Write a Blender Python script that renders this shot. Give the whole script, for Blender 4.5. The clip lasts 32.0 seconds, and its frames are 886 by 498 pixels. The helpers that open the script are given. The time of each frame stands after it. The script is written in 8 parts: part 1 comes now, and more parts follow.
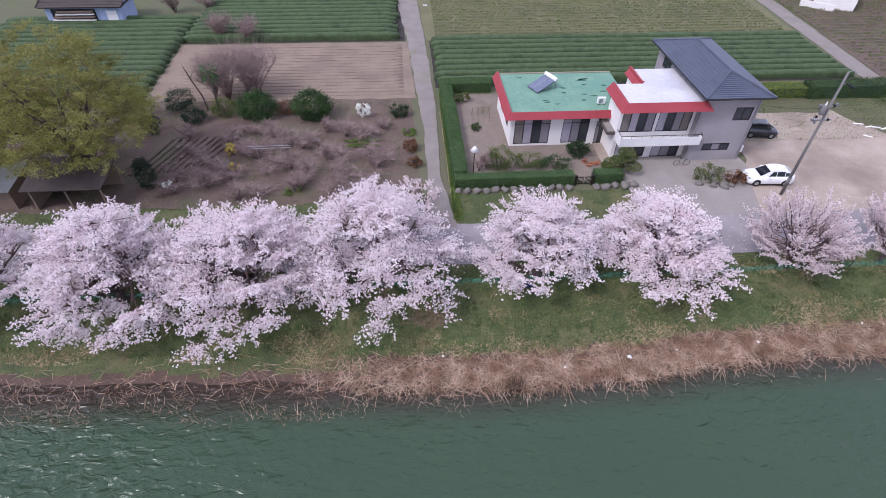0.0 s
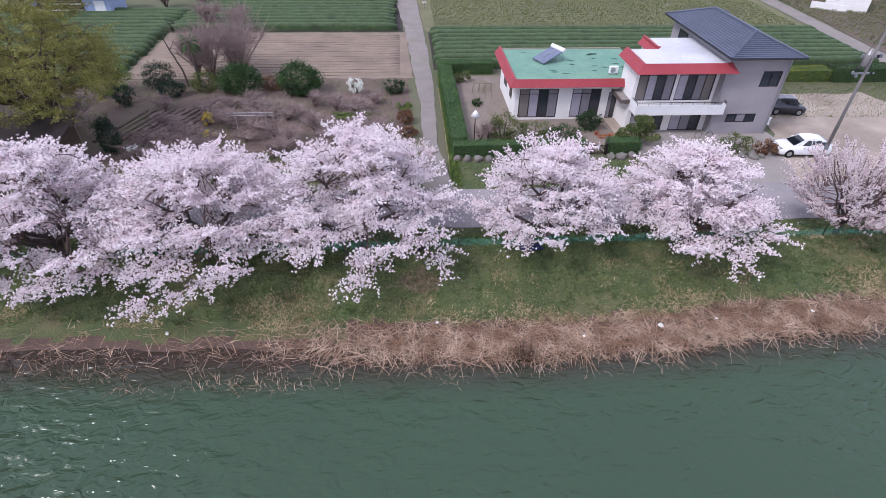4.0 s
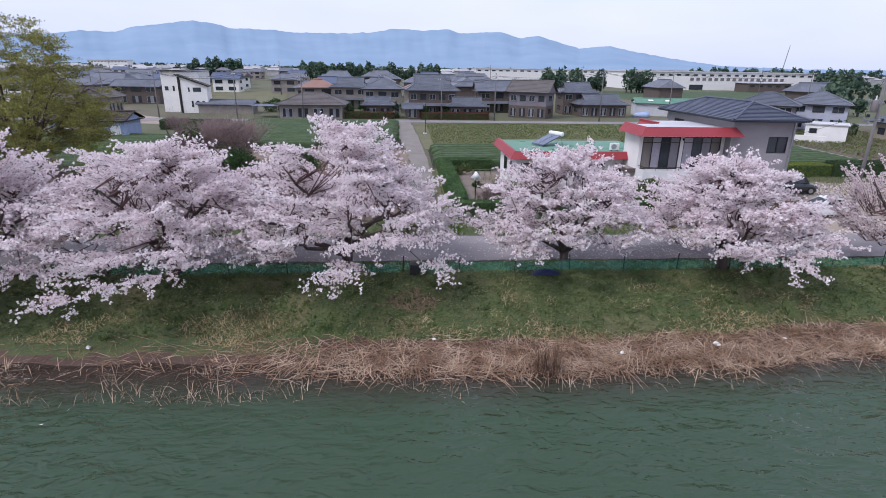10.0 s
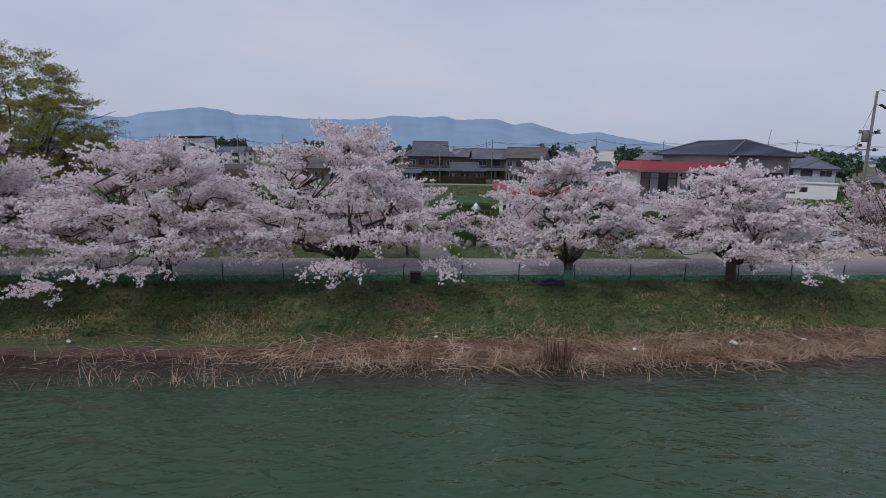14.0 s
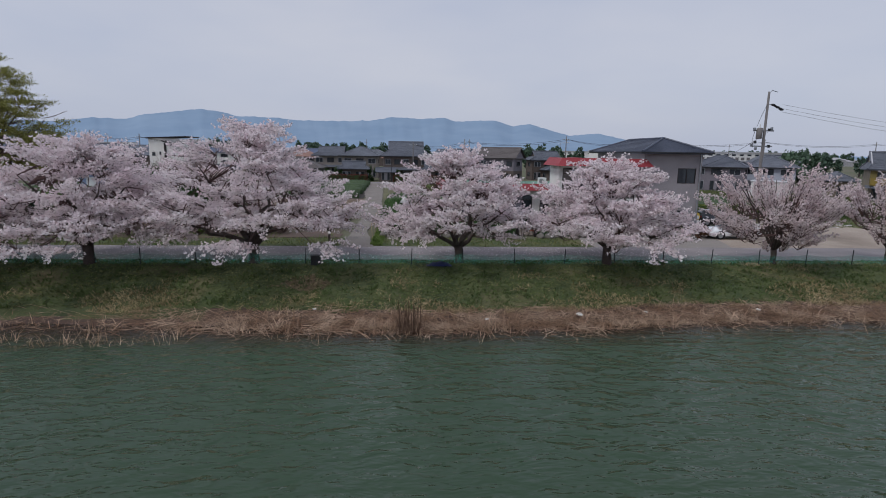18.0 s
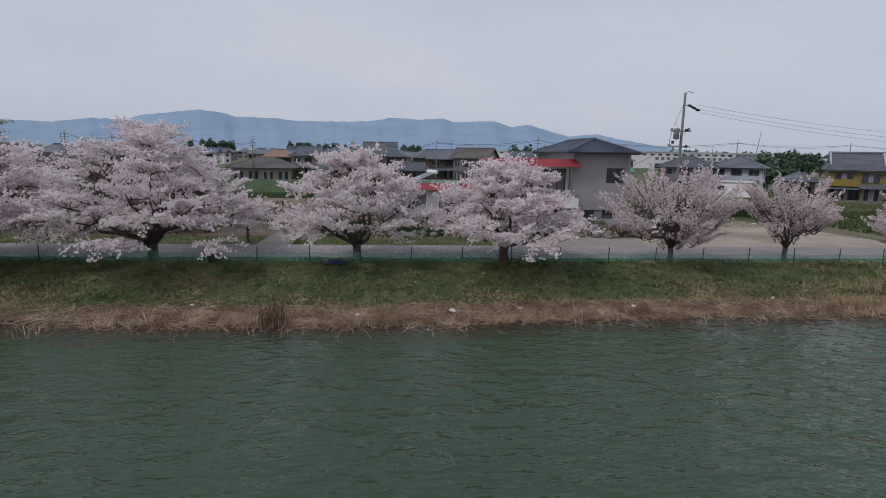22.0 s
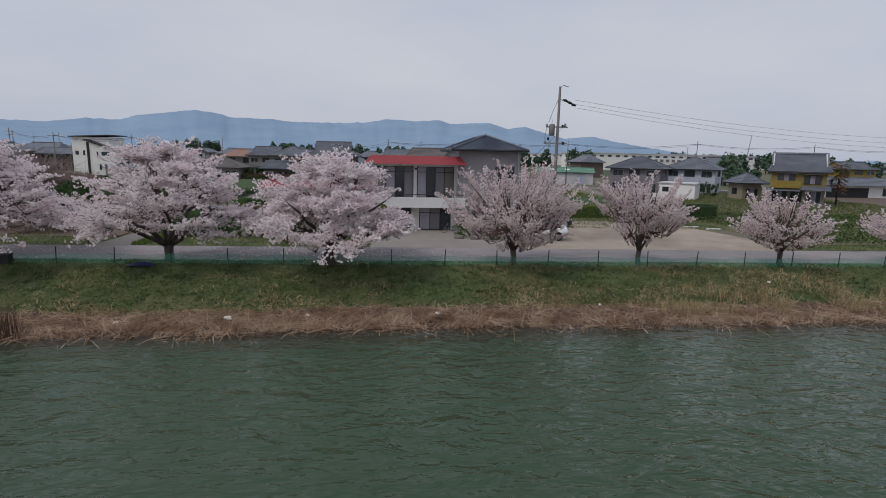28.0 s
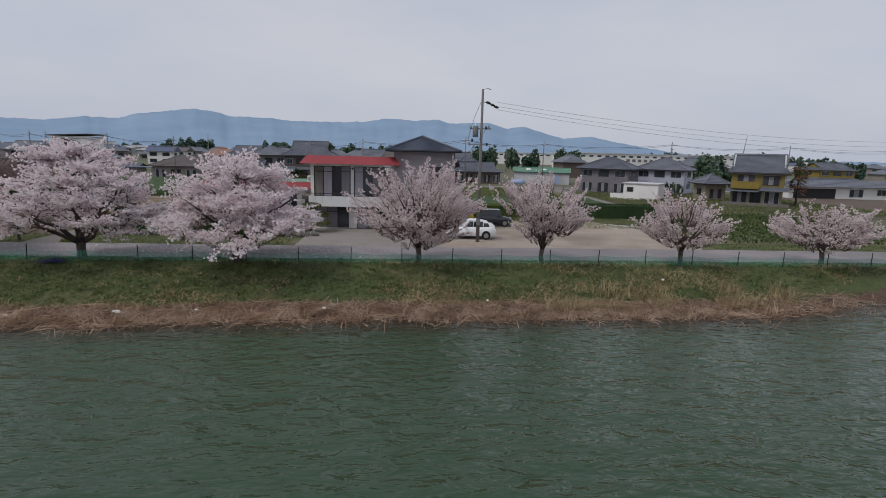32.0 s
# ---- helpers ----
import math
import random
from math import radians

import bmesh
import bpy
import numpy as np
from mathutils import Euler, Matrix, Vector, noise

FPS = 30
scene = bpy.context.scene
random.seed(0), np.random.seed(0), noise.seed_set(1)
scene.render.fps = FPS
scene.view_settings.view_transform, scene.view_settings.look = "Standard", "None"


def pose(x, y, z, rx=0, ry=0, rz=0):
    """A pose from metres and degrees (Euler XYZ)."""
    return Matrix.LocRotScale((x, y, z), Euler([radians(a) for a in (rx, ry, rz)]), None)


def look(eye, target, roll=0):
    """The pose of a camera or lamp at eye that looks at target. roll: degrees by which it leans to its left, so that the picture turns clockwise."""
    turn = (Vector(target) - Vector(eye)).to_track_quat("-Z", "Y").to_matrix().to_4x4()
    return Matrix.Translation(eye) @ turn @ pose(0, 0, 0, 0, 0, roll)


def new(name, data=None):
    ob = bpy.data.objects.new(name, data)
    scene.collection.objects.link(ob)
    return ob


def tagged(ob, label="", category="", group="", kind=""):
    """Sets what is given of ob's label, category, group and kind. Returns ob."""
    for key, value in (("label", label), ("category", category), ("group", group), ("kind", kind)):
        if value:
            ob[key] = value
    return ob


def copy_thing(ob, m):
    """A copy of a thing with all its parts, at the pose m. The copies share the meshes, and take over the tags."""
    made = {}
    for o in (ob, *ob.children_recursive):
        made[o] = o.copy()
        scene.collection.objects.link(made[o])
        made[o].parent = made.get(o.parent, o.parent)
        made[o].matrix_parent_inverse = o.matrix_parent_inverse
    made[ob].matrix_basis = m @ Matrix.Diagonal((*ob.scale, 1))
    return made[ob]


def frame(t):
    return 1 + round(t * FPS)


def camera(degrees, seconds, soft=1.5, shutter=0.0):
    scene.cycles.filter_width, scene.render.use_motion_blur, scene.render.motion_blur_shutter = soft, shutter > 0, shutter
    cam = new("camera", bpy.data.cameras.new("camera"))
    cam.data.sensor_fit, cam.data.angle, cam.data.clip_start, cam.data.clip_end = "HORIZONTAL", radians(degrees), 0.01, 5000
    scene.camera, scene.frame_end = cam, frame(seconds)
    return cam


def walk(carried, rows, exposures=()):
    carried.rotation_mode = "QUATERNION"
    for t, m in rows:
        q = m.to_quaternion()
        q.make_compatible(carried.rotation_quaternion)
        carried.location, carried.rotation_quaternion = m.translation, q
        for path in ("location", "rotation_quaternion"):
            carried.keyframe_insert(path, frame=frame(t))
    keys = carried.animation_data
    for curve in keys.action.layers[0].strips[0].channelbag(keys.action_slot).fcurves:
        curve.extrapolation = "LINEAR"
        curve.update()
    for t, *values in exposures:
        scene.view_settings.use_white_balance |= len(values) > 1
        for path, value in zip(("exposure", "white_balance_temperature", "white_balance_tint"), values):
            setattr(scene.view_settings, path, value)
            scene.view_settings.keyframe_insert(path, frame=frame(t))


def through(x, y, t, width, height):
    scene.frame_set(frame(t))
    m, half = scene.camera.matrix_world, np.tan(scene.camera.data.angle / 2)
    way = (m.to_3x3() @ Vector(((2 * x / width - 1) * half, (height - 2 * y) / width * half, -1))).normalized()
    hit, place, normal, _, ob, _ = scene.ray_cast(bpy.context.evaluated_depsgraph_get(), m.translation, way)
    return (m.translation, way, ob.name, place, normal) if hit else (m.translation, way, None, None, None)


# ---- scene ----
cam = camera(79.5, 32.0, soft=0.9)
METRES, EYE, TILT, LEAN, TURN = 52.0, 29.1, -43.0, -0.8, -4.2
ROWS = [
    (0.0, 0.0, 0.0, 0.0, 0.0, 0.0, -0.0),
    (0.5, -0.0005, 0.0116, -0.0145, -0.02, 0.76, -0.03),
    (1.0, -0.0005, 0.0241, -0.0283, -0.04, 1.5, -0.05),
    (1.5, 0.0004, 0.0387, -0.0418, 0.01, 2.19, -0.12),
    (2.0, 0.0024, 0.054, -0.0545, 0.05, 2.81, -0.19),
    (2.5, 0.0051, 0.0692, -0.0672, 0.17, 3.3, -0.31),
    (3.0, 0.0071, 0.0838, -0.0804, 0.17, 3.79, -0.34),
    (3.5, 0.0074, 0.0982, -0.0945, 0.13, 4.25, -0.34),
    (5.5, 0.0078, 0.1507, -0.1494, 0.11, 5.71, -0.29),
    (6.0, 0.0069, 0.162, -0.1655, 0.06, 6.06, -0.26),
    (6.5, 0.006, 0.1738, -0.1812, 0.03, 6.93, -0.26),
    (7.0, 0.0054, 0.1856, -0.1949, 0.02, 8.89, -0.25),
    (7.5, 0.0059, 0.1972, -0.2065, 0.06, 11.6, -0.26),
    (8.0, 0.0071, 0.2087, -0.2178, 0.07, 14.35, -0.25),
    (8.5, 0.0093, 0.22, -0.2299, 0.17, 17.09, -0.29),
    (9.0, 0.0107, 0.2303, -0.2402, 0.2, 19.53, -0.3),
    (9.5, 0.0107, 0.2391, -0.25, 0.2, 21.84, -0.26),
    (10.0, 0.01, 0.2468, -0.2588, 0.21, 24.07, -0.21),
    (10.5, 0.0094, 0.2551, -0.2679, 0.21, 26.42, -0.23),
    (11.0, 0.0094, 0.2639, -0.2768, 0.21, 28.59, -0.23),
    (11.5, 0.0089, 0.2722, -0.2862, 0.18, 30.77, -0.25),
    (12.0, 0.0079, 0.2803, -0.2953, 0.15, 32.52, -0.23),
    (12.5, 0.0066, 0.2848, -0.3021, 0.08, 32.54, -0.27),
    (13.0, 0.0054, 0.2882, -0.3077, -0.03, 32.56, -0.27),
    (13.5, 0.0047, 0.2913, -0.3124, -0.09, 32.51, -0.23),
    (15.5, 0.0225, 0.2844, -0.3325, -0.4, 32.74, 0.04),
    (16.0, 0.0384, 0.2787, -0.3394, -0.35, 32.76, 0.01),
    (16.5, 0.0574, 0.2728, -0.3461, -0.28, 32.76, -0.01),
    (17.0, 0.0777, 0.2659, -0.3515, -0.26, 32.7, -0.04),
    (17.5, 0.0981, 0.2605, -0.3573, -0.23, 32.78, -0.07),
    (18.0, 0.119, 0.2542, -0.3622, -0.15, 32.71, -0.12),
    (18.5, 0.1361, 0.2492, -0.3672, -0.16, 32.74, -0.12),
    (19.0, 0.1515, 0.2449, -0.3718, -0.14, 32.73, -0.16),
    (19.5, 0.1655, 0.2415, -0.3753, -0.12, 32.72, -0.21),
    (20.0, 0.1791, 0.2403, -0.3775, -0.14, 32.77, -0.21),
    (20.5, 0.1934, 0.24, -0.3774, -0.1, 32.79, -0.22),
    (21.0, 0.2075, 0.2411, -0.376, -0.14, 32.79, -0.16),
    (21.5, 0.2221, 0.2431, -0.3737, -0.15, 32.78, -0.15),
    (22.0, 0.2379, 0.2463, -0.3706, -0.2, 32.78, -0.12),
    (22.5, 0.2555, 0.2502, -0.3663, -0.22, 32.79, -0.14),
    (23.0, 0.2736, 0.2556, -0.3616, -0.22, 32.84, -0.07),
    (23.5, 0.2918, 0.2613, -0.3567, -0.28, 32.85, -0.07),
    (24.0, 0.3098, 0.267, -0.3529, -0.3, 32.93, 0.02),
    (24.5, 0.3267, 0.272, -0.3496, -0.31, 32.98, 0.02),
    (25.0, 0.3428, 0.2766, -0.3474, -0.36, 33.02, 0.01),
    (25.5, 0.3585, 0.2806, -0.346, -0.41, 33.04, -0.0),
    (27.5, 0.4181, 0.2829, -0.3447, -0.57, 32.94, -0.08),
    (28.0, 0.4331, 0.2817, -0.3463, -0.56, 32.96, -0.12),
    (28.5, 0.4483, 0.28, -0.3479, -0.55, 32.96, -0.17),
    (29.0, 0.4641, 0.2784, -0.3491, -0.59, 32.95, -0.17),
    (29.5, 0.4798, 0.2764, -0.3506, -0.6, 32.95, -0.19),
    (30.0, 0.4948, 0.2733, -0.3528, -0.67, 32.94, -0.17),
    (30.5, 0.5088, 0.2703, -0.3551, -0.69, 32.92, -0.18),
    (31.0, 0.5207, 0.2678, -0.3572, -0.72, 32.91, -0.19),
    (31.5, 0.5315, 0.2656, -0.3582, -0.72, 32.91, -0.21),
    (32.0, 0.5417, 0.2647, -0.3584, -0.72, 32.91, -0.23),
]
EXPOSURES = [(0.0, 0.78, 5900, 24), (6.5, 0.89, 5860, 19), (8.0, 0.94, 5840, 18), (9.0, 0.95, 5860, 17), (10.0, 0.53, 5940, 17), (11.0, 0.1, 6050, 17), (12.0, -0.16, 6050, 15), (13.5, -0.26, 6050, 14), (19.0, -0.2, 6250, 11), (23.0, -0.18, 6350, 10), (32.0, -0.18, 6500, 10)]
walk(cam, [(t, pose(0, 0, EYE, TILT, LEAN, TURN) @ pose(METRES * x, METRES * y, METRES * z, 90 + pitch, roll, yaw)) for t, x, y, z, yaw, pitch, roll in ROWS], EXPOSURES)

# ---- world and sun: a bright overcast spring sky ----
SUN_EL, SUN_ROT = radians(50), radians(239)
world = bpy.data.worlds.new("world")
scene.world = world
world.use_nodes = True
wn, wl = world.node_tree.nodes, world.node_tree.links
wn.clear()
w_out, w_bg = wn.new("ShaderNodeOutputWorld"), wn.new("ShaderNodeBackground")
sky = wn.new("ShaderNodeTexSky")
sky.sky_type, sky.sun_disc, sky.sun_elevation, sky.sun_rotation = "NISHITA", False, SUN_EL, SUN_ROT
sky.air_density, sky.dust_density, sky.ozone_density = 1.0, 3.0, 1.0
cloud_co, cloud_map = wn.new("ShaderNodeTexCoord"), wn.new("ShaderNodeMapping")
cloud_map.inputs["Scale"].default_value = (1.0, 1.0, 3.2)
cloud_noise = wn.new("ShaderNodeTexNoise")
cloud_noise.inputs["Scale"].default_value, cloud_noise.inputs["Detail"].default_value, cloud_noise.inputs["Roughness"].default_value = 1.6, 4.0, 0.5
cloud_ramp = wn.new("ShaderNodeValToRGB")
cloud_ramp.color_ramp.elements[0].position, cloud_ramp.color_ramp.elements[0].color = 0.3, (4.5, 4.95, 6.1, 1)
cloud_ramp.color_ramp.elements[1].position, cloud_ramp.color_ramp.elements[1].color = 0.72, (5.9, 6.0, 6.55, 1)
cloud_mix = wn.new("ShaderNodeMix")
cloud_mix.data_type = "RGBA"
cloud_mix.inputs["Factor"].default_value = 0.88
wl.new(cloud_co.outputs["Generated"], cloud_map.inputs["Vector"])
wl.new(cloud_map.outputs["Vector"], cloud_noise.inputs["Vector"])
wl.new(cloud_noise.outputs["Fac"], cloud_ramp.inputs["Fac"])
wl.new(sky.outputs["Color"], cloud_mix.inputs["A"])
wl.new(cloud_ramp.outputs["Color"], cloud_mix.inputs["B"])
wl.new(cloud_mix.outputs["Result"], w_bg.inputs["Color"])
wl.new(w_bg.outputs["Background"], w_out.inputs["Surface"])
w_bg.inputs["Strength"].default_value = 0.115

sun = new("sun", bpy.data.lights.new("sun", "SUN"))
sun.data.energy, sun.data.angle, sun.data.color = 1.45, radians(14), (1.0, 0.97, 0.92)
sun.matrix_world = look((-43, -26, 60), (0, 0, 0))


# ---- mesh helpers ----
class Build:
    """Collects verts and faces of one mesh."""

    def __init__(self):
        self.v, self.f = [], []

    def add(self, verts, faces):
        k = len(self.v)
        self.v += [tuple(p) for p in verts]
        self.f += [tuple(k + i for i in f) for f in faces]
        return self

    def box(self, x0, x1, y0, y1, z0, z1, bevel=0.0):
        if not bevel:
            return self.add([(x0, y0, z0), (x1, y0, z0), (x1, y1, z0), (x0, y1, z0), (x0, y0, z1), (x1, y0, z1), (x1, y1, z1), (x0, y1, z1)],
                            [(3, 2, 1, 0), (4, 5, 6, 7), (0, 1, 5, 4), (1, 2, 6, 5), (2, 3, 7, 6), (3, 0, 4, 7)])
        bm = bmesh.new()
        bmesh.ops.create_cube(bm, size=1.0, matrix=Matrix.Translation(((x0 + x1) / 2, (y0 + y1) / 2, (z0 + z1) / 2)) @ Matrix.Diagonal((x1 - x0, y1 - y0, z1 - z0, 1)))
        bmesh.ops.bevel(bm, geom=bm.edges[:], offset=bevel, segments=2, affect="EDGES", profile=0.5)
        return self.take(bm)

    def take(self, bm, m=None):
        bm.verts.index_update()
        vs = [(m @ v.co if m else v.co)[:] for v in bm.verts]
        fs = [[v.index for v in f.verts] for f in bm.faces]
        bm.free()
        return self.add(vs, fs)

    def prism(self, poly, z0, z1):
        n = len(poly)
        return self.add([(x, y, z0) for x, y in poly] + [(x, y, z1) for x, y in poly],
                        [tuple(range(n))[::-1], tuple(range(n, 2 * n))] + [(i, (i + 1) % n, n + (i + 1) % n, n + i) for i in range(n)])

    def side(self, poly, y0, y1):
        """A profile in x and z, drawn out along y."""
        n = len(poly)
        return self.add([(x, y0, z) for x, z in poly] + [(x, y1, z) for x, z in poly],
                        [tuple(range(n)), tuple(range(n, 2 * n))[::-1]] + [(i, n + i, n + (i + 1) % n, (i + 1) % n) for i in range(n)])

    def tube(self, path, radii, n=6, cap=True):
        k, m = len(self.v), len(path)
        pts = [Vector(p) for p in path]
        for i, p in enumerate(pts):
            d = (pts[min(i + 1, m - 1)] - pts[max(i - 1, 0)])
            d = d.normalized() if d.length > 1e-9 else Vector((0, 0, 1))
            a = d.cross(Vector((0.31, 0.95, 0.1)) if abs(d.z) > 0.9 else Vector((0, 0, 1))).normalized()
            b = d.cross(a)
            r = radii[i] if isinstance(radii, (list, tuple)) else radii
            for j in range(n):
                c = 2 * math.pi * j / n
                self.v.append(tuple(p + r * (math.cos(c) * a + math.sin(c) * b)))
        for i in range(m - 1):
            for j in range(n):
                self.f.append((k + i * n + j, k + i * n + (j + 1) % n, k + (i + 1) * n + (j + 1) % n, k + (i + 1) * n + j))
        if cap:
            self.f.append(tuple(k + j for j in range(n))[::-1])
            self.f.append(tuple(k + (m - 1) * n + j for j in range(n)))
        return self

    def blob(self, x, y, z, rx, ry, rz, seed=0, rough=0.15, sub=2, freq=1.2):
        bm = bmesh.new()
        bmesh.ops.create_icosphere(bm, subdivisions=sub, radius=1.0)
        for v in bm.verts:
            d = 1 + rough * noise.noise(v.co * freq + Vector((seed * 3.7, seed * 1.3, 0)))* 1.6
            v.co = Vector((v.co.x * rx * d, v.co.y * ry * d, v.co.z * rz * d))
        return self.take(bm, Matrix.Translation((x, y, z)))

    def mesh(self, name):
        me = bpy.data.meshes.new(name)
        me.from_pydata(self.v, [], self.f)
        return me


def part(name, b, material, parent=None, label="", smooth=False, kind=""):
    """Links a Build, a mesh or a bmesh as one object, under a thing or a part."""
    if isinstance(b, Build):
        me = b.mesh(name)
    elif isinstance(b, bmesh.types.BMesh):
        me = bpy.data.meshes.new(name)
        b.to_mesh(me)
        b.free()
    else:
        me = b
    if material and not me.materials:
        me.materials.append(material)
    if smooth:
        me.polygons.foreach_set("use_smooth", [True] * len(me.polygons))
    ob = new(name, me)
    if parent:
        ob.parent = parent
    return tagged(ob, label=label, kind=kind)


def thing(name, x, y, z, label, category, group="", turn=0.0):
    ob = new(name)
    ob.empty_display_size = 0.2
    ob.matrix_basis = pose(x, y, z, 0, 0, turn)
    return tagged(ob, label, category, group)


def setting(name, b, material, label="", category="", smooth=False):
    ob = part(name, b, material, None, label, smooth, "structure")
    return tagged(ob, category=category)


def cards(name, centres, size, flat=0.0, seed=0, stretch=1.0, spread=0.35, corners=4):
    """A mesh of many small three- or four-cornered leaves or petals round the centres. flat: how far they lie level."""
    rng = np.random.default_rng(seed)
    n = len(centres)
    a = rng.normal(size=(n, 3))
    a[:, 2] *= 1 - flat
    a /= np.linalg.norm(a, axis=1)[:, None] + 1e-9
    b = rng.normal(size=(n, 3))
    b[:, 2] *= 1 - flat
    b -= a * (a * b).sum(1)[:, None]
    b /= np.linalg.norm(b, axis=1)[:, None] + 1e-9
    s = size * (1 + spread * rng.uniform(-1, 1, (n, 1)))
    up = np.cross(a, b) * s * 0.22
    c = np.asarray(centres, dtype=float)
    k = corners
    if k == 3:
        v = np.stack([c - a * s * 0.62 - b * s * 0.36, c + a * s * 0.62 - b * s * 0.36, c + b * s * 0.72], axis=1).reshape(-1, 3)
    else:
        v = np.stack([c - a * s * stretch * 0.5 + up, c - b * s * 0.5, c + a * s * stretch * 0.5 + up, c + b * s * 0.5], axis=1).reshape(-1, 3)
    me = bpy.data.meshes.new(name)
    me.vertices.add(k * n)
    me.vertices.foreach_set("co", v.astype(np.float32).ravel())
    me.loops.add(k * n)
    me.loops.foreach_set("vertex_index", np.arange(k * n, dtype=np.int32))
    me.polygons.add(n)
    me.polygons.foreach_set("loop_start", np.arange(0, k * n, k, dtype=np.int32))
    me.polygons.foreach_set("loop_total", np.full(n, k, dtype=np.int32))
    me.update(calc_edges=True)
    return me


def blades(name, base, length, lean, width=0.02, seed=0, bend=0.3):
    """A mesh of thin blades or stalks that stand at the base points. length, lean (radians from upright): arrays."""
    rng = np.random.default_rng(seed)
    base = np.asarray(base, dtype=float)
    n = len(base)
    az = rng.uniform(0, 2 * np.pi, n)
    out = np.stack([np.cos(az), np.sin(az), np.zeros(n)], 1)
    up = np.array([0, 0, 1.0])
    d1 = out * np.sin(lean)[:, None] + up * np.cos(lean)[:, None]
    l2 = np.minimum(lean + bend * rng.uniform(0, 2, n), 1.75)
    d2 = out * np.sin(l2)[:, None] + up * np.cos(l2)[:, None]
    side = np.stack([-np.sin(az + rng.uniform(-1.2, 1.2, n)), np.cos(az), rng.uniform(-.3, .3, n)], 1)
    side *= (width * rng.uniform(0.6, 1.4, n))[:, None] / np.linalg.norm(side, axis=1)[:, None]
    L = np.asarray(length)[:, None]
    m = base + d1 * L * 0.55
    tip = m + d2 * L * 0.45
    v = np.stack([base - side, base + side, m + side * 0.8, m - side * 0.8, tip], 1).reshape(-1, 3)
    me = bpy.data.meshes.new(name)
    k = np.arange(n) * 5
    me.vertices.add(5 * n)
    me.vertices.foreach_set("co", v.astype(np.float32).ravel())
    idx = np.stack([k, k + 1, k + 2, k + 3, k + 3, k + 2, k + 4], 1).astype(np.int32)
    me.loops.add(7 * n)
    me.loops.foreach_set("vertex_index", idx.ravel())
    me.polygons.add(2 * n)
    me.polygons.foreach_set("loop_start", np.stack([np.arange(n) * 7, np.arange(n) * 7 + 4], 1).astype(np.int32).ravel())
    me.polygons.foreach_set("loop_total", np.tile(np.array([4, 3], dtype=np.int32), n))
    me.update(calc_edges=True)
    return me


# ---- materials ----
def lin(h):
    c = [int(h[i:i + 2], 16) / 255 for i in (0, 2, 4)]
    return tuple(x / 12.92 if x <= 0.04045 else ((x + 0.055) / 1.055) ** 2.4 for x in c) + (1.0,)


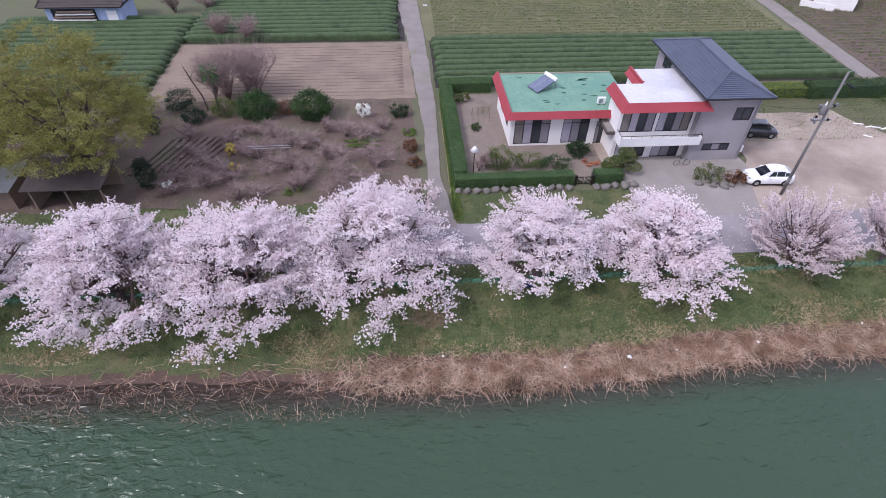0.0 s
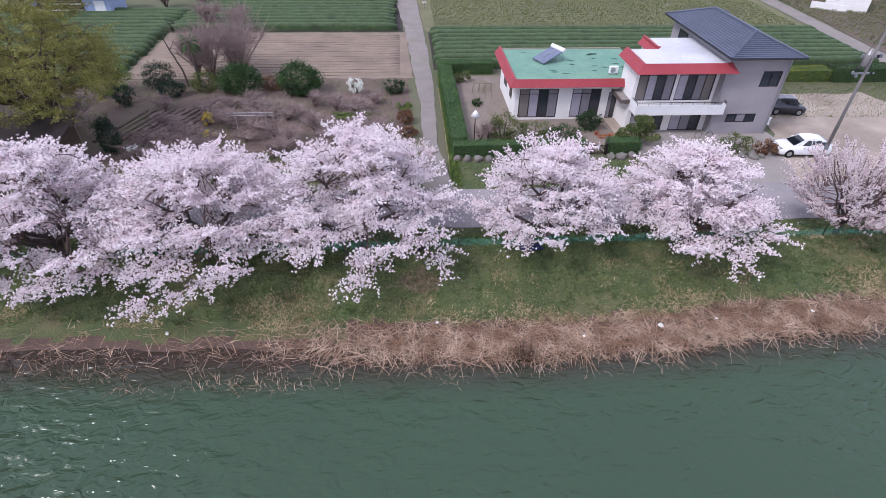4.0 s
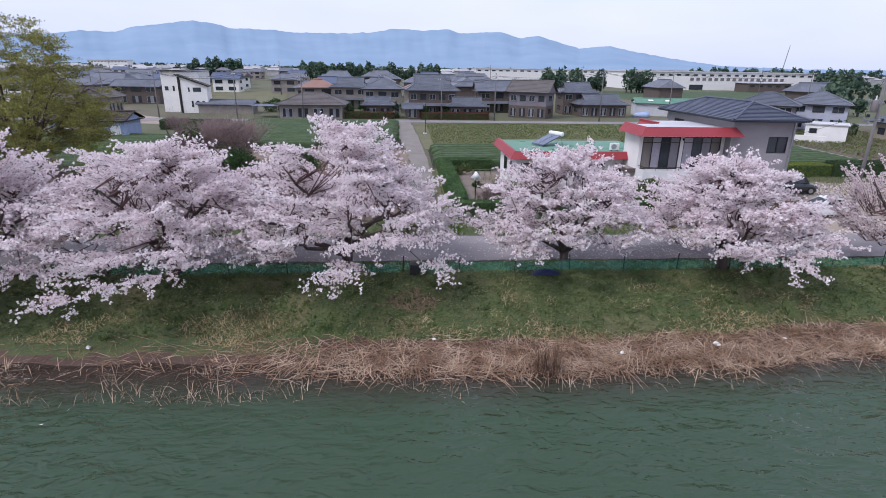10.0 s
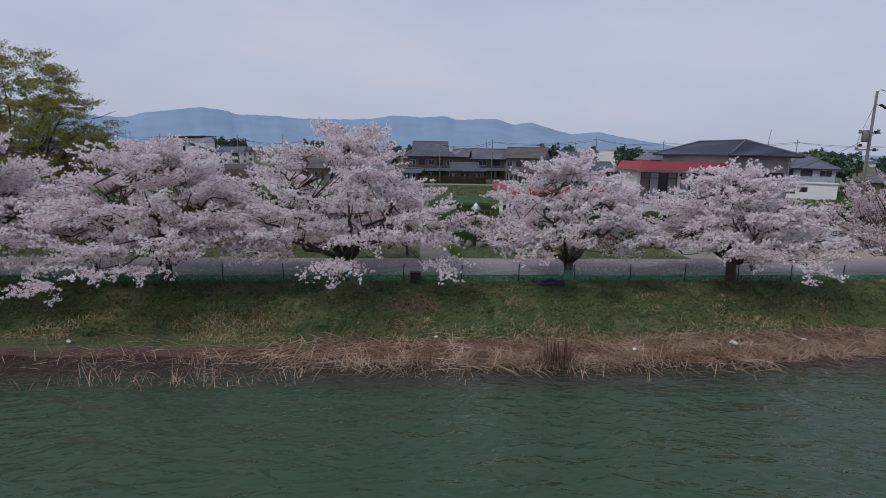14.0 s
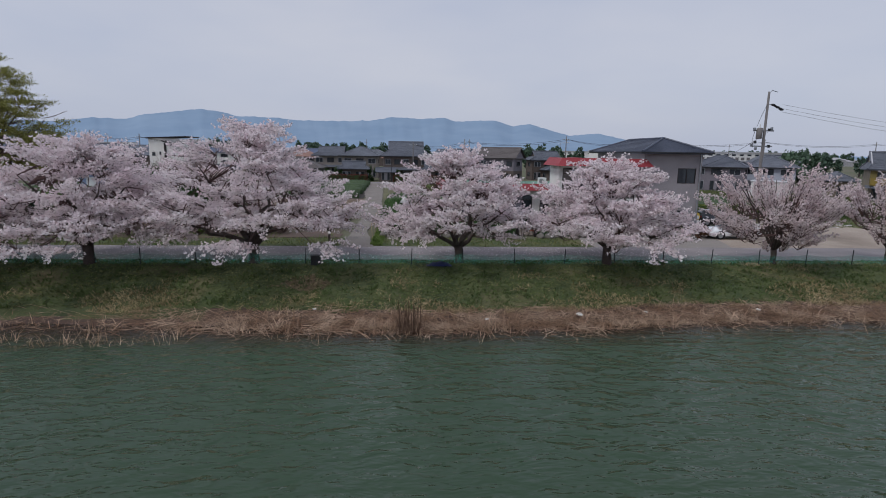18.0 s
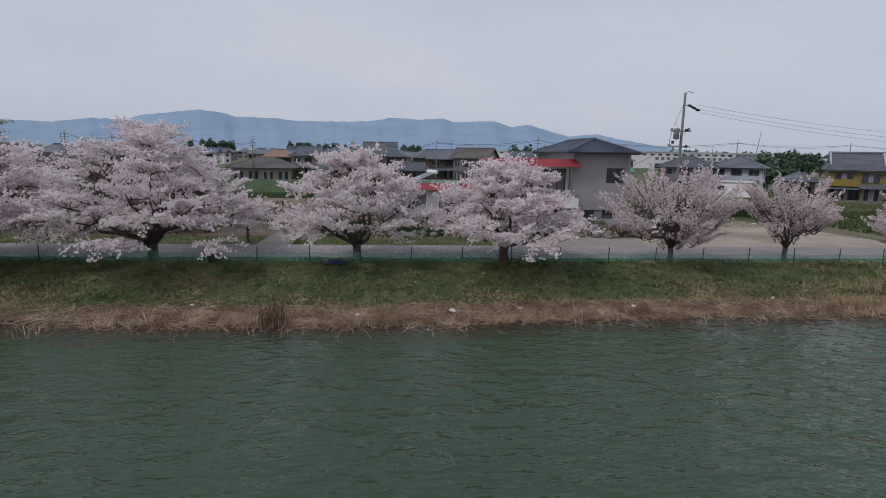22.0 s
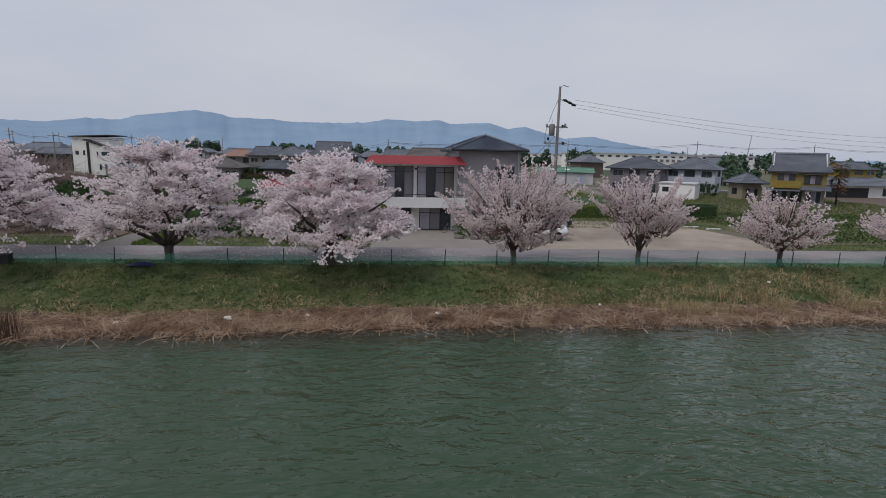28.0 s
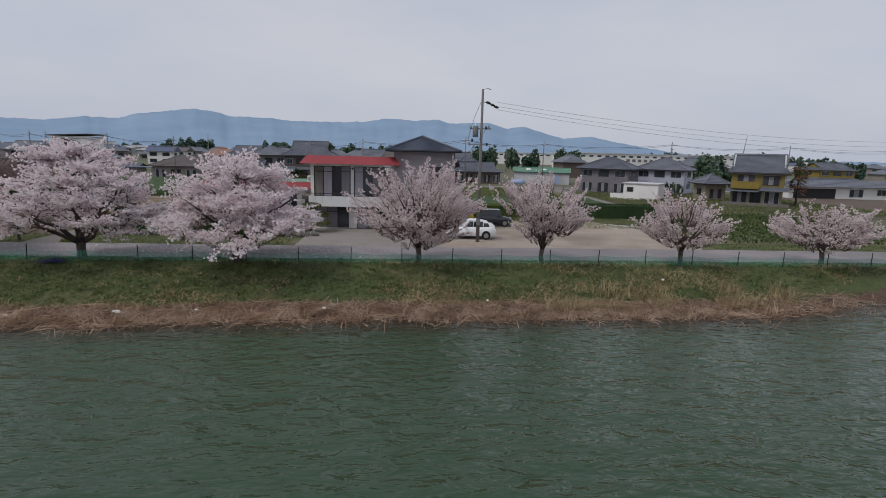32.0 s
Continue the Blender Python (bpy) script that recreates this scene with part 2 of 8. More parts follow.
def material(name, c1, c2, scale=3.0, rough=0.8, bump=0.0, metal=0.0, fine=None, c3=None, stain=0.35, vary="", spec=None, stretch=None, bump_scale=None, shine=0.0):
    """A surface of two colours mixed by a coarse and a fine noise, with stains of c3 and relief. vary: 'island' or 'object'."""
    m = bpy.data.materials.new(name)
    m.use_nodes = True
    nt, nodes, links = m.node_tree, m.node_tree.nodes, m.node_tree.links
    p = nodes["Principled BSDF"]
    p.inputs["Roughness"].default_value, p.inputs["Metallic"].default_value = rough, metal
    if spec is not None:
        p.inputs["Specular IOR Level"].default_value = spec
    geo = nodes.new("ShaderNodeNewGeometry")
    vec = geo.outputs["Position"]
    if stretch:
        mp = nodes.new("ShaderNodeMapping")
        mp.inputs["Scale"].default_value = stretch
        links.new(vec, mp.inputs["Vector"])
        vec = mp.outputs["Vector"]

    def nz(sc, detail=4.0):
        n = nodes.new("ShaderNodeTexNoise")
        n.inputs["Scale"].default_value, n.inputs["Detail"].default_value, n.inputs["Roughness"].default_value = sc, detail, 0.6
        links.new(vec, n.inputs["Vector"])
        return n.outputs["Fac"]

    def ramp(sock, lo, hi):
        r = nodes.new("ShaderNodeMapRange")
        r.inputs["From Min"].default_value, r.inputs["From Max"].default_value = lo, hi
        links.new(sock, r.inputs["Value"])
        return r.outputs["Result"]

    def mix(fac, a, b):
        x = nodes.new("ShaderNodeMix")
        x.data_type = "RGBA"
        links.new(fac, x.inputs["Factor"])
        for s, v in (("A", a), ("B", b)):
            if isinstance(v, tuple):
                x.inputs[s].default_value = v
            else:
                links.new(v, x.inputs[s])
        return x.outputs["Result"]

    fine = fine or scale * 9
    coarse, small = nz(scale), nz(fine)
    add = nodes.new("ShaderNodeMath")
    add.operation = "ADD"
    links.new(coarse, add.inputs[0])
    links.new(small, add.inputs[1])
    col = mix(ramp(add.outputs[0], 0.75, 1.25), lin(c1), lin(c2))
    if c3:
        col = mix(ramp(nz(scale * 0.37, 6.0), 1 - stain - 0.12, 1 - stain + 0.12), col, lin(c3))
    if vary:
        rnd = geo.outputs["Random Per Island"]
        if vary == "object":
            rnd = nodes.new("ShaderNodeObjectInfo").outputs["Random"]
        hsv = nodes.new("ShaderNodeHueSaturation")
        links.new(ramp(rnd, 0.0, 1.0), hsv.inputs["Fac"])
        mr = nodes.new("ShaderNodeMapRange")
        mr.inputs["To Min"].default_value, mr.inputs["To Max"].default_value = 0.72, 1.25
        links.new(rnd, mr.inputs["Value"])
        hsv.inputs["Fac"].default_value = 1.0
        links.remove(hsv.inputs["Fac"].links[0])
        links.new(mr.outputs["Result"], hsv.inputs["Value"])
        links.new(col, hsv.inputs["Color"])
        col = hsv.outputs["Color"]
    links.new(col, p.inputs["Base Color"])
    if bump:
        b = nodes.new("ShaderNodeBump")
        b.inputs["Strength"].default_value, b.inputs["Distance"].default_value = min(bump, 1.0), 0.05 * max(bump, 1.0)
        links.new(nz(bump_scale or fine, 6.0), b.inputs["Height"])
        links.new(b.outputs["Normal"], p.inputs["Normal"])
    if shine:
        p.inputs["Coat Weight"].default_value = shine
    return m


def leafy(name, c1, c2, scale=1.2, through=0.3, rough=0.6, lo=0.7, hi=1.3):
    """Leaves or petals: a matt face that lets some light through, each one of its own shade."""
    m = bpy.data.materials.new(name)
    m.use_nodes = True
    nodes, links = m.node_tree.nodes, m.node_tree.links
    p, out = nodes["Principled BSDF"], nodes["Material Output"]
    geo, n = nodes.new("ShaderNodeNewGeometry"), nodes.new("ShaderNodeTexNoise")
    n.inputs["Scale"].default_value, n.inputs["Detail"].default_value = scale, 3.0
    links.new(geo.outputs["Position"], n.inputs["Vector"])
    x = nodes.new("ShaderNodeMix")
    x.data_type = "RGBA"
    x.inputs["A"].default_value, x.inputs["B"].default_value = lin(c1), lin(c2)
    r = nodes.new("ShaderNodeMapRange")
    r.inputs["From Min"].default_value, r.inputs["From Max"].default_value = 0.35, 0.65
    links.new(n.outputs["Fac"], r.inputs["Value"])
    links.new(r.outputs["Result"], x.inputs["Factor"])
    hsv, mr = nodes.new("ShaderNodeHueSaturation"), nodes.new("ShaderNodeMapRange")
    mr.inputs["To Min"].default_value, mr.inputs["To Max"].default_value = lo, hi
    links.new(geo.outputs["Random Per Island"], mr.inputs["Value"])
    links.new(mr.outputs["Result"], hsv.inputs["Value"])
    links.new(x.outputs["Result"], hsv.inputs["Color"])
    links.new(hsv.outputs["Color"], p.inputs["Base Color"])
    p.inputs["Roughness"].default_value, p.inputs["Specular IOR Level"].default_value = rough, 0.2
    tr, mx = nodes.new("ShaderNodeBsdfTranslucent"), nodes.new("ShaderNodeMixShader")
    links.new(hsv.outputs["Color"], tr.inputs["Color"])
    mx.inputs["Fac"].default_value = through
    links.new(p.outputs["BSDF"], mx.inputs[1])
    links.new(tr.outputs["BSDF"], mx.inputs[2])
    links.new(mx.outputs["Shader"], out.inputs["Surface"])
    return m


def sheer(name, colour, cover):
    """A net or mesh fabric of which that share covers what is behind."""
    m = bpy.data.materials.new(name)
    m.use_nodes = True
    nodes, links = m.node_tree.nodes, m.node_tree.links
    p, out = nodes["Principled BSDF"], nodes["Material Output"]
    p.inputs["Base Color"].default_value, p.inputs["Roughness"].default_value = lin(colour), 0.7
    n, mr = nodes.new("ShaderNodeTexNoise"), nodes.new("ShaderNodeMapRange")
    n.inputs["Scale"].default_value = 0.8
    geo = nodes.new("ShaderNodeNewGeometry")
    links.new(geo.outputs["Position"], n.inputs["Vector"])
    mr.inputs["To Min"].default_value, mr.inputs["To Max"].default_value = cover * 0.6, min(1.0, cover * 1.4)
    links.new(n.outputs["Fac"], mr.inputs["Value"])
    tr, mx = nodes.new("ShaderNodeBsdfTransparent"), nodes.new("ShaderNodeMixShader")
    links.new(mr.outputs["Result"], mx.inputs["Fac"])
    links.new(tr.outputs["BSDF"], mx.inputs[1])
    links.new(p.outputs["BSDF"], mx.inputs[2])
    links.new(mx.outputs["Shader"], out.inputs["Surface"])
    return m


M = {}
M["blossom"] = leafy("cherry_blossom", "fff8f8", "faecef", 0.9, 0.38, lo=0.84, hi=1.0)
M["blossom_bud"] = leafy("cherry_blossom_with_buds", "f8eeed", "ead9da", 1.1, 0.5, lo=0.85, hi=1.0)
M["blossom_white"] = leafy("white_blossom", "f2f2ec", "e4e6da", 1.5, 0.3)
M["bark"] = material("cherry_bark", "3b3230", "564a45", 4, 0.9, 0.8, c3="66635a")
M["twig"] = material("grey_twig", "4c3836", "68524e", 5, 0.9)
M["bare_twig"] = material("bare_shrub_twig", "7d6b67", "9a8781", 3, 0.9)
M["grass"] = material("bank_grass_ground", "374529", "5a623a", 0.9, 0.95, 1.2, fine=9, c3="786c50", stain=0.36)
M["blade"] = leafy("grass_blade", "576b3a", "83845a", 0.6, 0.4, lo=0.82, hi=1.22)
M["tuft"] = leafy("grass_tuft", "455a30", "68774a", 0.5, 0.35, lo=0.7, hi=1.2)
M["dead_grass"] = leafy("dead_brown_grass", "877661", "97876f", 1.5, 0.25, lo=0.75, hi=1.2)
M["straw"] = leafy("dry_grass_blade", "b8a783", "978665", 0.6, 0.25, lo=0.8, hi=1.15)
M["reed"] = leafy("dead_reed_stalk", "cdb49c", "93765f", 0.9, 0.25, lo=0.6, hi=1.3)
M["reed_dark"] = leafy("red_brown_reed_stalk", "7a5c4a", "9c806a", 0.8, 0.25, lo=0.6, hi=1.2)
M["reed_clump"] = leafy("dark_reed_stalk", "5a463b", "78604f", 0.8, 0.25, lo=0.7, hi=1.2)
M["mud"] = material("wet_mud_and_reed_shade", "43342c", "5e4a3f", 1.2, 0.8, 0.6)
M["earth"] = material("land", "5b5a44", "525a3a", 0.05, 0.95, 0.5, fine=1.5, c3="6f6358", stain=0.4)
M["road"] = material("worn_asphalt", "787374", "888283", 0.45, 0.9, 0.4, fine=12, c3="989090", stain=0.4)
M["yard"] = material("dirt_yard", "948679", "a89b8d", 0.35, 0.95, 0.5, fine=6, c3="7d7064", stain=0.4)
M["concrete"] = material("yard_concrete", "857e78", "968f88", 0.5, 0.85, 0.2, fine=10)
M["path"] = material("field_track", "776f69", "878079", 0.6, 0.9, 0.4, fine=8, c3="6d6b4c", stain=0.3)
M["soil"] = material("tilled_soil", "78695b", "8a7a6a", 0.4, 0.95, 0.9, fine=5, c3="726359", stain=0.4)
M["garden_gravel"] = material("garden_gravel", "75695f", "877b70", 0.7, 0.95, 0.6, fine=9, c3="5d5a45", stain=0.36)
M["garden_soil"] = material("garden_soil", "55473f", "6a5a51", 0.6, 0.95, 0.9, fine=5, c3="5a5a42", stain=0.36)
M["tea"] = material("tea_bush", "33462a", "4a5c38", 1.6, 0.9, 1.6, fine=14, bump_scale=9, c3="27331c", stain=0.35)
# soil between tea rows, its colour darkened to paint the shade of the gaps
M["tea_soil"] = material("shade_darkened_tea_soil", "2b2622", "38322c", 0.8, 0.95, 0.6, fine=7)
M["tea_leaf"] = leafy("tea_leaf", "3b5730", "56733f", 0.8, 0.2)
M["crop"] = leafy("young_crop_leaf", "5a6b38", "6f7a46", 0.3, 0.2)
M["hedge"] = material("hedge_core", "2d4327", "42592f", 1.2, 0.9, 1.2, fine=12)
M["hedge_leaf"] = leafy("hedge_leaf", "3f5c33", "587243", 0.7, 0.2)
M["hedge_dark"] = leafy("dark_hedge_leaf", "2b3d27", "3d4f30", 0.7, 0.15)
M["hedge_lime"] = leafy("yellow_green_hedge_leaf", "64722f", "7d853c", 0.7, 0.25)
M["hedge_red"] = leafy("red_leaf_hedge", "5a2f2a", "6b4035", 0.9, 0.2)
M["leaf"] = leafy("evergreen_leaf", "2d4526", "445f33", 0.9, 0.2)
M["leaf_olive"] = leafy("young_olive_leaf", "7e7e42", "949254", 0.35, 0.35)
M["leaf_bright"] = leafy("fresh_leaf", "5f763a", "77894a", 0.8, 0.3)
M["vegetable"] = leafy("vegetable_leaf", "46572f", "5a6a3e", 0.5, 0.25)
M["leaf_dark"] = leafy("dark_conifer_leaf", "22332a", "31442f", 0.9, 0.1)
# far leaves are lightened and greyed: distance haze put into their colour
M["leaf_far"] = leafy("far_wood_leaf_hazed", "44584a", "566a56", 0.05, 0.1)
M["leaf_pine"] = leafy("garden_pine_needles", "4f5f34", "6a7040", 1.0, 0.15)
M["leaf_brown"] = leafy("brown_shrub_leaf", "6a4a3a", "7f6148", 1.0, 0.2)
M["flower_red"] = leafy("red_orange_flower", "a8402f", "c99a6a", 3.0, 0.2)
M["flower_yellow"] = leafy("yellow_flower", "c9b23e", "d9c667", 2.0, 0.2)
M["white_wall"] = material("white_render", "d9d7d4", "e6e4e0", 0.7, 0.8, 0.15, fine=12, c3="c4c0bb", stain=0.25)
M["white_metal"] = material("white_painted_metal", "dcdcdc", "e8e8e6", 1.5, 0.45, 0.05)
M["grey_wall"] = material("grey_mauve_render", "8f8a8c", "9d989b", 0.6, 0.85, 0.2, fine=14, c3="89848b", stain=0.3)
M["red_roof"] = material("red_painted_fascia", "8c3037", "99393f", 0.8, 0.6, 0.15, fine=9, c3="872a30", stain=0.3)
M["green_roof"] = material("green_flat_roof", "5f8574", "72967f", 0.5, 0.75, 0.15, fine=4, c3="5d8a78", stain=0.4)
M["roof_stain"] = material("dark_moss_stain", "2a4d40", "355c4c", 2, 0.9)
M["flat_roof"] = material("pale_flat_roof", "b9b9bd", "c8c7c9", 0.4, 0.7, 0.1, fine=3, c3="a6a6aa", stain=0.4)
M["slate"] = material("blue_grey_roof_tile", "434957", "525868", 0.8, 0.5, 0.25, fine=10)
M["tile_grey"] = material("grey_clay_tile", "565a63", "6e727b", 0.5, 0.6, 0.4, fine=6)
M["tile_dark"] = material("dark_grey_roof_tile", "4c505a", "5b5f69", 0.6, 0.6, 0.3, fine=8)
M["tile_blue"] = material("blue_tile", "48526a", "556078", 0.6, 0.5, 0.2)
M["tile_orange"] = material("orange_tile", "86665a", "947468", 0.6, 0.7, 0.2)
M["tile_brown"] = material("brown_tile", "575150", "67615f", 0.6, 0.7, 0.3)
M["frame"] = material("dark_bronze_frame", "2c2726", "3a3432", 3, 0.4, metal=0.5)
M["alu"] = material("aluminium", "9ea2a6", "b3b6b9", 3, 0.35, metal=0.8)
M["glass"] = material("dark_window_glass", "2b3036", "3a4047", 0.8, 0.08, spec=0.7)
M["curtain"] = material("pale_curtain", "77747a", "8b888e", 1.0, 0.5, stretch=(14, 14, 0.6))
M["shutter"] = material("grey_brown_shutter", "6f6864", "7f7873", 1.0, 0.6, 0.1, stretch=(10, 10, 0.6))
M["pale_pane"] = material("pale_screened_pane", "9b97a2", "aeaab3", 0.8, 0.3)
M["crop_soil"] = material("crop_field_soil", "5f5f42", "706c4e", 0.4, 0.95, 0.6, fine=5, c3="58573f", stain=0.4)
M["steel"] = material("galvanised_steel", "8a8d90", "a0a3a6", 4, 0.45, metal=0.7)
M["pole"] = material("pole_concrete", "6a6766", "7b7775", 1.5, 0.85, 0.2, fine=14)
M["black"] = material("black_plastic", "17181a", "222326", 4, 0.6)
M["rubber"] = material("tyre_rubber", "141414", "1e1e1e", 6, 0.85)
M["car_white"] = material("white_car_paint", "e2e3e5", "eceded", 1, 0.25, shine=0.8)
M["car_black"] = material("dark_blue_car_paint", "15181f", "1d212b", 1, 0.25, shine=0.8)
M["car_glass"] = material("car_glass", "12161b", "1c2228", 2, 0.05, spec=0.8)
M["lamp_red"] = material("red_lamp_glass", "8a1414", "a02020", 4, 0.2)
M["stone"] = material("garden_stone", "625e58", "7b766f", 1.8, 0.9, 0.6, fine=10, c3="6e6a62", stain=0.35)
M["wood"] = material("weathered_wood", "6f5f52", "87776a", 2, 0.85, 0.4, stretch=(1, 1, 8))
M["wood_brown"] = material("brown_wood_wall", "524844", "635852", 1.5, 0.8, 0.3)
M["beige_wall"] = material("beige_render", "7d7672", "958d86", 0.5, 0.85, 0.15)
M["ochre_wall"] = material("ochre_boards", "7d6b2e", "8d7a38", 0.8, 0.8, 0.2)
M["blue_wall"] = material("pale_blue_sheet_wall", "8f9fc0", "a3b1cc", 0.6, 0.6, 0.2, stretch=(8, 8, 0.6))
M["ochre_dull"] = material("dull_ochre_cladding", "6e6238", "7f7244", 0.8, 0.85, 0.2)
M["pale_grey_wall"] = material("pale_grey_siding", "a2a7b5", "b2b6c3", 0.6, 0.7, 0.2, fine=10, c3="9398a4", stain=0.3)
M["dusk_wall"] = material("grey_brown_siding", "6d6870", "7a757c", 0.6, 0.8, 0.2, fine=10, c3="575256", stain=0.3)
M["old_wall"] = material("aged_grey_render", "857c6c", "948b7a", 0.6, 0.85, 0.2, fine=10, c3="746a5a", stain=0.35)
M["sheet_roof"] = material("grey_sheet_roof", "3b3432", "483f3c", 0.7, 0.9, 0.3, c3="332c2a", stain=0.35)
M["net"] = sheer("green_net", "55ae96", 0.30)
M["tarp"] = material("blue_tarp", "161f44", "1d2854", 2, 0.6, 0.6)
M["wire"] = material("cable", "1c1c1e", "2a2a2c", 4, 0.6)
M["yellow"] = material("yellow_paint", "d9b520", "e5c43a", 3, 0.5)
M["litter"] = material("white_litter", "d8d6d0", "e6e4df", 6, 0.7)
M["solar"] = material("solar_panel_glass", "565e70", "687084", 2, 0.15, spec=0.6)


# ---- ground, water and ways ----
WATER = -1.5
SHORE = ((-400, 22.4), (-40, 21.8), (-27, 21.3), (-19, 20.9), (-11, 20.5), (-4, 20.2), (2, 19.9), (9, 19.8), (14, 20.0), (20, 20.6), (28, 20.9), (40, 21.1), (47, 21.4), (53, 23.0), (58, 24.6), (70, 25.6), (400, 26.3))


def shore(x):
    return float(np.interp(x, [p[0] for p in SHORE], [p[1] for p in SHORE])) + 0.35 * noise.noise(Vector((x * 0.35, 3.1, 0)))


def height(x, y):
    s = shore(x)
    crest = max(27.2, s + 2.4)
    if y < s:
        return WATER - min((s - y) * 0.22, 3.5)
    shelf = s + min(2.2, 0.4 * (crest - s))
    if y < shelf:
        return WATER + 0.24 * (y - s) / (shelf - s)
    if y < crest:
        t = (y - shelf) / (crest - shelf)
        return WATER + 0.24 + (-0.13 - WATER - 0.24) * t ** 0.85 + 0.10 * noise.noise(Vector((x * 0.5, y * 0.5, 1.7))) * math.sin(math.pi * t)
    if y < 29.4:
        return -0.13 - 0.25 * (y - crest) / (29.4 - crest)
    return -0.42


def steps(lo, hi, near_lo, near_hi, d):
    xs = list(np.arange(near_lo, near_hi + d * 0.5, d))
    step = d
    while xs[-1] < hi:
        step *= 1.35
        xs.append(min(hi, xs[-1] + step))
    step = d
    while xs[0] > lo:
        step *= 1.35
        xs.insert(0, max(lo, xs[0] - step))
    return xs


gx, gy = steps(-4600, 4600, -50, 75, 0.7), steps(-4600, 4600, 15, 31, 0.4)
ground_build = Build()
ground_build.v = [(x, y, height(x, y)) for y in gy for x in gx]
nx = len(gx)
ground_build.f = [(j * nx + i, j * nx + i + 1, (j + 1) * nx + i + 1, (j + 1) * nx + i) for j in range(len(gy) - 1) for i in range(nx - 1)]
ground_mesh = ground_build.mesh("ground")
for m in ("grass", "mud", "earth"):
    ground_mesh.materials.append(M[m])
ground_mesh.polygons.foreach_set("use_smooth", [True] * len(ground_mesh.polygons))
for p in ground_mesh.polygons:
    c = p.center
    # mud runs on under the reeds, its dark colour painting their shaded hollows
    p.material_index = 2 if c.y > 38.5 or c.y < -20 else (1 if c.y < shore(c.x) + (1.9 if -3 < c.x < 48 else 0.7) + 0.5 * noise.noise(Vector((c.x, c.y, 0))) else 0)
setting("ground", ground_mesh, None, "flat farmland with a grassy bank that slopes to the water", "ground")

water_mat = bpy.data.materials.new("green_water")
water_mat.use_nodes = True
nodes, links = water_mat.node_tree.nodes, water_mat.node_tree.links
p = nodes["Principled BSDF"]
p.inputs["Roughness"].default_value, p.inputs["IOR"].default_value = 0.05, 1.33
geo, mp = nodes.new("ShaderNodeNewGeometry"), nodes.new("ShaderNodeMapping")
mp.inputs["Scale"].default_value, mp.inputs["Rotation"].default_value = (1.25, 2.1, 1.0), (0, 0, radians(12))
links.new(geo.outputs["Position"], mp.inputs["Vector"])
n1, n2, n3 = (nodes.new("ShaderNodeTexNoise") for _ in range(3))
n1.inputs["Scale"].default_value, n1.inputs["Detail"].default_value, n1.inputs["Distortion"].default_value = 0.75, 2.5, 0.8
n2.inputs["Scale"].default_value, n2.inputs["Detail"].default_value = 0.045, 2.0
n3.inputs["Scale"].default_value, n3.inputs["Detail"].default_value = 0.05, 2.0
links.new(mp.outputs["Vector"], n1.inputs["Vector"])
links.new(geo.outputs["Position"], n2.inputs["Vector"])
links.new(geo.outputs["Position"], n3.inputs["Vector"])
mul = nodes.new("ShaderNodeMath")
mul.operation = "MULTIPLY"
gust = nodes.new("ShaderNodeMapRange")
gust.inputs["From Min"].default_value, gust.inputs["From Max"].default_value = 0.4, 0.62
gust.inputs["To Min"].default_value, gust.inputs["To Max"].default_value = 0.3, 1.0
links.new(n2.outputs["Fac"], gust.inputs["Value"])
sep, breeze, blow = nodes.new("ShaderNodeSeparateXYZ"), nodes.new("ShaderNodeMapRange"), nodes.new("ShaderNodeMath")
breeze.inputs["From Min"].default_value, breeze.inputs["From Max"].default_value = -14.0, 6.0
breeze.inputs["To Min"].default_value, breeze.inputs["To Max"].default_value = 1.05, 0.7
links.new(geo.outputs["Position"], sep.inputs["Vector"])
links.new(sep.outputs["X"], breeze.inputs["Value"])
blow.operation = "MULTIPLY"
links.new(breeze.outputs["Result"], blow.inputs[0])
links.new(gust.outputs["Result"], blow.inputs[1])
links.new(n1.outputs["Fac"], mul.inputs[0])
links.new(blow.outputs["Value"], mul.inputs[1])
bump = nodes.new("ShaderNodeBump")
bump.inputs["Strength"].default_value, bump.inputs["Distance"].default_value = 1.0, 0.40
mp2, n4 = nodes.new("ShaderNodeMapping"), nodes.new("ShaderNodeTexNoise")
mp2.inputs["Scale"].default_value, mp2.inputs["Rotation"].default_value = (0.65, 1.4, 1.0), (0, 0, radians(-18))
n4.inputs["Scale"].default_value, n4.inputs["Detail"].default_value = 1.0, 3.0
links.new(geo.outputs["Position"], mp2.inputs["Vector"])
links.new(mp2.outputs["Vector"], n4.inputs["Vector"])
swell = nodes.new("ShaderNodeMath")
swell.operation = "MULTIPLY_ADD"
swell.inputs[1].default_value = 0.5
links.new(n4.outputs["Fac"], swell.inputs[0])
links.new(mul.outputs["Value"], swell.inputs[2])
links.new(swell.outputs["Value"], bump.inputs["Height"])
links.new(bump.outputs["Normal"], p.inputs["Normal"])
tint = nodes.new("ShaderNodeMix")
tint.data_type = "RGBA"
tint.inputs["A"].default_value, tint.inputs["B"].default_value = (0.033, 0.059, 0.034, 1), (0.043, 0.075, 0.042, 1)
links.new(n3.outputs["Fac"], tint.inputs["Factor"])
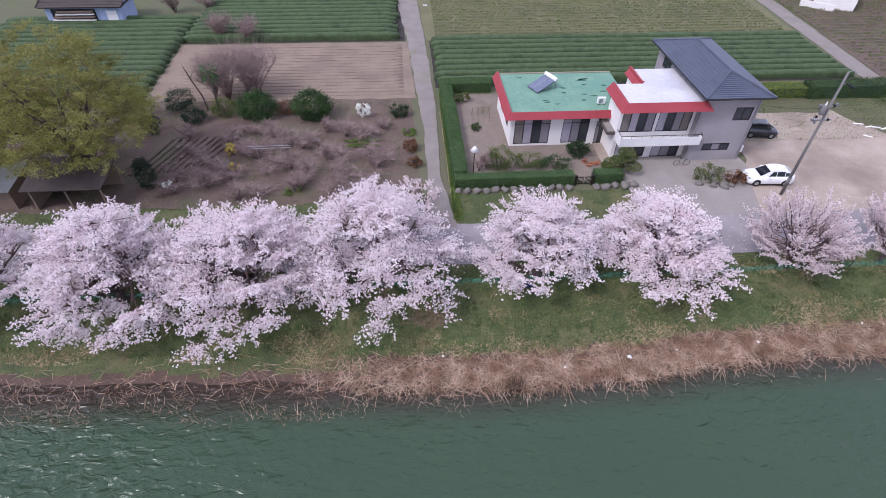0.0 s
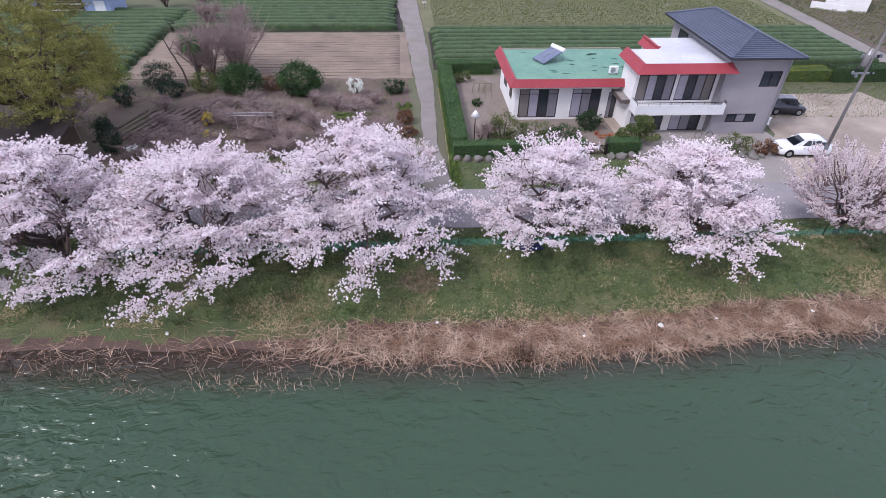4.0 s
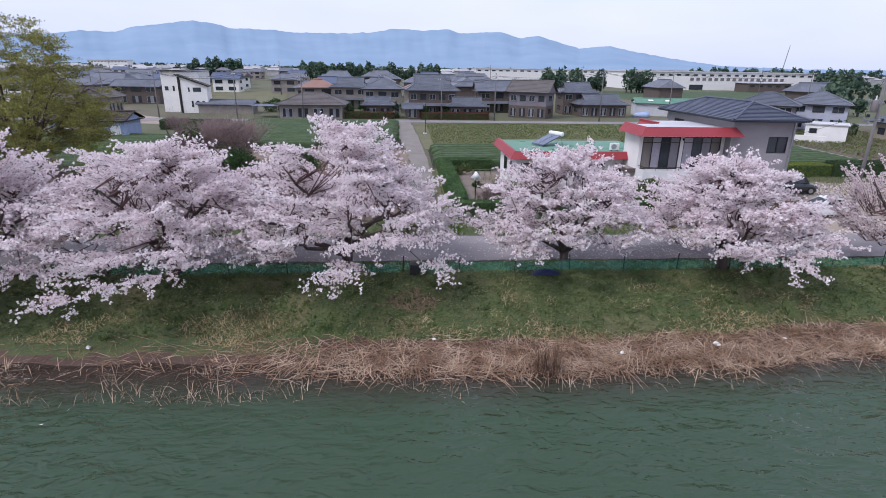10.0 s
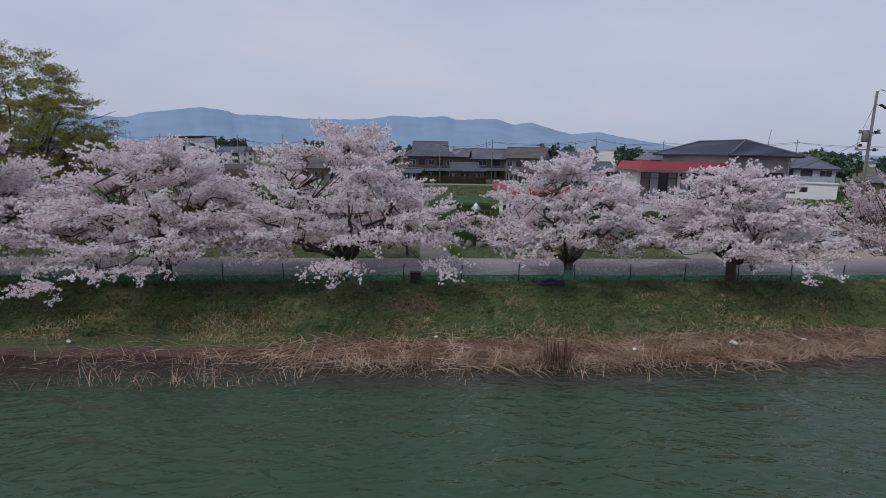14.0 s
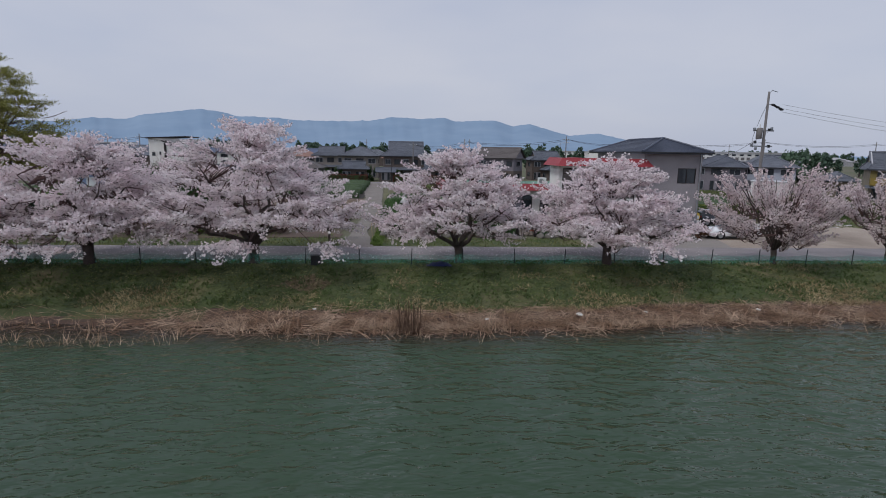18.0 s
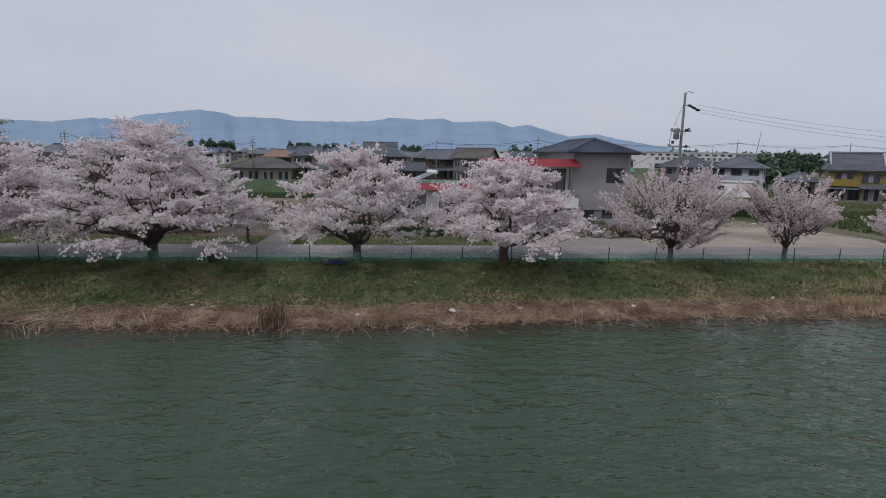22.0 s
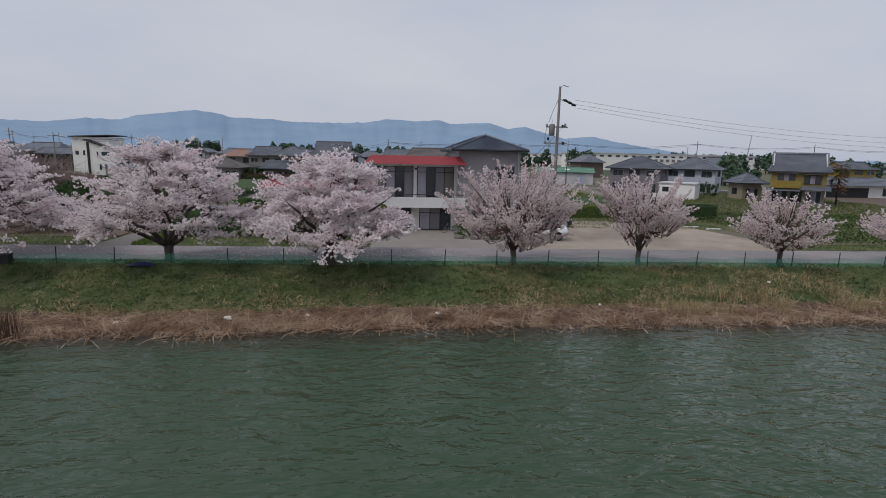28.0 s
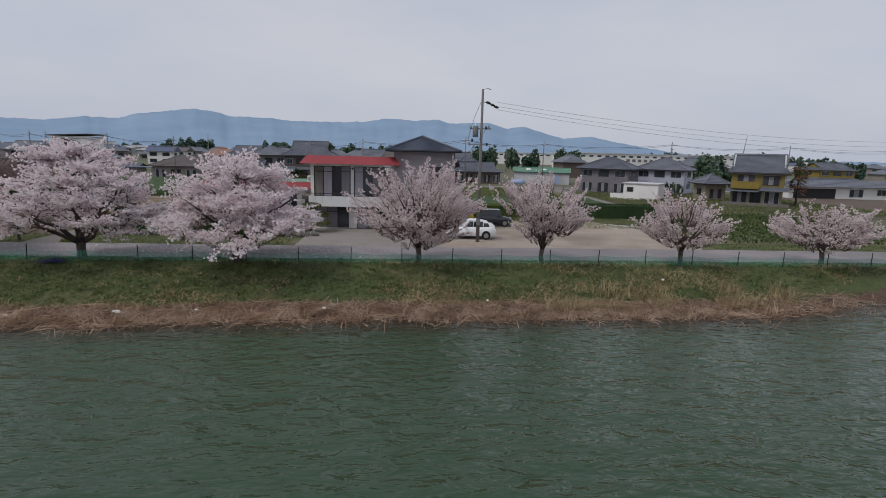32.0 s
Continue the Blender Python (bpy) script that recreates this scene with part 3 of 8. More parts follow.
# the brown bed shows through the shallows
depth, shoal, bed = nodes.new("ShaderNodeAttribute"), nodes.new("ShaderNodeMapRange"), nodes.new("ShaderNodeMix")
depth.attribute_name = "depth"
shoal.inputs["From Min"].default_value, shoal.inputs["From Max"].default_value = 0.10, 0.85
shoal.interpolation_type = "SMOOTHSTEP"
bed.data_type = "RGBA"
bed.inputs["A"].default_value = (0.040, 0.029, 0.022, 1)
links.new(depth.outputs["Fac"], shoal.inputs["Value"])
links.new(shoal.outputs["Result"], bed.inputs["Factor"])
links.new(tint.outputs["Result"], bed.inputs["B"])
links.new(bed.outputs["Result"], p.inputs["Base Color"])
wx, wy = steps(-4500, 4500, -60, 80, 1.5), steps(-420, 27.5, 12, 27.5, 0.5)
water_build = Build()
water_build.v = [(x, y, WATER) for y in wy for x in wx]
water_build.f = [(j * len(wx) + i, j * len(wx) + i + 1, (j + 1) * len(wx) + i + 1, (j + 1) * len(wx) + i) for j in range(len(wy) - 1) for i in range(len(wx) - 1)]
water_mesh = water_build.mesh("water")
water_mesh.attributes.new("depth", "FLOAT", "POINT").data.foreach_set("value", [WATER - height(v[0], v[1]) for v in water_build.v])
setting("water", water_mesh, water_mat, "murky green pond water with small wind ripples", "water", True)


def ragged(poly, amp, step=1.0, seed=0):
    out = []
    for i, (a, b) in enumerate(zip(poly, poly[1:] + poly[:1])):
        n = max(1, int(math.dist(a, b) / step))
        for k in range(n):
            x, y = a[0] + (b[0] - a[0]) * k / n, a[1] + (b[1] - a[1]) * k / n
            q = noise.noise_vector(Vector((x * 0.6, y * 0.6, seed * 5.0)))
            out.append((x + amp * q.x, y + amp * q.y))
    return out


def patch(name, poly, top, mat, label, category, amp=0.25, step=1.0):
    b = Build().prism(ragged(poly, amp, step, len(name)), -0.6, top)
    return setting(name, b, M[mat], label, category)


patch("road", [(-160, 29.7), (160, 29.7), (160, 34.5), (-160, 34.5)], -0.36, "road", "worn grey lane along the top of the bank", "road", 0.22, 0.8)
patch("dirt_yard", [(30.6, 34.2), (51.5, 34.2), (53.5, 38), (51.5, 47), (49, 52), (36, 52), (34.5, 44), (33.4, 42)], -0.372, "yard", "bare beige dirt parking yard beside the house", "yard", 0.5)
patch("concrete_apron", [(20.6, 34.2), (31.2, 34.2), (33.6, 42.2), (33.4, 44), (20.6, 44)], -0.366, "concrete", "grey concrete apron before the house", "yard", 0.12)
patch("field_track", [(1.6, 34.2), (4.2, 34.2), (3.2, 42), (3.7, 54), (3.4, 69), (2.8, 90), (1.6, 117), (-1.2, 117), (-0.4, 90), (0.9, 74), (1.5, 61), (2.1, 50), (2.0, 42)], -0.35, "path", "straight unpaved farm track between the fields", "road", 0.2)
patch("cross_road", [(-120, 111), (140, 111), (140, 115.5), (-120, 115.5)], -0.34, "road", "narrow farm road before the distant houses", "road", 0.1, 4)
patch("garden_plot", [(-46, 38.2), (1.2, 38.2), (1.0, 57.5), (-28, 57.5), (-30, 56), (-46, 56)], -0.385, "garden_soil", "brown kitchen garden soil with weeds", "soil", 0.5)
patch("tilled_field", [(-29.4, 57.7), (1.5, 57.4), (0.9, 73.9), (-29.6, 73.9)], -0.38, "soil", "bare tilled field with faint furrows", "field", 0.35)
patch("house_garden", [(5.4, 40.2), (20.5, 40.2), (20.5, 58), (5.4, 58)], -0.388, "garden_gravel", "earth of the walled house garden", "soil", 0.1)
patch("crop_field", [(3.5, 74.2), (58.0, 74.2), (60.0, 109.5), (2.4, 109.5)], -0.38, "crop_soil", "field of young crops in rows", "field", 0.25)
patch("side_crop_field", [(61, 60), (120, 58), (120, 105), (64, 105)], -0.38, "garden_soil", "field of young crops in rows beside a track", "field", 0.25)
patch("side_track", [(58.2, 60), (60.6, 58), (63.4, 110), (60.2, 110)], -0.37, "path", "earth track beside the tea field", "road", 0.2)
patch("tea_ground_behind_house", [(3.9, 60.0), (57.6, 60.0), (57.6, 74.1), (3.9, 74.1)], -0.39, "tea_soil", "earth under the tea rows, darkened for the shade between them", "soil", 0.1)
patch("tea_ground_left_field", [(-56.2, 57.8), (-30.2, 57.8), (-30.2, 84.4), (-56.2, 84.4)], -0.39, "tea_soil", "earth under the tea rows, darkened for the shade between them", "soil", 0.1)
patch("tea_ground_by_track", [(-29.4, 74.3), (0.6, 74.3), (-0.6, 109.6), (-29.4, 109.6)], -0.39, "tea_soil", "earth under the tea rows, darkened for the shade between them", "soil", 0.1)
patch("far_green_field", [(-82, 240), (-60, 166), (-36, 168), (-48, 240)], -0.37, "crop_soil", "green field among the distant houses", "field", 0.4, 5)
patch("far_tea_field", [(84, 205), (150, 205), (215, 285), (90, 285)], -0.37, "tea", "dark green tea field before the factory", "field", 0.4, 5)
patch("vegetable_plot", [(54.5, 37.5), (82, 37.5), (86, 60), (66, 62), (55, 50)], -0.38, "crop_soil", "field of low green vegetables", "field", 0.3)

# ---- bank cover: grass, straw, reeds ----
rng = np.random.default_rng(11)


def scatter(n, x0, x1, y0, y1, keep, lift=0.0):
    out = []
    while len(out) < n:
        x, y = rng.uniform(x0, x1), rng.uniform(y0, y1)
        if keep(x, y):
            out.append((x, y, height(x, y) + lift))
    return np.array(out)


def dry(x, y):
    return noise.noise(Vector((x * 0.22, y * 0.45, 9.0))) + 0.45 * noise.noise(Vector((x * 0.9, y * 1.2, 4.0))) + 0.006 * (x - 12) - 0.10 * (y - 24.0) + 0.28 * math.exp(-((x - 38) / 8) ** 2)


def worn(x, y):
    """How far inside the bare patch of dead grass."""
    return 1.15 - math.hypot((x - 1.0) / 1.4, (y - 24.6) / 0.9) + 0.7 * noise.noise(Vector((x * 1.3, y * 1.3, 0)))


b = scatter(60000, -42, 72, 20.8, 29.6, lambda x, y: y > shore(x) + 1.7 + 0.4 * rng.uniform() and dry(x, y) < 0.5 and (worn(x, y) < 0.3 or rng.uniform() < 0.4))
b[:, 2] += rng.uniform(0.01, 0.06, len(b))
tagged(part("bank_grass", cards("bank_grass", b, 0.078, 0.82, 1, spread=0.6, corners=3), M["blade"], kind="stuff"), "short green spring grass on the sloping bank", "grass")
b = scatter(3400, -42, 72, 21.4, 29.4, lambda x, y: y > shore(x) + 1.9 and noise.noise(Vector((x * 0.5, y * 0.8, 5.0))) > rng.uniform(-0.7, 0.4))
b = (b[:, None, :] + rng.normal(size=(len(b), 9, 3)) * np.array((0.09, 0.09, 0.0))).reshape(-1, 3)
tagged(part("grass_tufts", blades("grass_tufts", b, rng.uniform(0.10, 0.27, len(b)), rng.uniform(0.15, 1.0, len(b)), 0.016, 21), M["tuft"], kind="stuff"), "taller darker green tufts among the short grass", "grass")
b = scatter(22000, -42, 72, 20.8, 28.6, lambda x, y: y > shore(x) + 1.4 and dry(x, y) > 0.02 + 0.45 * rng.uniform())
tagged(part("dry_grass", blades("dry_grass", b, rng.uniform(0.12, 0.34, len(b)), rng.uniform(0.6, 1.5, len(b)), 0.018, 2), M["straw"], kind="stuff"), "patches of dry straw-coloured grass on the bank", "dry grass")


def reed_side(x):
    return float(np.interp(x, (-45, -16, -8, -3, 3, 12, 30, 45, 52, 60, 75), (0.05, 0.07, 0.16, 0.6, 1.0, 1.0, 0.95, 0.9, 0.6, 0.25, 0.2)))


def litter_top(x, y):
    """The height of the bed of fallen reeds over the ground."""
    d = y - shore(x)
    return 0.11 * reed_side(x) * math.exp(-((d - 0.6) / 1.5) ** 4) * (0.75 + 0.9 * noise.noise(Vector((x * 0.8, y * 0.9, 6.0))))


def reed_bed(n, deep, lo, hi):
    pts = scatter(n, -40, 62, 17.2, 25.2, lambda x, y: rng.uniform() < reed_side(x) * math.exp(-((y - shore(x) - 0.42) / (deep * (1 + 0.35 * noise.noise(Vector((x * 0.4, 8.0, 1.0)))))) ** 4))
    top = np.array([litter_top(q[0], q[1]) for q in pts])
    pts[:, 2] = np.maximum(pts[:, 2], WATER) + np.maximum(0.0, top) * rng.uniform(lo, hi, n)
    return pts


b = reed_bed(10000, 1.35, 0.0, 0.8)
tagged(part("reed_litter", blades("reed_litter", b, rng.uniform(0.3, 0.9, len(b)), rng.uniform(1.42, 1.62, len(b)), 0.014, 3, 0.10), M["reed_dark"], kind="stuff"), "red-brown bed of broken reeds along the water's edge", "reeds")
b = reed_bed(8500, 1.3, 0.4, 1.15)
tagged(part("dead_reeds", blades("dead_reeds", b, rng.uniform(0.6, 1.8, len(b)), rng.uniform(1.38, 1.62, len(b)), 0.014, 13, 0.25), M["reed"], kind="stuff"), "tangle of pale fallen reeds on the water's edge", "reeds")
b = scatter(2600, -4, 60, 17.2, 22.0, lambda x, y: -1.1 < y - shore(x) < 0.3 and rng.uniform() < reed_side(x) and noise.noise(Vector((x * 0.6, y * 0.5, 12.0))) > -0.15)
b[:, 2] = WATER - 0.05
tagged(part("fringe_reeds", blades("fringe_reeds", b, rng.uniform(0.5, 1.3, len(b)), rng.uniform(0.5, 1.35, len(b)), 0.012, 14, 0.5), M["reed"], kind="stuff"), "leaning fringe of dead reeds that dips into the water", "reeds")
b = scatter(1500, -40, 58, 17.4, 22.5, lambda x, y: -2.9 < y - shore(x) < -0.2 and noise.noise(Vector((x * 0.35, y * 0.6, 2.0))) > 0.02 and (x < 4 or rng.uniform() < 0.2))
b[:, 2] = WATER - 0.05
tagged(part("water_reeds", blades("water_reeds", b, rng.uniform(0.3, 1.0, len(b)), rng.uniform(0.2, 1.3, len(b)), 0.010, 4, 0.5), M["reed"], kind="stuff"), "sparse pale reed stalks standing in the shallow water", "reeds")
b = np.array([(6.55 + 0.34 * rng.normal(), 18.95 + 0.2 * rng.normal(), WATER - 0.05) for _ in range(130)])
tagged(part("reed_clump", blades("reed_clump", b, rng.uniform(0.8, 2.0, len(b)), np.abs(rng.normal(0, 0.22, len(b))), 0.012, 5, 0.12), M["reed_clump"], kind="stuff"), "upright red-brown clump of reeds at the water's edge", "reeds")
b = scatter(2000, 36, 52, 20.5, 25.0, lambda x, y: 0.4 < y - shore(x) < 3.0 and noise.noise(Vector((x * 0.5, y * 0.7, 3.0))) > 0.0)
tagged(part("tall_dry_reeds", blades("tall_dry_reeds", b, rng.uniform(0.4, 0.95, len(b)), rng.uniform(0.2, 1.2, len(b)), 0.012, 6, 0.5), M["straw"], kind="stuff"), "tall pale dry reeds leaning over the bank", "reeds")


# ---- trees ----
def tree_parts(t, H, R, seed, petals, leaf, bark, twig, fork=1.1, trunk_r=0.2, limbs=6, sprays=400, per=80, size=0.085, low=1.5, top=0.55, droop=0.0, flat=0.3, fingers=5, reach=0.95, fluff=0.055, hollow=1.6, limb_up=0.95, lean=(0.0, 0.0)):
    """Trunk, limbs, twigs and a crown of small leaves or petals in sprays, under the thing t, whose base is at its origin."""
    r = np.random.default_rng(seed)
    lx, ly = lean

    def upper(rho):
        return H * (1 - top * rho ** 2.3)

    def lower(rho, az):
        side = max(0.0, -math.sin(az))
        return fork + (low - fork) * rho + 1.4 * (1 - rho) - droop * side * rho ** 2

    path = [(0, 0, -0.35), (0.02, 0.01, 0.0), (0.05 * r.normal(), 0.05 * r.normal(), fork * 0.55), (lx * 0.1, ly * 0.1, fork)]
    part("trunk", Build().tube(path, [trunk_r * 1.6, trunk_r * 1.25, trunk_r, trunk_r * 1.1], 9), M[bark], t, smooth=True)
    nodes_at = []
    for i in range(limbs):
        az = 2 * math.pi * (i + 0.35 * r.uniform(-1, 1)) / limbs
        rho = r.uniform(0.55, 0.85)
        ze = lower(rho, az) + (upper(rho) - lower(rho, az)) * r.uniform(0.6, 0.95) * limb_up
        pts, rad = [], []
        for k in range(7):
            u = k / 6
            w = 0.16 * R / 5 * u
            pts.append((lx * 0.1 + (rho * R * math.cos(az) + lx) * u + w * r.normal(), ly * 0.1 + (rho * R * math.sin(az) + ly) * u + w * r.normal(), fork - 0.1 + (ze - fork) * u ** 0.85 + w * r.normal() * 0.6))
            rad.append(trunk_r * 0.55 * (1 - u) ** 0.8 + 0.016)
        part("limb", Build().tube(pts, rad, 6), M[bark], t, smooth=True)
        nodes_at += [(p, rr) for p, rr in zip(pts[2:], rad[2:])]
    tw, cen = Build(), []
    for p, rr in list(nodes_at):
        for _ in range(3):
            az, ln = math.atan2(p[1], p[0]) + r.normal() * 0.9, R * r.uniform(0.16, 0.34)
            way = np.array((math.cos(az), math.sin(az), r.uniform(-0.1, 0.9)))
            way *= ln / np.linalg.norm(way)
            m, e = np.array(p) + way * 0.5 + 0.04 * r.normal(size=3) * ln, np.array(p) + way + np.array((0, 0, 0.1 * ln))
            tw.tube([p, m, e], [max(0.02, rr * 0.55), max(0.016, rr * 0.35), 0.012], 5, False)
            nodes_at += [(m, 0.02), (e, 0.012)]
    anchor = np.array([p for p, _ in nodes_at])
    for i in range(sprays):
        az, rho = r.uniform(0, 2 * math.pi), min(1.0, r.uniform() ** 0.55 * (1 + 0.06 * r.normal()))
        edge = 1 + 0.28 * noise.noise(Vector((math.cos(az) * 1.9, math.sin(az) * 1.9, seed * 2.3 + rho))) + 0.07 * r.normal()
        zl, zu = lower(rho, az), upper(rho) * (1 + 0.05 * noise.noise(Vector((rho * 2.5 * math.cos(az), rho * 2.5 * math.sin(az), seed * 1.1 + 7))))
        z = zu - (zu - zl) * r.uniform() ** hollow
        c = np.array((R * rho * edge * math.cos(az) + lx, R * rho * edge * math.sin(az) + ly, z))
        d = np.linalg.norm(anchor - c, axis=1) + 0.5 * np.maximum(0, anchor[:, 2] - c[2])
        a = anchor[int(np.argsort(d)[r.integers(0, 3)])]
        mid = a + (c - a) * 0.55 + np.array((0, 0, 0.12 * np.linalg.norm(c - a))) + 0.08 * r.normal(size=3)
        tw.tube([a, mid, c], [0.011, 0.008, 0.004], 3, False)
        out = np.array((math.cos(az), math.sin(az), 0.12 * r.normal() + 0.1 * (z - zl)/(zu - zl + 0.1)))
        side = np.array((-math.sin(az), math.cos(az), 0.0))
        s = (r.uniform(0.7, 1.2) if r.uniform() < 0.82 else r.uniform(1.4, 2.2)) * (0.72 + 0.28 * R / 5)
        for _ in range(fingers):
            way = out * r.uniform(0.5, 1.2) + side * r.normal() * 0.75 + np.array((0, 0, r.uniform(-0.14, 0.2)))
            way /= np.linalg.norm(way)
            ln = r.uniform(0.45, 1.0) * reach * s
            p0 = c + (mid - c) * r.uniform(0, 0.5)
            if _ % 2:
                tw.tube([p0, p0 + way * ln], [0.008, 0.004], 3, False)
            k = max(2, int(ln / 0.17))
            u = (np.arange(k) + r.uniform(0, 0.8, k))[:, None] / k
            knots = p0 + way * ln * (0.12 + 0.88 * u) + r.normal(size=(k, 3)) * 0.05
            cen.append((knots[:, None, :] + r.normal(size=(k, per, 3)) * np.array((fluff, fluff, fluff * 0.75))).reshape(-1, 3))
    part("fine_branching", tw, M[twig], t, kind="stuff")
    part("crown", cards("crown", np.concatenate(cen), size, flat, seed, corners=3), M[petals], t, leaf, kind="stuff")


def branching(tw, cen, r, p0, p1, sag, gap, long, step, rise, width):
    """A bough from p0 to p1 with side twigs; adds its wood to tw and the places of its flower clumps to cen."""
    p0, p1 = np.array(p0, dtype=float), np.array(p1, dtype=float)
    ln = float(np.linalg.norm(p1 - p0)) + 1e-6
    way = (p1 - p0) / ln
    side = np.array((-way[1], way[0], 0.0))
    side /= np.linalg.norm(side) + 1e-6
    k = 5
    us = np.linspace(0, 1, k)
    bow = r.normal() * 0.07 * ln
    pts = [p0 + way * ln * u + side * bow * math.sin(math.pi * u) + np.array((0, 0, sag * ln * math.sin(math.pi * u))) + (0.03 * ln * r.normal(size=3) if 0 < u < 1 else 0) for u in us]
    tw.tube(pts, [float(width * (1 - 0.8 * u) + 0.003) for u in us], 3, False)
    P = np.array(pts)
    n = max(3, int(ln / gap))
    for i in range(n):
        u = 0.18 + 0.82 * (i + r.uniform(0.1, 0.9)) / n
        q = np.array([np.interp(u, us, P[:, c]) for c in range(3)])
        s = 1 if i % 2 else -1
        a = s * r.uniform(0.45, 1.15)
        d = way * math.cos(a) + side * math.sin(a) + np.array((0, 0, rise + 0.22 * r.normal()))
        d /= np.linalg.norm(d)
        l2 = long * r.uniform(0.45, 1.15) * (1.15 - 0.55 * u)
        e = q + d * l2 + np.array((0, 0, 0.06 * l2))
        if i % 2:
            tw.tube([q, e], [0.009, 0.004], 3, False)
        m = max(2, int(l2 / step))
        v = (np.arange(m) + r.uniform(0.2, 0.9, m))[:, None] / m
        cen.append(q + (e - q) * v + r.normal(size=(m, 3)) * 0.035)
    m = max(2, int(ln / step * 0.6))
    v = 0.3 + 0.7 * r.uniform(size=m)
    cen.append(np.stack([np.interp(v, us, P[:, c]) for c in range(3)], 1) + r.normal(size=(m, 3)) * 0.04)


def cherry(t, H, R, seed, petals, label, limbs, droop, low, fork, trunk_r, young=False, far=False, lean=(0.0, 0.0), top=0.55):
    """A cherry tree in blossom: trunk, limbs, boughs in fan-shaped tiers with gaps between, twigs set with clumps of petals."""
    r = np.random.default_rng(seed)
    lx, ly = lean

    def rim(az):
        return 1 + 0.30 * noise.noise(Vector((math.cos(az) * 1.7, math.sin(az) * 1.7, seed * 2.3)))

    def upper(rho, az):
        return H * (1 - top * rho ** 2.7) * (1 + 0.07 * noise.noise(Vector((rho * 2.2 * math.cos(az), rho * 2.2 * math.sin(az), seed * 1.1 + 7))))

    def lower(rho, az):
        return max(0.8, fork + (low - fork) * rho + 0.75 * (1 - rho) - droop * max(0.0, -math.sin(az)) * rho ** 2)

    path = [(0, 0, -0.35), (0.02, 0.01, 0.0), (0.05 * r.normal(), 0.05 * r.normal(), fork * 0.55), (lx * 0.1, ly * 0.1, fork)]
    part("trunk", Build().tube(path, [trunk_r * 1.6, trunk_r * 1.25, trunk_r, trunk_r * 1.12], 9), M["bark"], t, smooth=True)
    anchor = []
    for i in range(limbs):
        az = 2 * math.pi * (i + 0.35 * r.uniform(-1, 1)) / limbs
        if young:
            rho = 0.2 + 0.6 * (i * 0.618 % 1.0)
            ze = low + (H - low) * (0.42 + 0.4 * math.sqrt(1 - rho * rho))
        else:
            rho = r.uniform(0.5, 0.8) * rim(az)
            ze = lower(min(rho, 1), az) + (upper(min(rho, 1), az) - lower(min(rho, 1), az)) * r.uniform(0.4, 0.85)
        pts, rad = [], []
        for k in range(8):
            u = k / 7
            w = 0.2 * R / 5 * math.sin(math.pi * min(u * 1.1, 1.0)) if 0 < k < 7 else 0.0
            pts.append((lx * 0.1 + (rho * R * math.cos(az) + lx) * u + w * r.normal(), ly * 0.1 + (rho * R * math.sin(az) + ly) * u + w * r.normal(), fork - 0.1 + (ze - fork) * u ** 0.9 + w * r.normal() * 0.6))
            rad.append(trunk_r * (0.40 if young else 0.55) * (1 - u) ** 0.9 + 0.018)
        part("limb", Build().tube(pts, rad, 6), M["bark"], t, smooth=True)
        anchor += pts[2:]
    A = np.array(anchor)
    tw, cen = Build(), []
    n = int((4.2 if young else 3.0) * R * R * (0.7 if far else 1.0)) + (14 if young else 8)
    for i in range(n):
        az = i * 2.39996 + 0.5 * r.normal()
        if young:
            q = r.normal(size=3)
            q *= r.uniform(0.35, 1.12) ** 0.4 / np.linalg.norm(q)
            z = low + (H - low) * (0.5 + 0.5 * q[2])
            sh = 0.66 + 0.42 * min(1.0, max(0.0, z - low) / (0.4 * (H - low)))
            e = np.array((R * q[0] * sh + lx, R * q[1] * sh + ly, z))
            o = np.array((lx * 0.1, ly * 0.1, fork)) * 0.46 + e * 0.54
            o[2] -= 0.06 * R
            spread, fan = 0.78, 4
        else:
            rho = ((i % 29 + 0.5) / 29) ** 0.45 * 1.06 + 0.05 * r.normal()
            rho = max(0.16, min(1.16, rho))
            zu, zl = upper(min(rho, 1), az), lower(min(rho, 1), az)
            hi = r.uniform() < 0.46
            z = zu - r.uniform(0.0, 0.35) if hi else zl + (zu - zl) * r.uniform(0.0, 0.85)
            z += 0.12 * r.normal()
            e = np.array((R * rho * rim(az) * math.cos(az) + lx, R * rho * rim(az) * math.sin(az) + ly, z))
            ln = min(R * r.uniform(0.3, 0.46), R * rho * 0.9 + 0.6)
            o = np.array((e[0] - math.cos(az) * ln, e[1] - math.sin(az) * ln, z - ln * (r.uniform(0.25, 0.6) if hi else r.uniform(-0.25, 0.2))))
            spread, fan = 0.62, 6
        d = np.linalg.norm(A - o, axis=1) + 0.5 * np.maximum(0, A[:, 2] - o[2])
        a = A[int(np.argsort(d)[r.integers(0, 2)])]
        mid = (a + o) / 2 + 0.08 * np.linalg.norm(o - a) * r.normal(size=3)
        tw.tube([a, mid, o], [0.034, 0.026, 0.02], 5, False)
        for j in range(fan):
            g = spread * ((j + 0.5) / fan * 2 - 1) * 1.25 + 0.1 * r.normal()
            v = e - o
            sc = r.uniform(0.62, 1.12)
            v = np.array((v[0] * math.cos(g) - v[1] * math.sin(g), v[0] * math.sin(g) + v[1] * math.cos(g), v[2] + 0.16 * r.normal() * (1 if young else 1.4))) * sc
            branching(tw, cen, r, o, o + v, 0.09, 0.21 if young else 0.2, 0.42 if young else 0.6, 0.135 if young else 0.12, 0.28 if young else 0.12, 0.016)
    part("fine_branching", tw, M["twig"], t, kind="stuff")
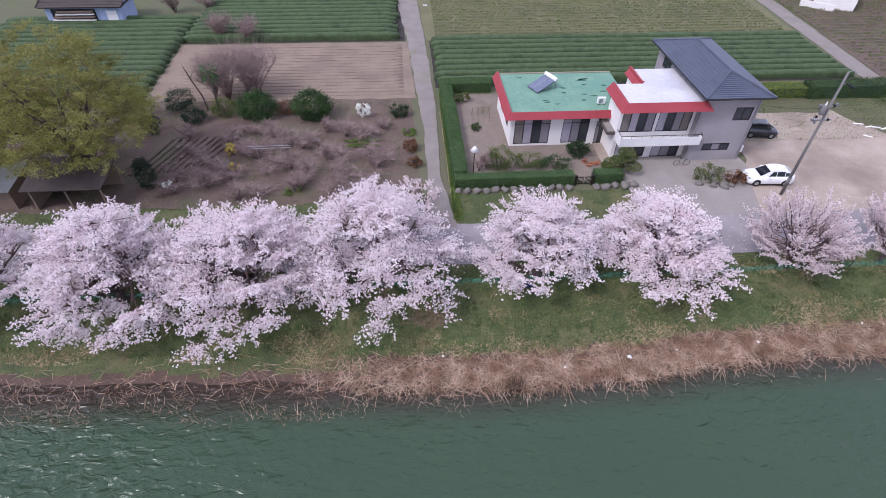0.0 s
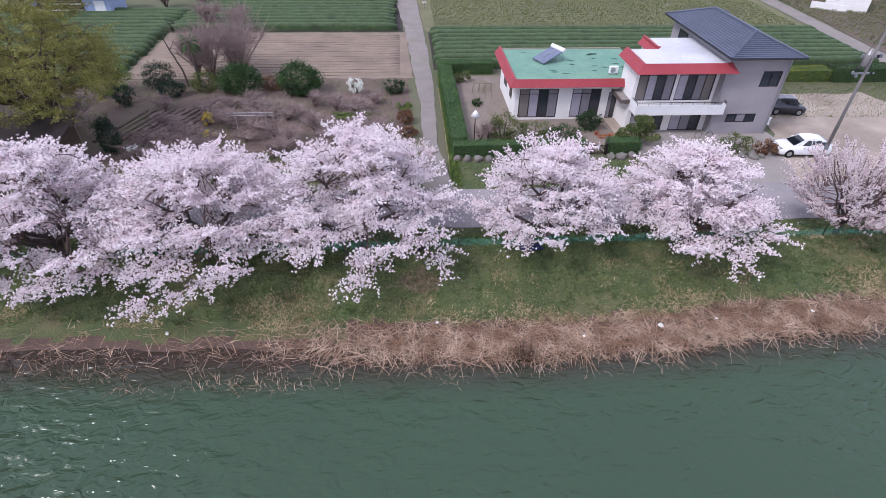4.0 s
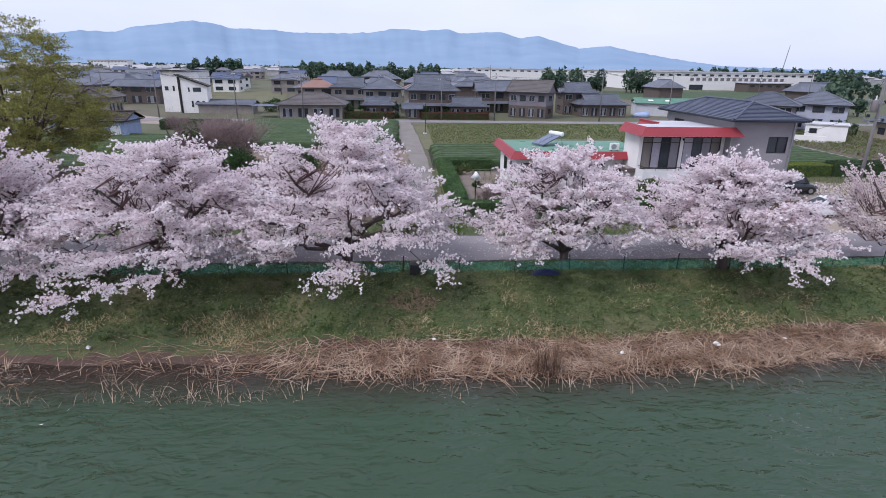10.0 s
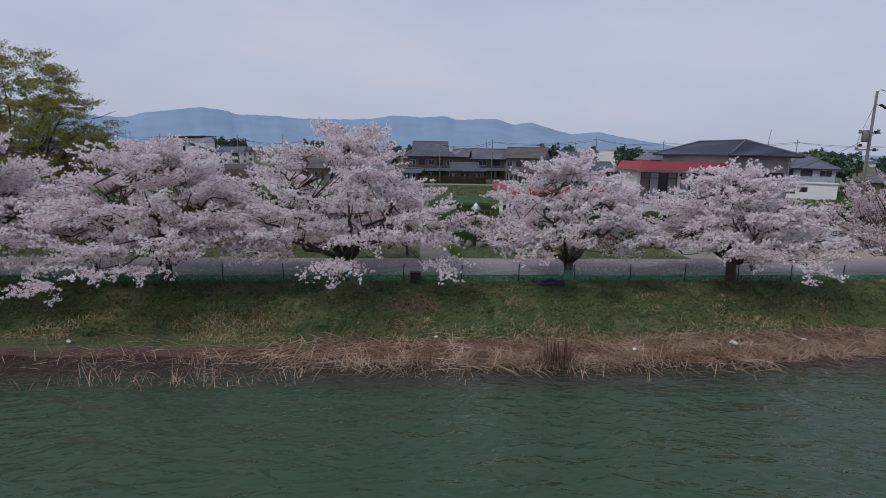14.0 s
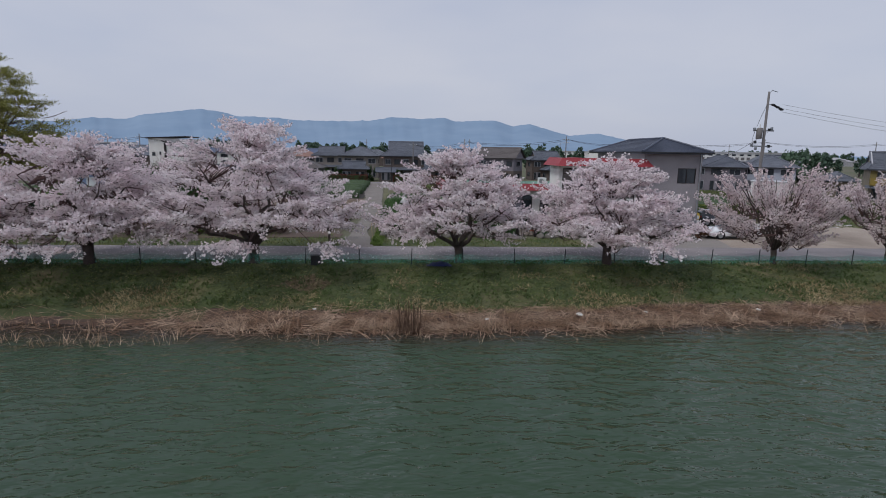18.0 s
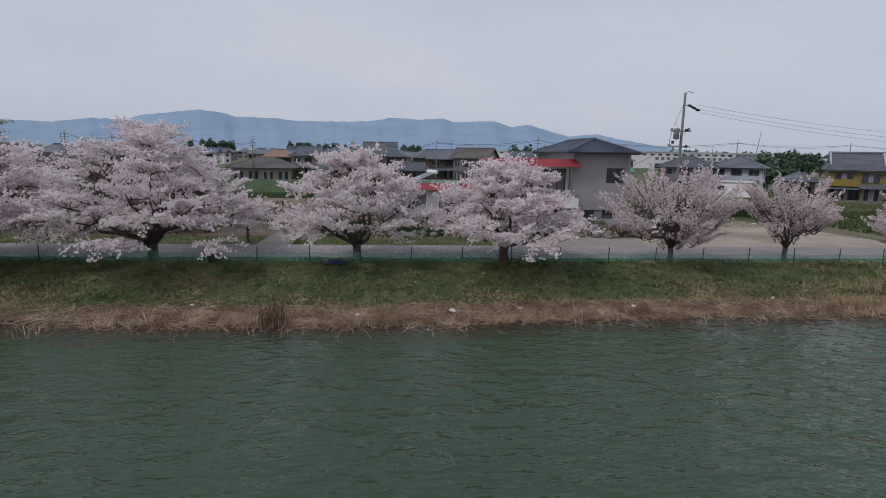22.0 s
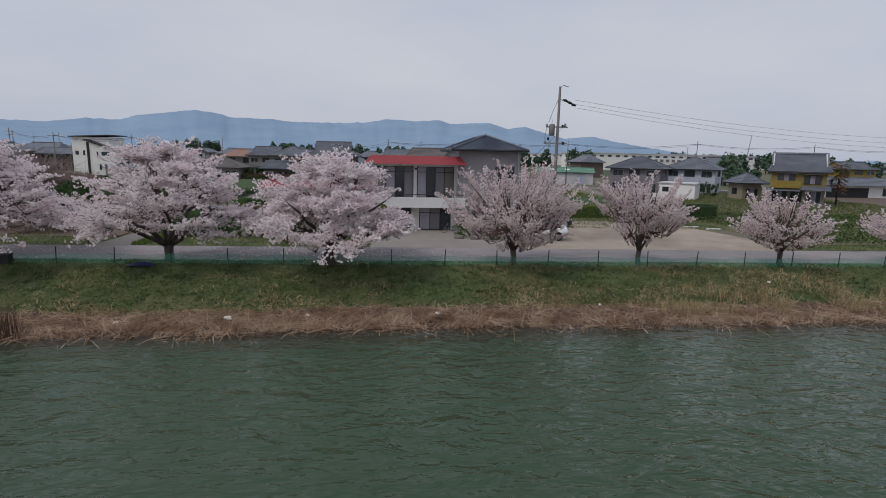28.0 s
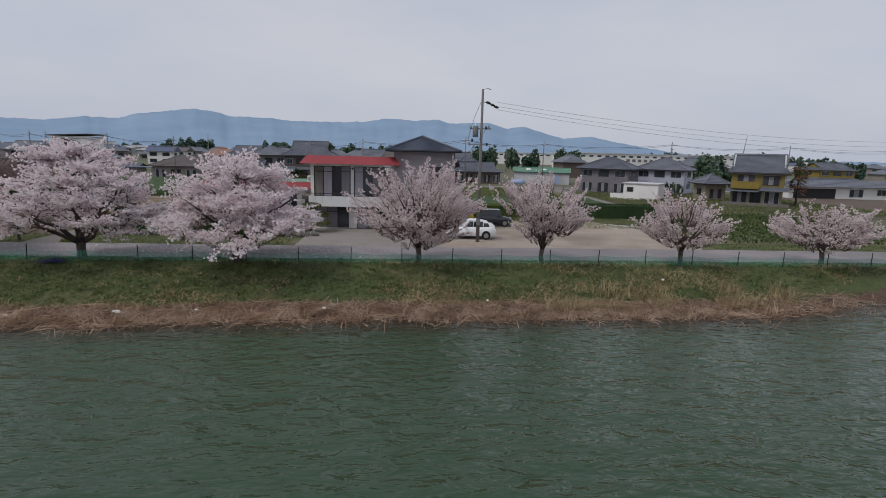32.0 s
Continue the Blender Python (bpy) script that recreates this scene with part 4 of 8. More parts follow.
    c = np.concatenate(cen)
    if far:
        c = c[r.uniform(size=len(c)) < 0.45]
    per, rad, size = (6, 0.048, 0.064) if young else (6, 0.052, 0.07)
    if far:
        rad, size = rad * 1.4, size * 1.6
    q = r.normal(size=(len(c), per, 3))
    q *= rad * r.uniform(0.6, 1.2, (len(c), per, 1)) * r.uniform(0.7, 1.3, (len(c), 1, 1)) / np.linalg.norm(q, axis=2)[:, :, None]
    part("crown", cards("crown", (c[:, None, :] + q).reshape(-1, 3), size, 0.15, seed, corners=3), M[petals], t, label, kind="stuff")


cherries = (
    # x, y, height, radius, petals, limbs, droop, low, label
    (-39.0, 27.6, 7.2, 5.0, "blossom", 6, 0.5, 1.9, "large"),
    (-30.0, 27.5, 7.0, 5.0, "blossom", 6, 0.6, 1.9, "large"),
    (-20.6, 27.2, 7.5, 6.1, "blossom", 8, 1.2, 1.8, "large spreading"),
    (-11.5, 27.4, 7.0, 6.1, "blossom", 8, 1.15, 1.6, "wide low"),
    (-2.4, 27.6, 7.9, 6.1, "blossom", 9, 0.75, 1.5, "tallest"),
    (9.6, 27.7, 6.9, 5.1, "blossom", 7, 0.1, 1.8, "broad"),
    (18.7, 27.4, 6.3, 5.7, "blossom", 9, 0.4, 1.5, "broad low"),
    (29.4, 27.5, 6.4, 4.3, "blossom_bud", 12, 0.0, 0.95, "medium fan-shaped"),
    (37.2, 27.6, 6.0, 3.3, "blossom_bud", 9, 0.0, 1.7, "young slender"),
    (46.3, 27.6, 4.9, 3.3, "blossom_bud", 10, 0.0, 1.1, "young rounded"),
    (56.2, 27.9, 4.2, 3.5, "blossom_bud", 8, 0.0, 1.0, "young spreading"),
    (66.5, 28.2, 4.4, 2.9, "blossom_bud", 8, 0.0, 1.1, "young"),
    (77.0, 28.6, 4.6, 3.0, "blossom_bud", 8, 0.0, 1.1, "young"),
)
for i, (x, y, H, R, pet, limbs, droop, low, size_word) in enumerate(cherries):
    t = thing("cherry_tree", x, y, height(x, y), size_word + " cherry tree in full pale pink blossom beside the lane", "tree", "cherry trees along the bank")
    young = pet != "blossom"
    cherry(t, H, R, 20 + i if i != 4 else 131, pet, "thinner pink blossom with buds" if young else "pale pink blossom", limbs, droop, low, 0.95 if young else 1.05,
           0.025 * R + 0.055 if young else 0.042 * R + 0.02, young, abs(x - 13) > 45, (0.0, 0.15) if young else (0.0, 0.0 if x < -5 else 0.4))

# fallen petals along the lane
b = np.array([(rng.normal(c, 4.0), rng.uniform(28.6, 34.4), 0.0) for c in (-20.6, -11.5, -2.4, 9.6, 15.0, 18.7, 22.0) for _ in range(500)])
b[:, 2] = [height(q[0], q[1]) + 0.012 if q[1] < 29.6 else -0.35 for q in b]
tagged(part("fallen_petals", cards("fallen_petals", b, 0.06, 0.97, 17, corners=3), M["blossom"], kind="stuff"), "fallen pink petals strewn over the lane and verge", "petals")
b = scatter(1100, -1.6, 3.4, 22.8, 26.0, lambda x, y: worn(x, y) > rng.uniform(0.1, 0.6))
b[:, 2] += 0.02
tagged(part("brown_grass", cards("brown_grass", b, 0.10, 0.8, 19, corners=3), M["dead_grass"], kind="stuff"), "small patch of dead brown grass on the bank", "dry grass")


# ---- fence along the lane ----
fence = thing("net_fence", 0, 27.35, -0.2, "low green net fence on thin dark posts along the bank", "fence")
post_mesh = Build().tube([(0, 0, -0.3), (0, 0, 1.0)], 0.028, 6).mesh("post")
for k in range(-14, 23):
    x = 0.6 + 3.09 * k
    o = part("post", post_mesh, M["black"], fence)
    o.matrix_basis = pose(x, 0, 0, random.uniform(-2, 2), random.uniform(-3, 3), 0)
    nb = Build()
    cols = 10
    for j in range(cols + 1):
        u = j / cols
        sag = 0.10 * math.sin(math.pi * u)
        for z in (-0.05, 0.3, 0.66):
            nb.v.append((x + 3.09 * u, 0.03 * noise.noise(Vector((x + u * 3, z * 3, 0))), z - sag * (z + 0.05) / 0.71))
    nb.f = [(j * 3 + q, j * 3 + 3 + q, j * 3 + 4 + q, j * 3 + 1 + q) for j in range(cols) for q in range(2)]
    part("net", nb, M["net"], fence, "sheer green plastic net")


# ---- windows and house pieces ----
def window(parent, x0, x1, z0, z1, y, leaves=2, frame="frame", curtain=True, depth=0.10, recess=0.0, panes=()):
    """A sliding window in a wall that faces -y: frame, panes, mullions."""
    fr = Build()
    w = 0.06
    ya, yb = y - 0.05, y + depth
    fr.box(x0, x1, ya, yb, z0, z0 + w).box(x0, x1, ya, yb, z1 - w, z1).box(x0, x0 + w, ya, yb, z0 + w, z1 - w).box(x1 - w, x1, ya, yb, z0 + w, z1 - w)
    win = part("window", fr, M[frame], parent)
    step = (x1 - x0 - 2 * w) / leaves
    for i in range(leaves):
        a = x0 + w + i * step
        part("pane", Build().box(a + 0.02, a + step - 0.02, y - 0.03 + recess, y - 0.012 + recess, z0 + w, z1 - w), M[panes[i]] if panes else (M["curtain"] if curtain and i in (1, leaves - 2) and leaves > 2 else M["glass"]), win)
        if i:
            part("mullion", Build().box(a - 0.03, a + 0.03, ya + 0.01, yb, z0 + w, z1 - w), M[frame], win)
    if panes:
        part("transom", Build().box(x0 + w, x1 - w, ya + 0.005, yb - 0.005, z1 - 0.5, z1 - 0.45), M[frame], win)
    return win


def side_window(parent, x, y0, y1, z0, z1, frame="frame", face=-1):
    w = 0.06
    xa, xb = x - 0.05, x + 0.06
    fr = Build().box(xa, xb, y0, y1, z0, z0 + w).box(xa, xb, y0, y1, z1 - w, z1).box(xa, xb, y0, y0 + w, z0 + w, z1 - w).box(xa, xb, y1 - w, y1, z0 + w, z1 - w)
    win = part("window", fr, M[frame], parent)
    part("pane", Build().box(x - 0.03, x + 0.03, y0 + w, y1 - w, z0 + w, z1 - w), M["glass"], win)
    part("mullion", Build().box(xa + 0.01, xb - 0.01, (y0 + y1) / 2 - 0.03, (y0 + y1) / 2 + 0.03, z0 + w, z1 - w), M[frame], win)
    return win


def slope_courses(b, a0, a1, c0, c1, rows, lift=0.05):
    """Stepped tile courses on a roof slope from the eave a0-a1 up to the ridge c0-c1."""
    a0, a1, c0, c1 = (Vector(p) for p in (a0, a1, c0, c1))
    n = (a1 - a0).cross(c0 - a0 if (c0 - a0).length > 0.01 else c1 - a0).normalized()
    if n.z < 0:
        n = -n
    for i in range(rows):
        u, v = i / rows, (i + 1) / rows
        p, q = a0.lerp(c0, u) + n * lift, a1.lerp(c1, u) + n * lift
        r, s = a1.lerp(c1, v) + n * 0.01, a0.lerp(c0, v) + n * 0.01
        p0, q0 = a0.lerp(c0, u), a1.lerp(c1, u)
        b.add([p, q, r, s, p0, q0], [(0, 1, 2, 3), (4, 5, 1, 0)])


def hip_roof(t, x0, x1, y0, y1, z, rise, mat, rows=12, along="x", inset=None, cap=0.10):
    """A hipped roof over that rectangle (eaves), with courses, hips, ridge, soffit and gutter."""
    w, d = x1 - x0, y1 - y0
    k = inset if inset is not None else min(w, d) / 2
    if along == "x":
        r0, r1 = (x0 + k, (y0 + y1) / 2, z + rise), (x1 - k, (y0 + y1) / 2, z + rise)
        faces = (((x0, y0, z), (x1, y0, z), r0, r1), ((x1, y1, z), (x0, y1, z), r1, r0), ((x0, y1, z), (x0, y0, z), r0, r0), ((x1, y0, z), (x1, y1, z), r1, r1))
    else:
        r0, r1 = ((x0 + x1) / 2, y0 + k, z + rise), ((x0 + x1) / 2, y1 - k, z + rise)
        faces = (((x0, y0, z), (x1, y0, z), r0, r0), ((x1, y1, z), (x0, y1, z), r1, r1), ((x0, y1, z), (x0, y0, z), r1, r0), ((x1, y0, z), (x1, y1, z), r0, r1))
    roof = part("roof", Build().add([(x0, y0, z), (x1, y0, z), (x1, y1, z), (x0, y1, z), r0, r1], [(0, 1, 2, 3)]).box(x0 + 0.06, x1 - 0.06, y0 + 0.06, y1 - 0.06, z - 0.16, z - 0.02), M[mat], t)
    for f in faces:
        cb = Build()
        slope_courses(cb, *f, rows)
        part("tile_slope", cb, M[mat], roof)
    for a, c in (((x0, y0, z), r0), ((x1, y0, z), r0 if along != "x" else r1), ((x1, y1, z), r1), ((x0, y1, z), r1 if along != "x" else r0), (r0, r1)):
        part("ridge_cap", Build().tube([Vector(a) + Vector((0, 0, 0.05)), Vector(c) + Vector((0, 0, 0.06))], cap, 6), M[mat], roof)
    gb = Build()
    gb.tube([(x0, y0 - 0.05, z - 0.06), (x1, y0 - 0.05, z - 0.06)], 0.06, 6).tube([(x0 - 0.05, y0, z - 0.06), (x0 - 0.05, y1, z - 0.06)], 0.06, 6).tube([(x1 + 0.05, y0, z - 0.06), (x1 + 0.05, y1, z - 0.06)], 0.06, 6)
    part("gutter", gb, M["black"], roof)
    return roof


def gable_roof(t, x0, x1, y0, y1, z, rise, mat, rows=10, hip=0.0, wall="white_wall", cap=0.10):
    """A gabled roof, ridge along x; hip: how far the gable ends stand in from the eaves (a hip-and-gable roof)."""
    ym = (y0 + y1) / 2
    r0, r1 = (x0 + hip, ym, z + rise), (x1 - hip, ym, z + rise)
    roof = part("roof", Build().box(x0 + 0.1, x1 - 0.1, y0 + 0.1, y1 - 0.1, z - 0.14, z - 0.02), M[mat], t)
    if hip:
        f = 0.42
        za, ya, yb = z + rise * f, y0 + (ym - y0) * f, y1 - (y1 - ym) * f
        xa, xb = x0 + hip, x1 - hip
        quads = (((x0, y0, z), (x1, y0, z), (xa, ya, za), (xb, ya, za)), ((x1, y1, z), (x0, y1, z), (xb, yb, za), (xa, yb, za)),
                 ((x0, y1, z), (x0, y0, z), (xa, yb, za), (xa, ya, za)), ((x1, y0, z), (x1, y1, z), (xb, ya, za), (xb, yb, za)),
                 ((xa - 0.3, ya, za), (xb + 0.3, ya, za), (xa - 0.3, ym, z + rise), (xb + 0.3, ym, z + rise)), ((xb + 0.3, yb, za), (xa - 0.3, yb, za), (xb + 0.3, ym, z + rise), (xa - 0.3, ym, z + rise)))
        for x in (xa, xb - 0.1):
            part("gable", Build().add([(x, ya, za - 0.05), (x, yb, za - 0.05), (x, ym, z + rise - 0.1), (x + 0.1, ya, za - 0.05), (x + 0.1, yb, za - 0.05), (x + 0.1, ym, z + rise - 0.1)], [(0, 1, 2), (3, 5, 4), (0, 2, 5, 3), (1, 4, 5, 2), (0, 3, 4, 1)]), M[wall], roof)
        caps = [((x0, y0, z), (xa, ya, za)), ((x1, y0, z), (xb, ya, za)), ((x0, y1, z), (xa, yb, za)), ((x1, y1, z), (xb, yb, za)), ((xa - 0.3, ya, za), (xa - 0.3, ym, z + rise)), ((xb + 0.3, ya, za), (xb + 0.3, ym, z + rise)), ((xa - 0.4, ym, z + rise), (xb + 0.4, ym, z + rise))]
    else:
        quads = (((x0, y0, z), (x1, y0, z), r0, r1), ((x1, y1, z), (x0, y1, z), r1, r0))
        for x in (x0 + 0.45, x1 - 0.55):
            part("gable", Build().add([(x, y0 + 0.5, z - 0.1), (x, y1 - 0.5, z - 0.1), (x, ym, z + rise - 0.15), (x + 0.1, y0 + 0.5, z - 0.1), (x + 0.1, y1 - 0.5, z - 0.1), (x + 0.1, ym, z + rise - 0.15)], [(0, 1, 2), (3, 5, 4), (0, 2, 5, 3), (1, 4, 5, 2), (0, 3, 4, 1)]), M[wall], roof)
        caps = [(r0, r1), ((x0, y0, z), r0), ((x1, y0, z), r1)]
    for q in quads:
        cb = Build()
        slope_courses(cb, *q, rows)
        part("tile_slope", cb, M[mat], roof)
    for i, (a, c) in enumerate(caps):
        part("ridge_cap", Build().tube([Vector(a) + Vector((0, 0, 0.06)), Vector(c) + Vector((0, 0, 0.08))], cap * (1.6 if a[2] == c[2] else 1), 6), M[mat], roof)
    return roof


# ---- the house with the red fascia ----
GZ = -0.42
house = thing("house", 0, 0, GZ, "two-storey house with red fascia, green flat roof and grey tiled wing", "house")
H0 = -GZ
# single-storey wing, x 10.7 to 20.3, y 46.6 to 54.6


def pierced(x0, x1, y0, y1, z0, z1, holes):
    """A wall slab that faces -y, with openings (x0, x1, z0, z1) cut through it."""
    xs = sorted({x0, x1, *(h[0] for h in holes), *(h[1] for h in holes)})
    zs = sorted({z0, z1, *(max(z0, h[2]) for h in holes), *(h[3] for h in holes)})
    inside = lambda i, j: any(h[0] <= (xs[i] + xs[i + 1]) / 2 <= h[1] and h[2] <= (zs[j] + zs[j + 1]) / 2 <= h[3] for h in holes)
    solid = {(i, j) for i in range(len(xs) - 1) for j in range(len(zs) - 1) if not inside(i, j)}
    b = Build()
    for i, j in solid:
        xa, xb, za, zb = xs[i], xs[i + 1], zs[j], zs[j + 1]
        b.add([(xa, y0, za), (xb, y0, za), (xb, y0, zb), (xa, y0, zb)], [(0, 1, 2, 3)])
        b.add([(xa, y1, za), (xb, y1, za), (xb, y1, zb), (xa, y1, zb)], [(3, 2, 1, 0)])
        for di, dj, q in ((-1, 0, ((xa, za), (xa, zb))), (1, 0, ((xb, zb), (xb, za))), (0, -1, ((xb, za), (xa, za))), (0, 1, ((xa, zb), (xb, zb)))):
            if (i + di, j + dj) not in solid:
                (p0, q0), (p1, q1) = q
                b.add([(p0, y0, q0), (p1, y0, q1), (p1, y1, q1), (p0, y1, q0)], [(0, 1, 2, 3)])
    return b


def shell(x0, x1, y0, y1, z1, holes, mat, label):
    """Four walls 0.2 m thick and a floor slab; the front wall has openings."""
    w = part("wall", pierced(x0, x1, y0, y0 + 0.2, -0.1, z1, holes), M[mat], house, label)
    part("wall", Build().box(x0, x1, y1 - 0.2, y1, -0.1, z1), M[mat], house, label)
    part("wall", Build().box(x0, x0 + 0.2, y0 + 0.2, y1 - 0.2, -0.1, z1), M[mat], house, label)
    part("wall", Build().box(x1 - 0.2, x1, y0 + 0.2, y1 - 0.2, -0.1, z1), M[mat], house, label)
    part("floor_slab", Build().box(x0 + 0.2, x1 - 0.2, y0 + 0.2, y1 - 0.2, -0.1, 0.05), M["wood_brown"], house)
    for h in holes:
        n = 4 if h[1] - h[0] > 3.2 else (3 if h[1] - h[0] > 2.1 else 2)
        rows = {4: ("shutter", "pale_pane", "glass", "curtain"), 3: ("pale_pane", "curtain", "glass"), 2: ("curtain", "glass")}[n]
        if h[3] > 5.3 and h[0] > 24:
            rows = rows[1:3] + ("curtain", "shutter")
        window(house, *h, y0 + 0.06, n, recess=0.03, panes=rows if h[3] - h[2] > 1.4 else ())
    return w


shell(10.6, 20.3, 46.6, 54.7, 3.0 + H0, ((11.0, 14.6, 0.25, 2.55 + H0), (15.9, 18.6, 0.25, 2.55 + H0), (19.35, 20.15, 0.1, 2.2 + H0)), "white_wall", "white rendered single-storey walls")


def fascia(name, foot, top, z0, z1, mat, parent):
    """A sloping fascia band: a path at its foot and one at its top edge."""
    n = len(foot)
    cx, cy = sum(p[0] for p in foot) / n, sum(p[1] for p in foot) / n
    back = [(p[0] + 0.2 * (1 if p[0] < cx else -1), p[1] + 0.1) for p in top]
    v = [(x, y, z0) for x, y in foot] + [(x, y, z1) for x, y in top] + [(x, y, z1 - 0.02) for x, y in back] + [(x, y, z0) for x, y in back]
    f = [q for i in range(n - 1) for j in [i + 1] for q in ((i, j, n + j, n + i), (n + i, n + j, 2 * n + j, 2 * n + i), (2 * n + i, 2 * n + j, 3 * n + j, 3 * n + i), (3 * n + i, 3 * n + j, j, i))]
    f += [(0, n, 2 * n, 3 * n), (n - 1, 4 * n - 1, 3 * n - 1, 2 * n - 1)]
    return part(name, Build().add(v, f), M[mat], parent)


fascia("fascia", [(9.85, 55.3), (9.85, 45.75), (20.35, 45.75)], [(10.3, 55.3), (10.3, 46.2), (20.35, 46.2)], 3.0 + H0, 3.62 + H0, "red_roof", house)
part("wall", Build().box(20.32, 22.93, 47.02, 54.7, -0.1, 3.0 + H0), M["white_wall"], house, "white rendered single-storey walls")
gr = part("flat_roof", Build().prism([(10.3, 46.2), (20.3, 46.2), (20.3, 47.02), (22.93, 47.02), (22.93, 55.0), (10.3, 55.0)], 3.05 + H0, 3.42 + H0), M["green_roof"], house, "weathered green flat roof with dark patches")
for i in range(76):
    a, q = random.uniform(0, 1), random.uniform(0, 1)
    x, y = (10.9 + 11 * a, 47.4 + 6.8 * q)
    if 12.6 < x < 16.4 and 49.8 < y < 53.6 or noise.noise(Vector((x * 0.45, y * 0.45, 3))) < 0.12 - 0.03 * (x - 16):
        continue
    sb = Build().prism([(x + random.uniform(0.1, 0.5) * math.cos(k * 0.9), y + random.uniform(0.06, 0.2) * math.sin(k * 0.9)) for k in range(7)], 3.40 + H0, 3.428 + H0)
    part("moss_stain", sb, M["roof_stain"], gr)
part("parapet", Build().box(10.3, 22.93, 55.0, 55.2, 3.3 + H0, 3.5 + H0), M["old_wall"], house)
side_window(house, 10.6, 48.2, 49.2, 1.0 + H0, 2.3 + H0)
side_window(house, 10.6, 51.0, 52.4, 1.0 + H0, 2.3 + H0)
part("porch_roof", Build().box(19.6, 22.1, 44.1, 46.6, 2.35 + H0, 2.5 + H0), M["beige_wall"], house)
part("porch_fascia", Build().box(19.5, 22.2, 44.0, 44.1, 2.2 + H0, 2.52 + H0).box(19.5, 19.6, 44.1, 46.6, 2.2 + H0, 2.52 + H0), M["wood_brown"], house)
part("porch_wall", Build().box(21.0, 21.15, 44.3, 46.6, 0, 2.3 + H0), M["beige_wall"], house)
part("porch_floor", Build().box(19.3, 21.0, 43.0, 46.6, -0.05, 0.1), M["yard"], house)
# two-storey middle part with the balcony, x 20.3 to 27.9, y 43.8 to 50
shell(20.32, 27.7, 43.9, 47.0, 5.5 + H0, ((20.62, 23.85, 2.5 + H0, 5.2 + H0), (24.15, 27.4, 2.5 + H0, 5.2 + H0), (20.7, 23.7, 0.1, 1.62 + H0), (24.4, 27.2, 0.05, 1.62 + H0)), "white_wall", "white rendered two-storey walls")
part("wall", Build().box(22.95, 27.7, 47.02, 50.2, -0.1, 5.5 + H0), M["white_wall"], house, "white rendered two-storey walls")
part("upper_floor", Build().box(20.54, 27.48, 44.12, 46.78, 2.2 + H0, 2.4 + H0), M["wood_brown"], house)
fascia("fascia", [(19.65, 47.1), (19.65, 42.25), (28.35, 42.25), (28.35, 42.98)], [(20.2, 47.1), (20.2, 42.8), (27.8, 42.8), (27.8, 42.98)], 5.42 + H0, 6.12 + H0, "red_roof", house)
part("flat_roof", Build().box(20.25, 27.75, 42.85, 47.0, 5.5 + H0, 5.95 + H0), M["flat_roof"], house, "pale grey flat roof")
part("flat_roof", Build().box(23.25, 27.75, 47.0, 50.2, 5.5 + H0, 5.95 + H0), M["flat_roof"], house, "pale grey flat roof")
fascia("fascia", [(22.6, 50.5), (22.6, 47.2), (23.0, 47.15)], [(23.2, 50.5), (23.2, 47.25), (23.4, 47.2)], 5.42 + H0, 6.12 + H0, "red_roof", house)
part("wall_lamp", Build().blob(24.05, 43.8, 5.0 + H0, 0.09, 0.09, 0.1), M["black"], house, smooth=True)
balcony = part("balcony", Build().box(20.35, 28.3, 42.5, 43.9, 1.72 + H0, 1.9 + H0), M["white_wall"], house, "white ribbed balcony with a dark handrail")
for i in range(40):
    x = 20.35 + i * 7.95 / 40
    part("balcony_panel", Build().box(x + 0.008, x + 7.95 / 40 - 0.008, 42.5, 42.56, 1.9 + H0, 2.62 + H0), M["white_metal"], balcony)
part("balcony_back", Build().box(20.35, 28.3, 42.57, 42.6, 1.9 + H0, 2.6 + H0), M["white_wall"], balcony)
part("balcony_end", Build().box(20.35, 20.42, 42.61, 43.88, 1.9 + H0, 2.62 + H0), M["white_metal"], balcony)
part("balcony_end", Build().box(28.23, 28.3, 42.61, 42.98, 1.9 + H0, 2.62 + H0), M["white_metal"], balcony)
part("handrail", Build().tube([(20.38, 43.8, 2.86 + H0), (20.38, 42.53, 2.86 + H0), (28.27, 42.53, 2.86 + H0), (28.27, 42.95, 2.86 + H0)], 0.03, 6), M["frame"], balcony)
for i in range(9):
    x = 20.4 + i * 0.982
    part("rail_post", Build().tube([(x, 42.53, 2.62 + H0), (x, 42.53, 2.86 + H0)], 0.02, 5), M["frame"], balcony)
# grey tiled wing, x 27.7 to 33.1, y 43 to 54.6
shell(27.72, 33.1, 43.0, 54.6, 6.7 + H0, ((30.9, 32.6, 4.0 + H0, 5.35 + H0), (29.0, 31.7, 0.75 + H0, 1.55 + H0)), "grey_wall", "grey-mauve rendered two-storey wing")
part("upper_floor", Build().box(27.94, 32.88, 43.22, 54.38, 2.6 + H0, 2.8 + H0), M["wood_brown"], house)
hip_roof(house, 27.05, 33.55, 42.05, 55.5, 6.75 + H0, 1.25, "slate", 14, "y", 3.0)
side_window(house, 27.72, 51.2, 53.0, 5.0 + H0, 6.0 + H0)
part("downpipe", Build().tube([(32.9, 42.9, 6.6 + H0), (32.9, 42.9, 0.0)], 0.05, 6), M["alu"], house)
part("downpipe", Build().tube([(27.6, 42.9, 5.4 + H0), (27.6, 42.9, 0.0)], 0.05, 6), M["alu"], house)
for z in (0.35, 0.75):
    part("meter_box", Build().box(33.12, 33.4, 43.1, 43.5, z + H0, z + 0.32 + H0, 0.02), M["white_metal"], house)

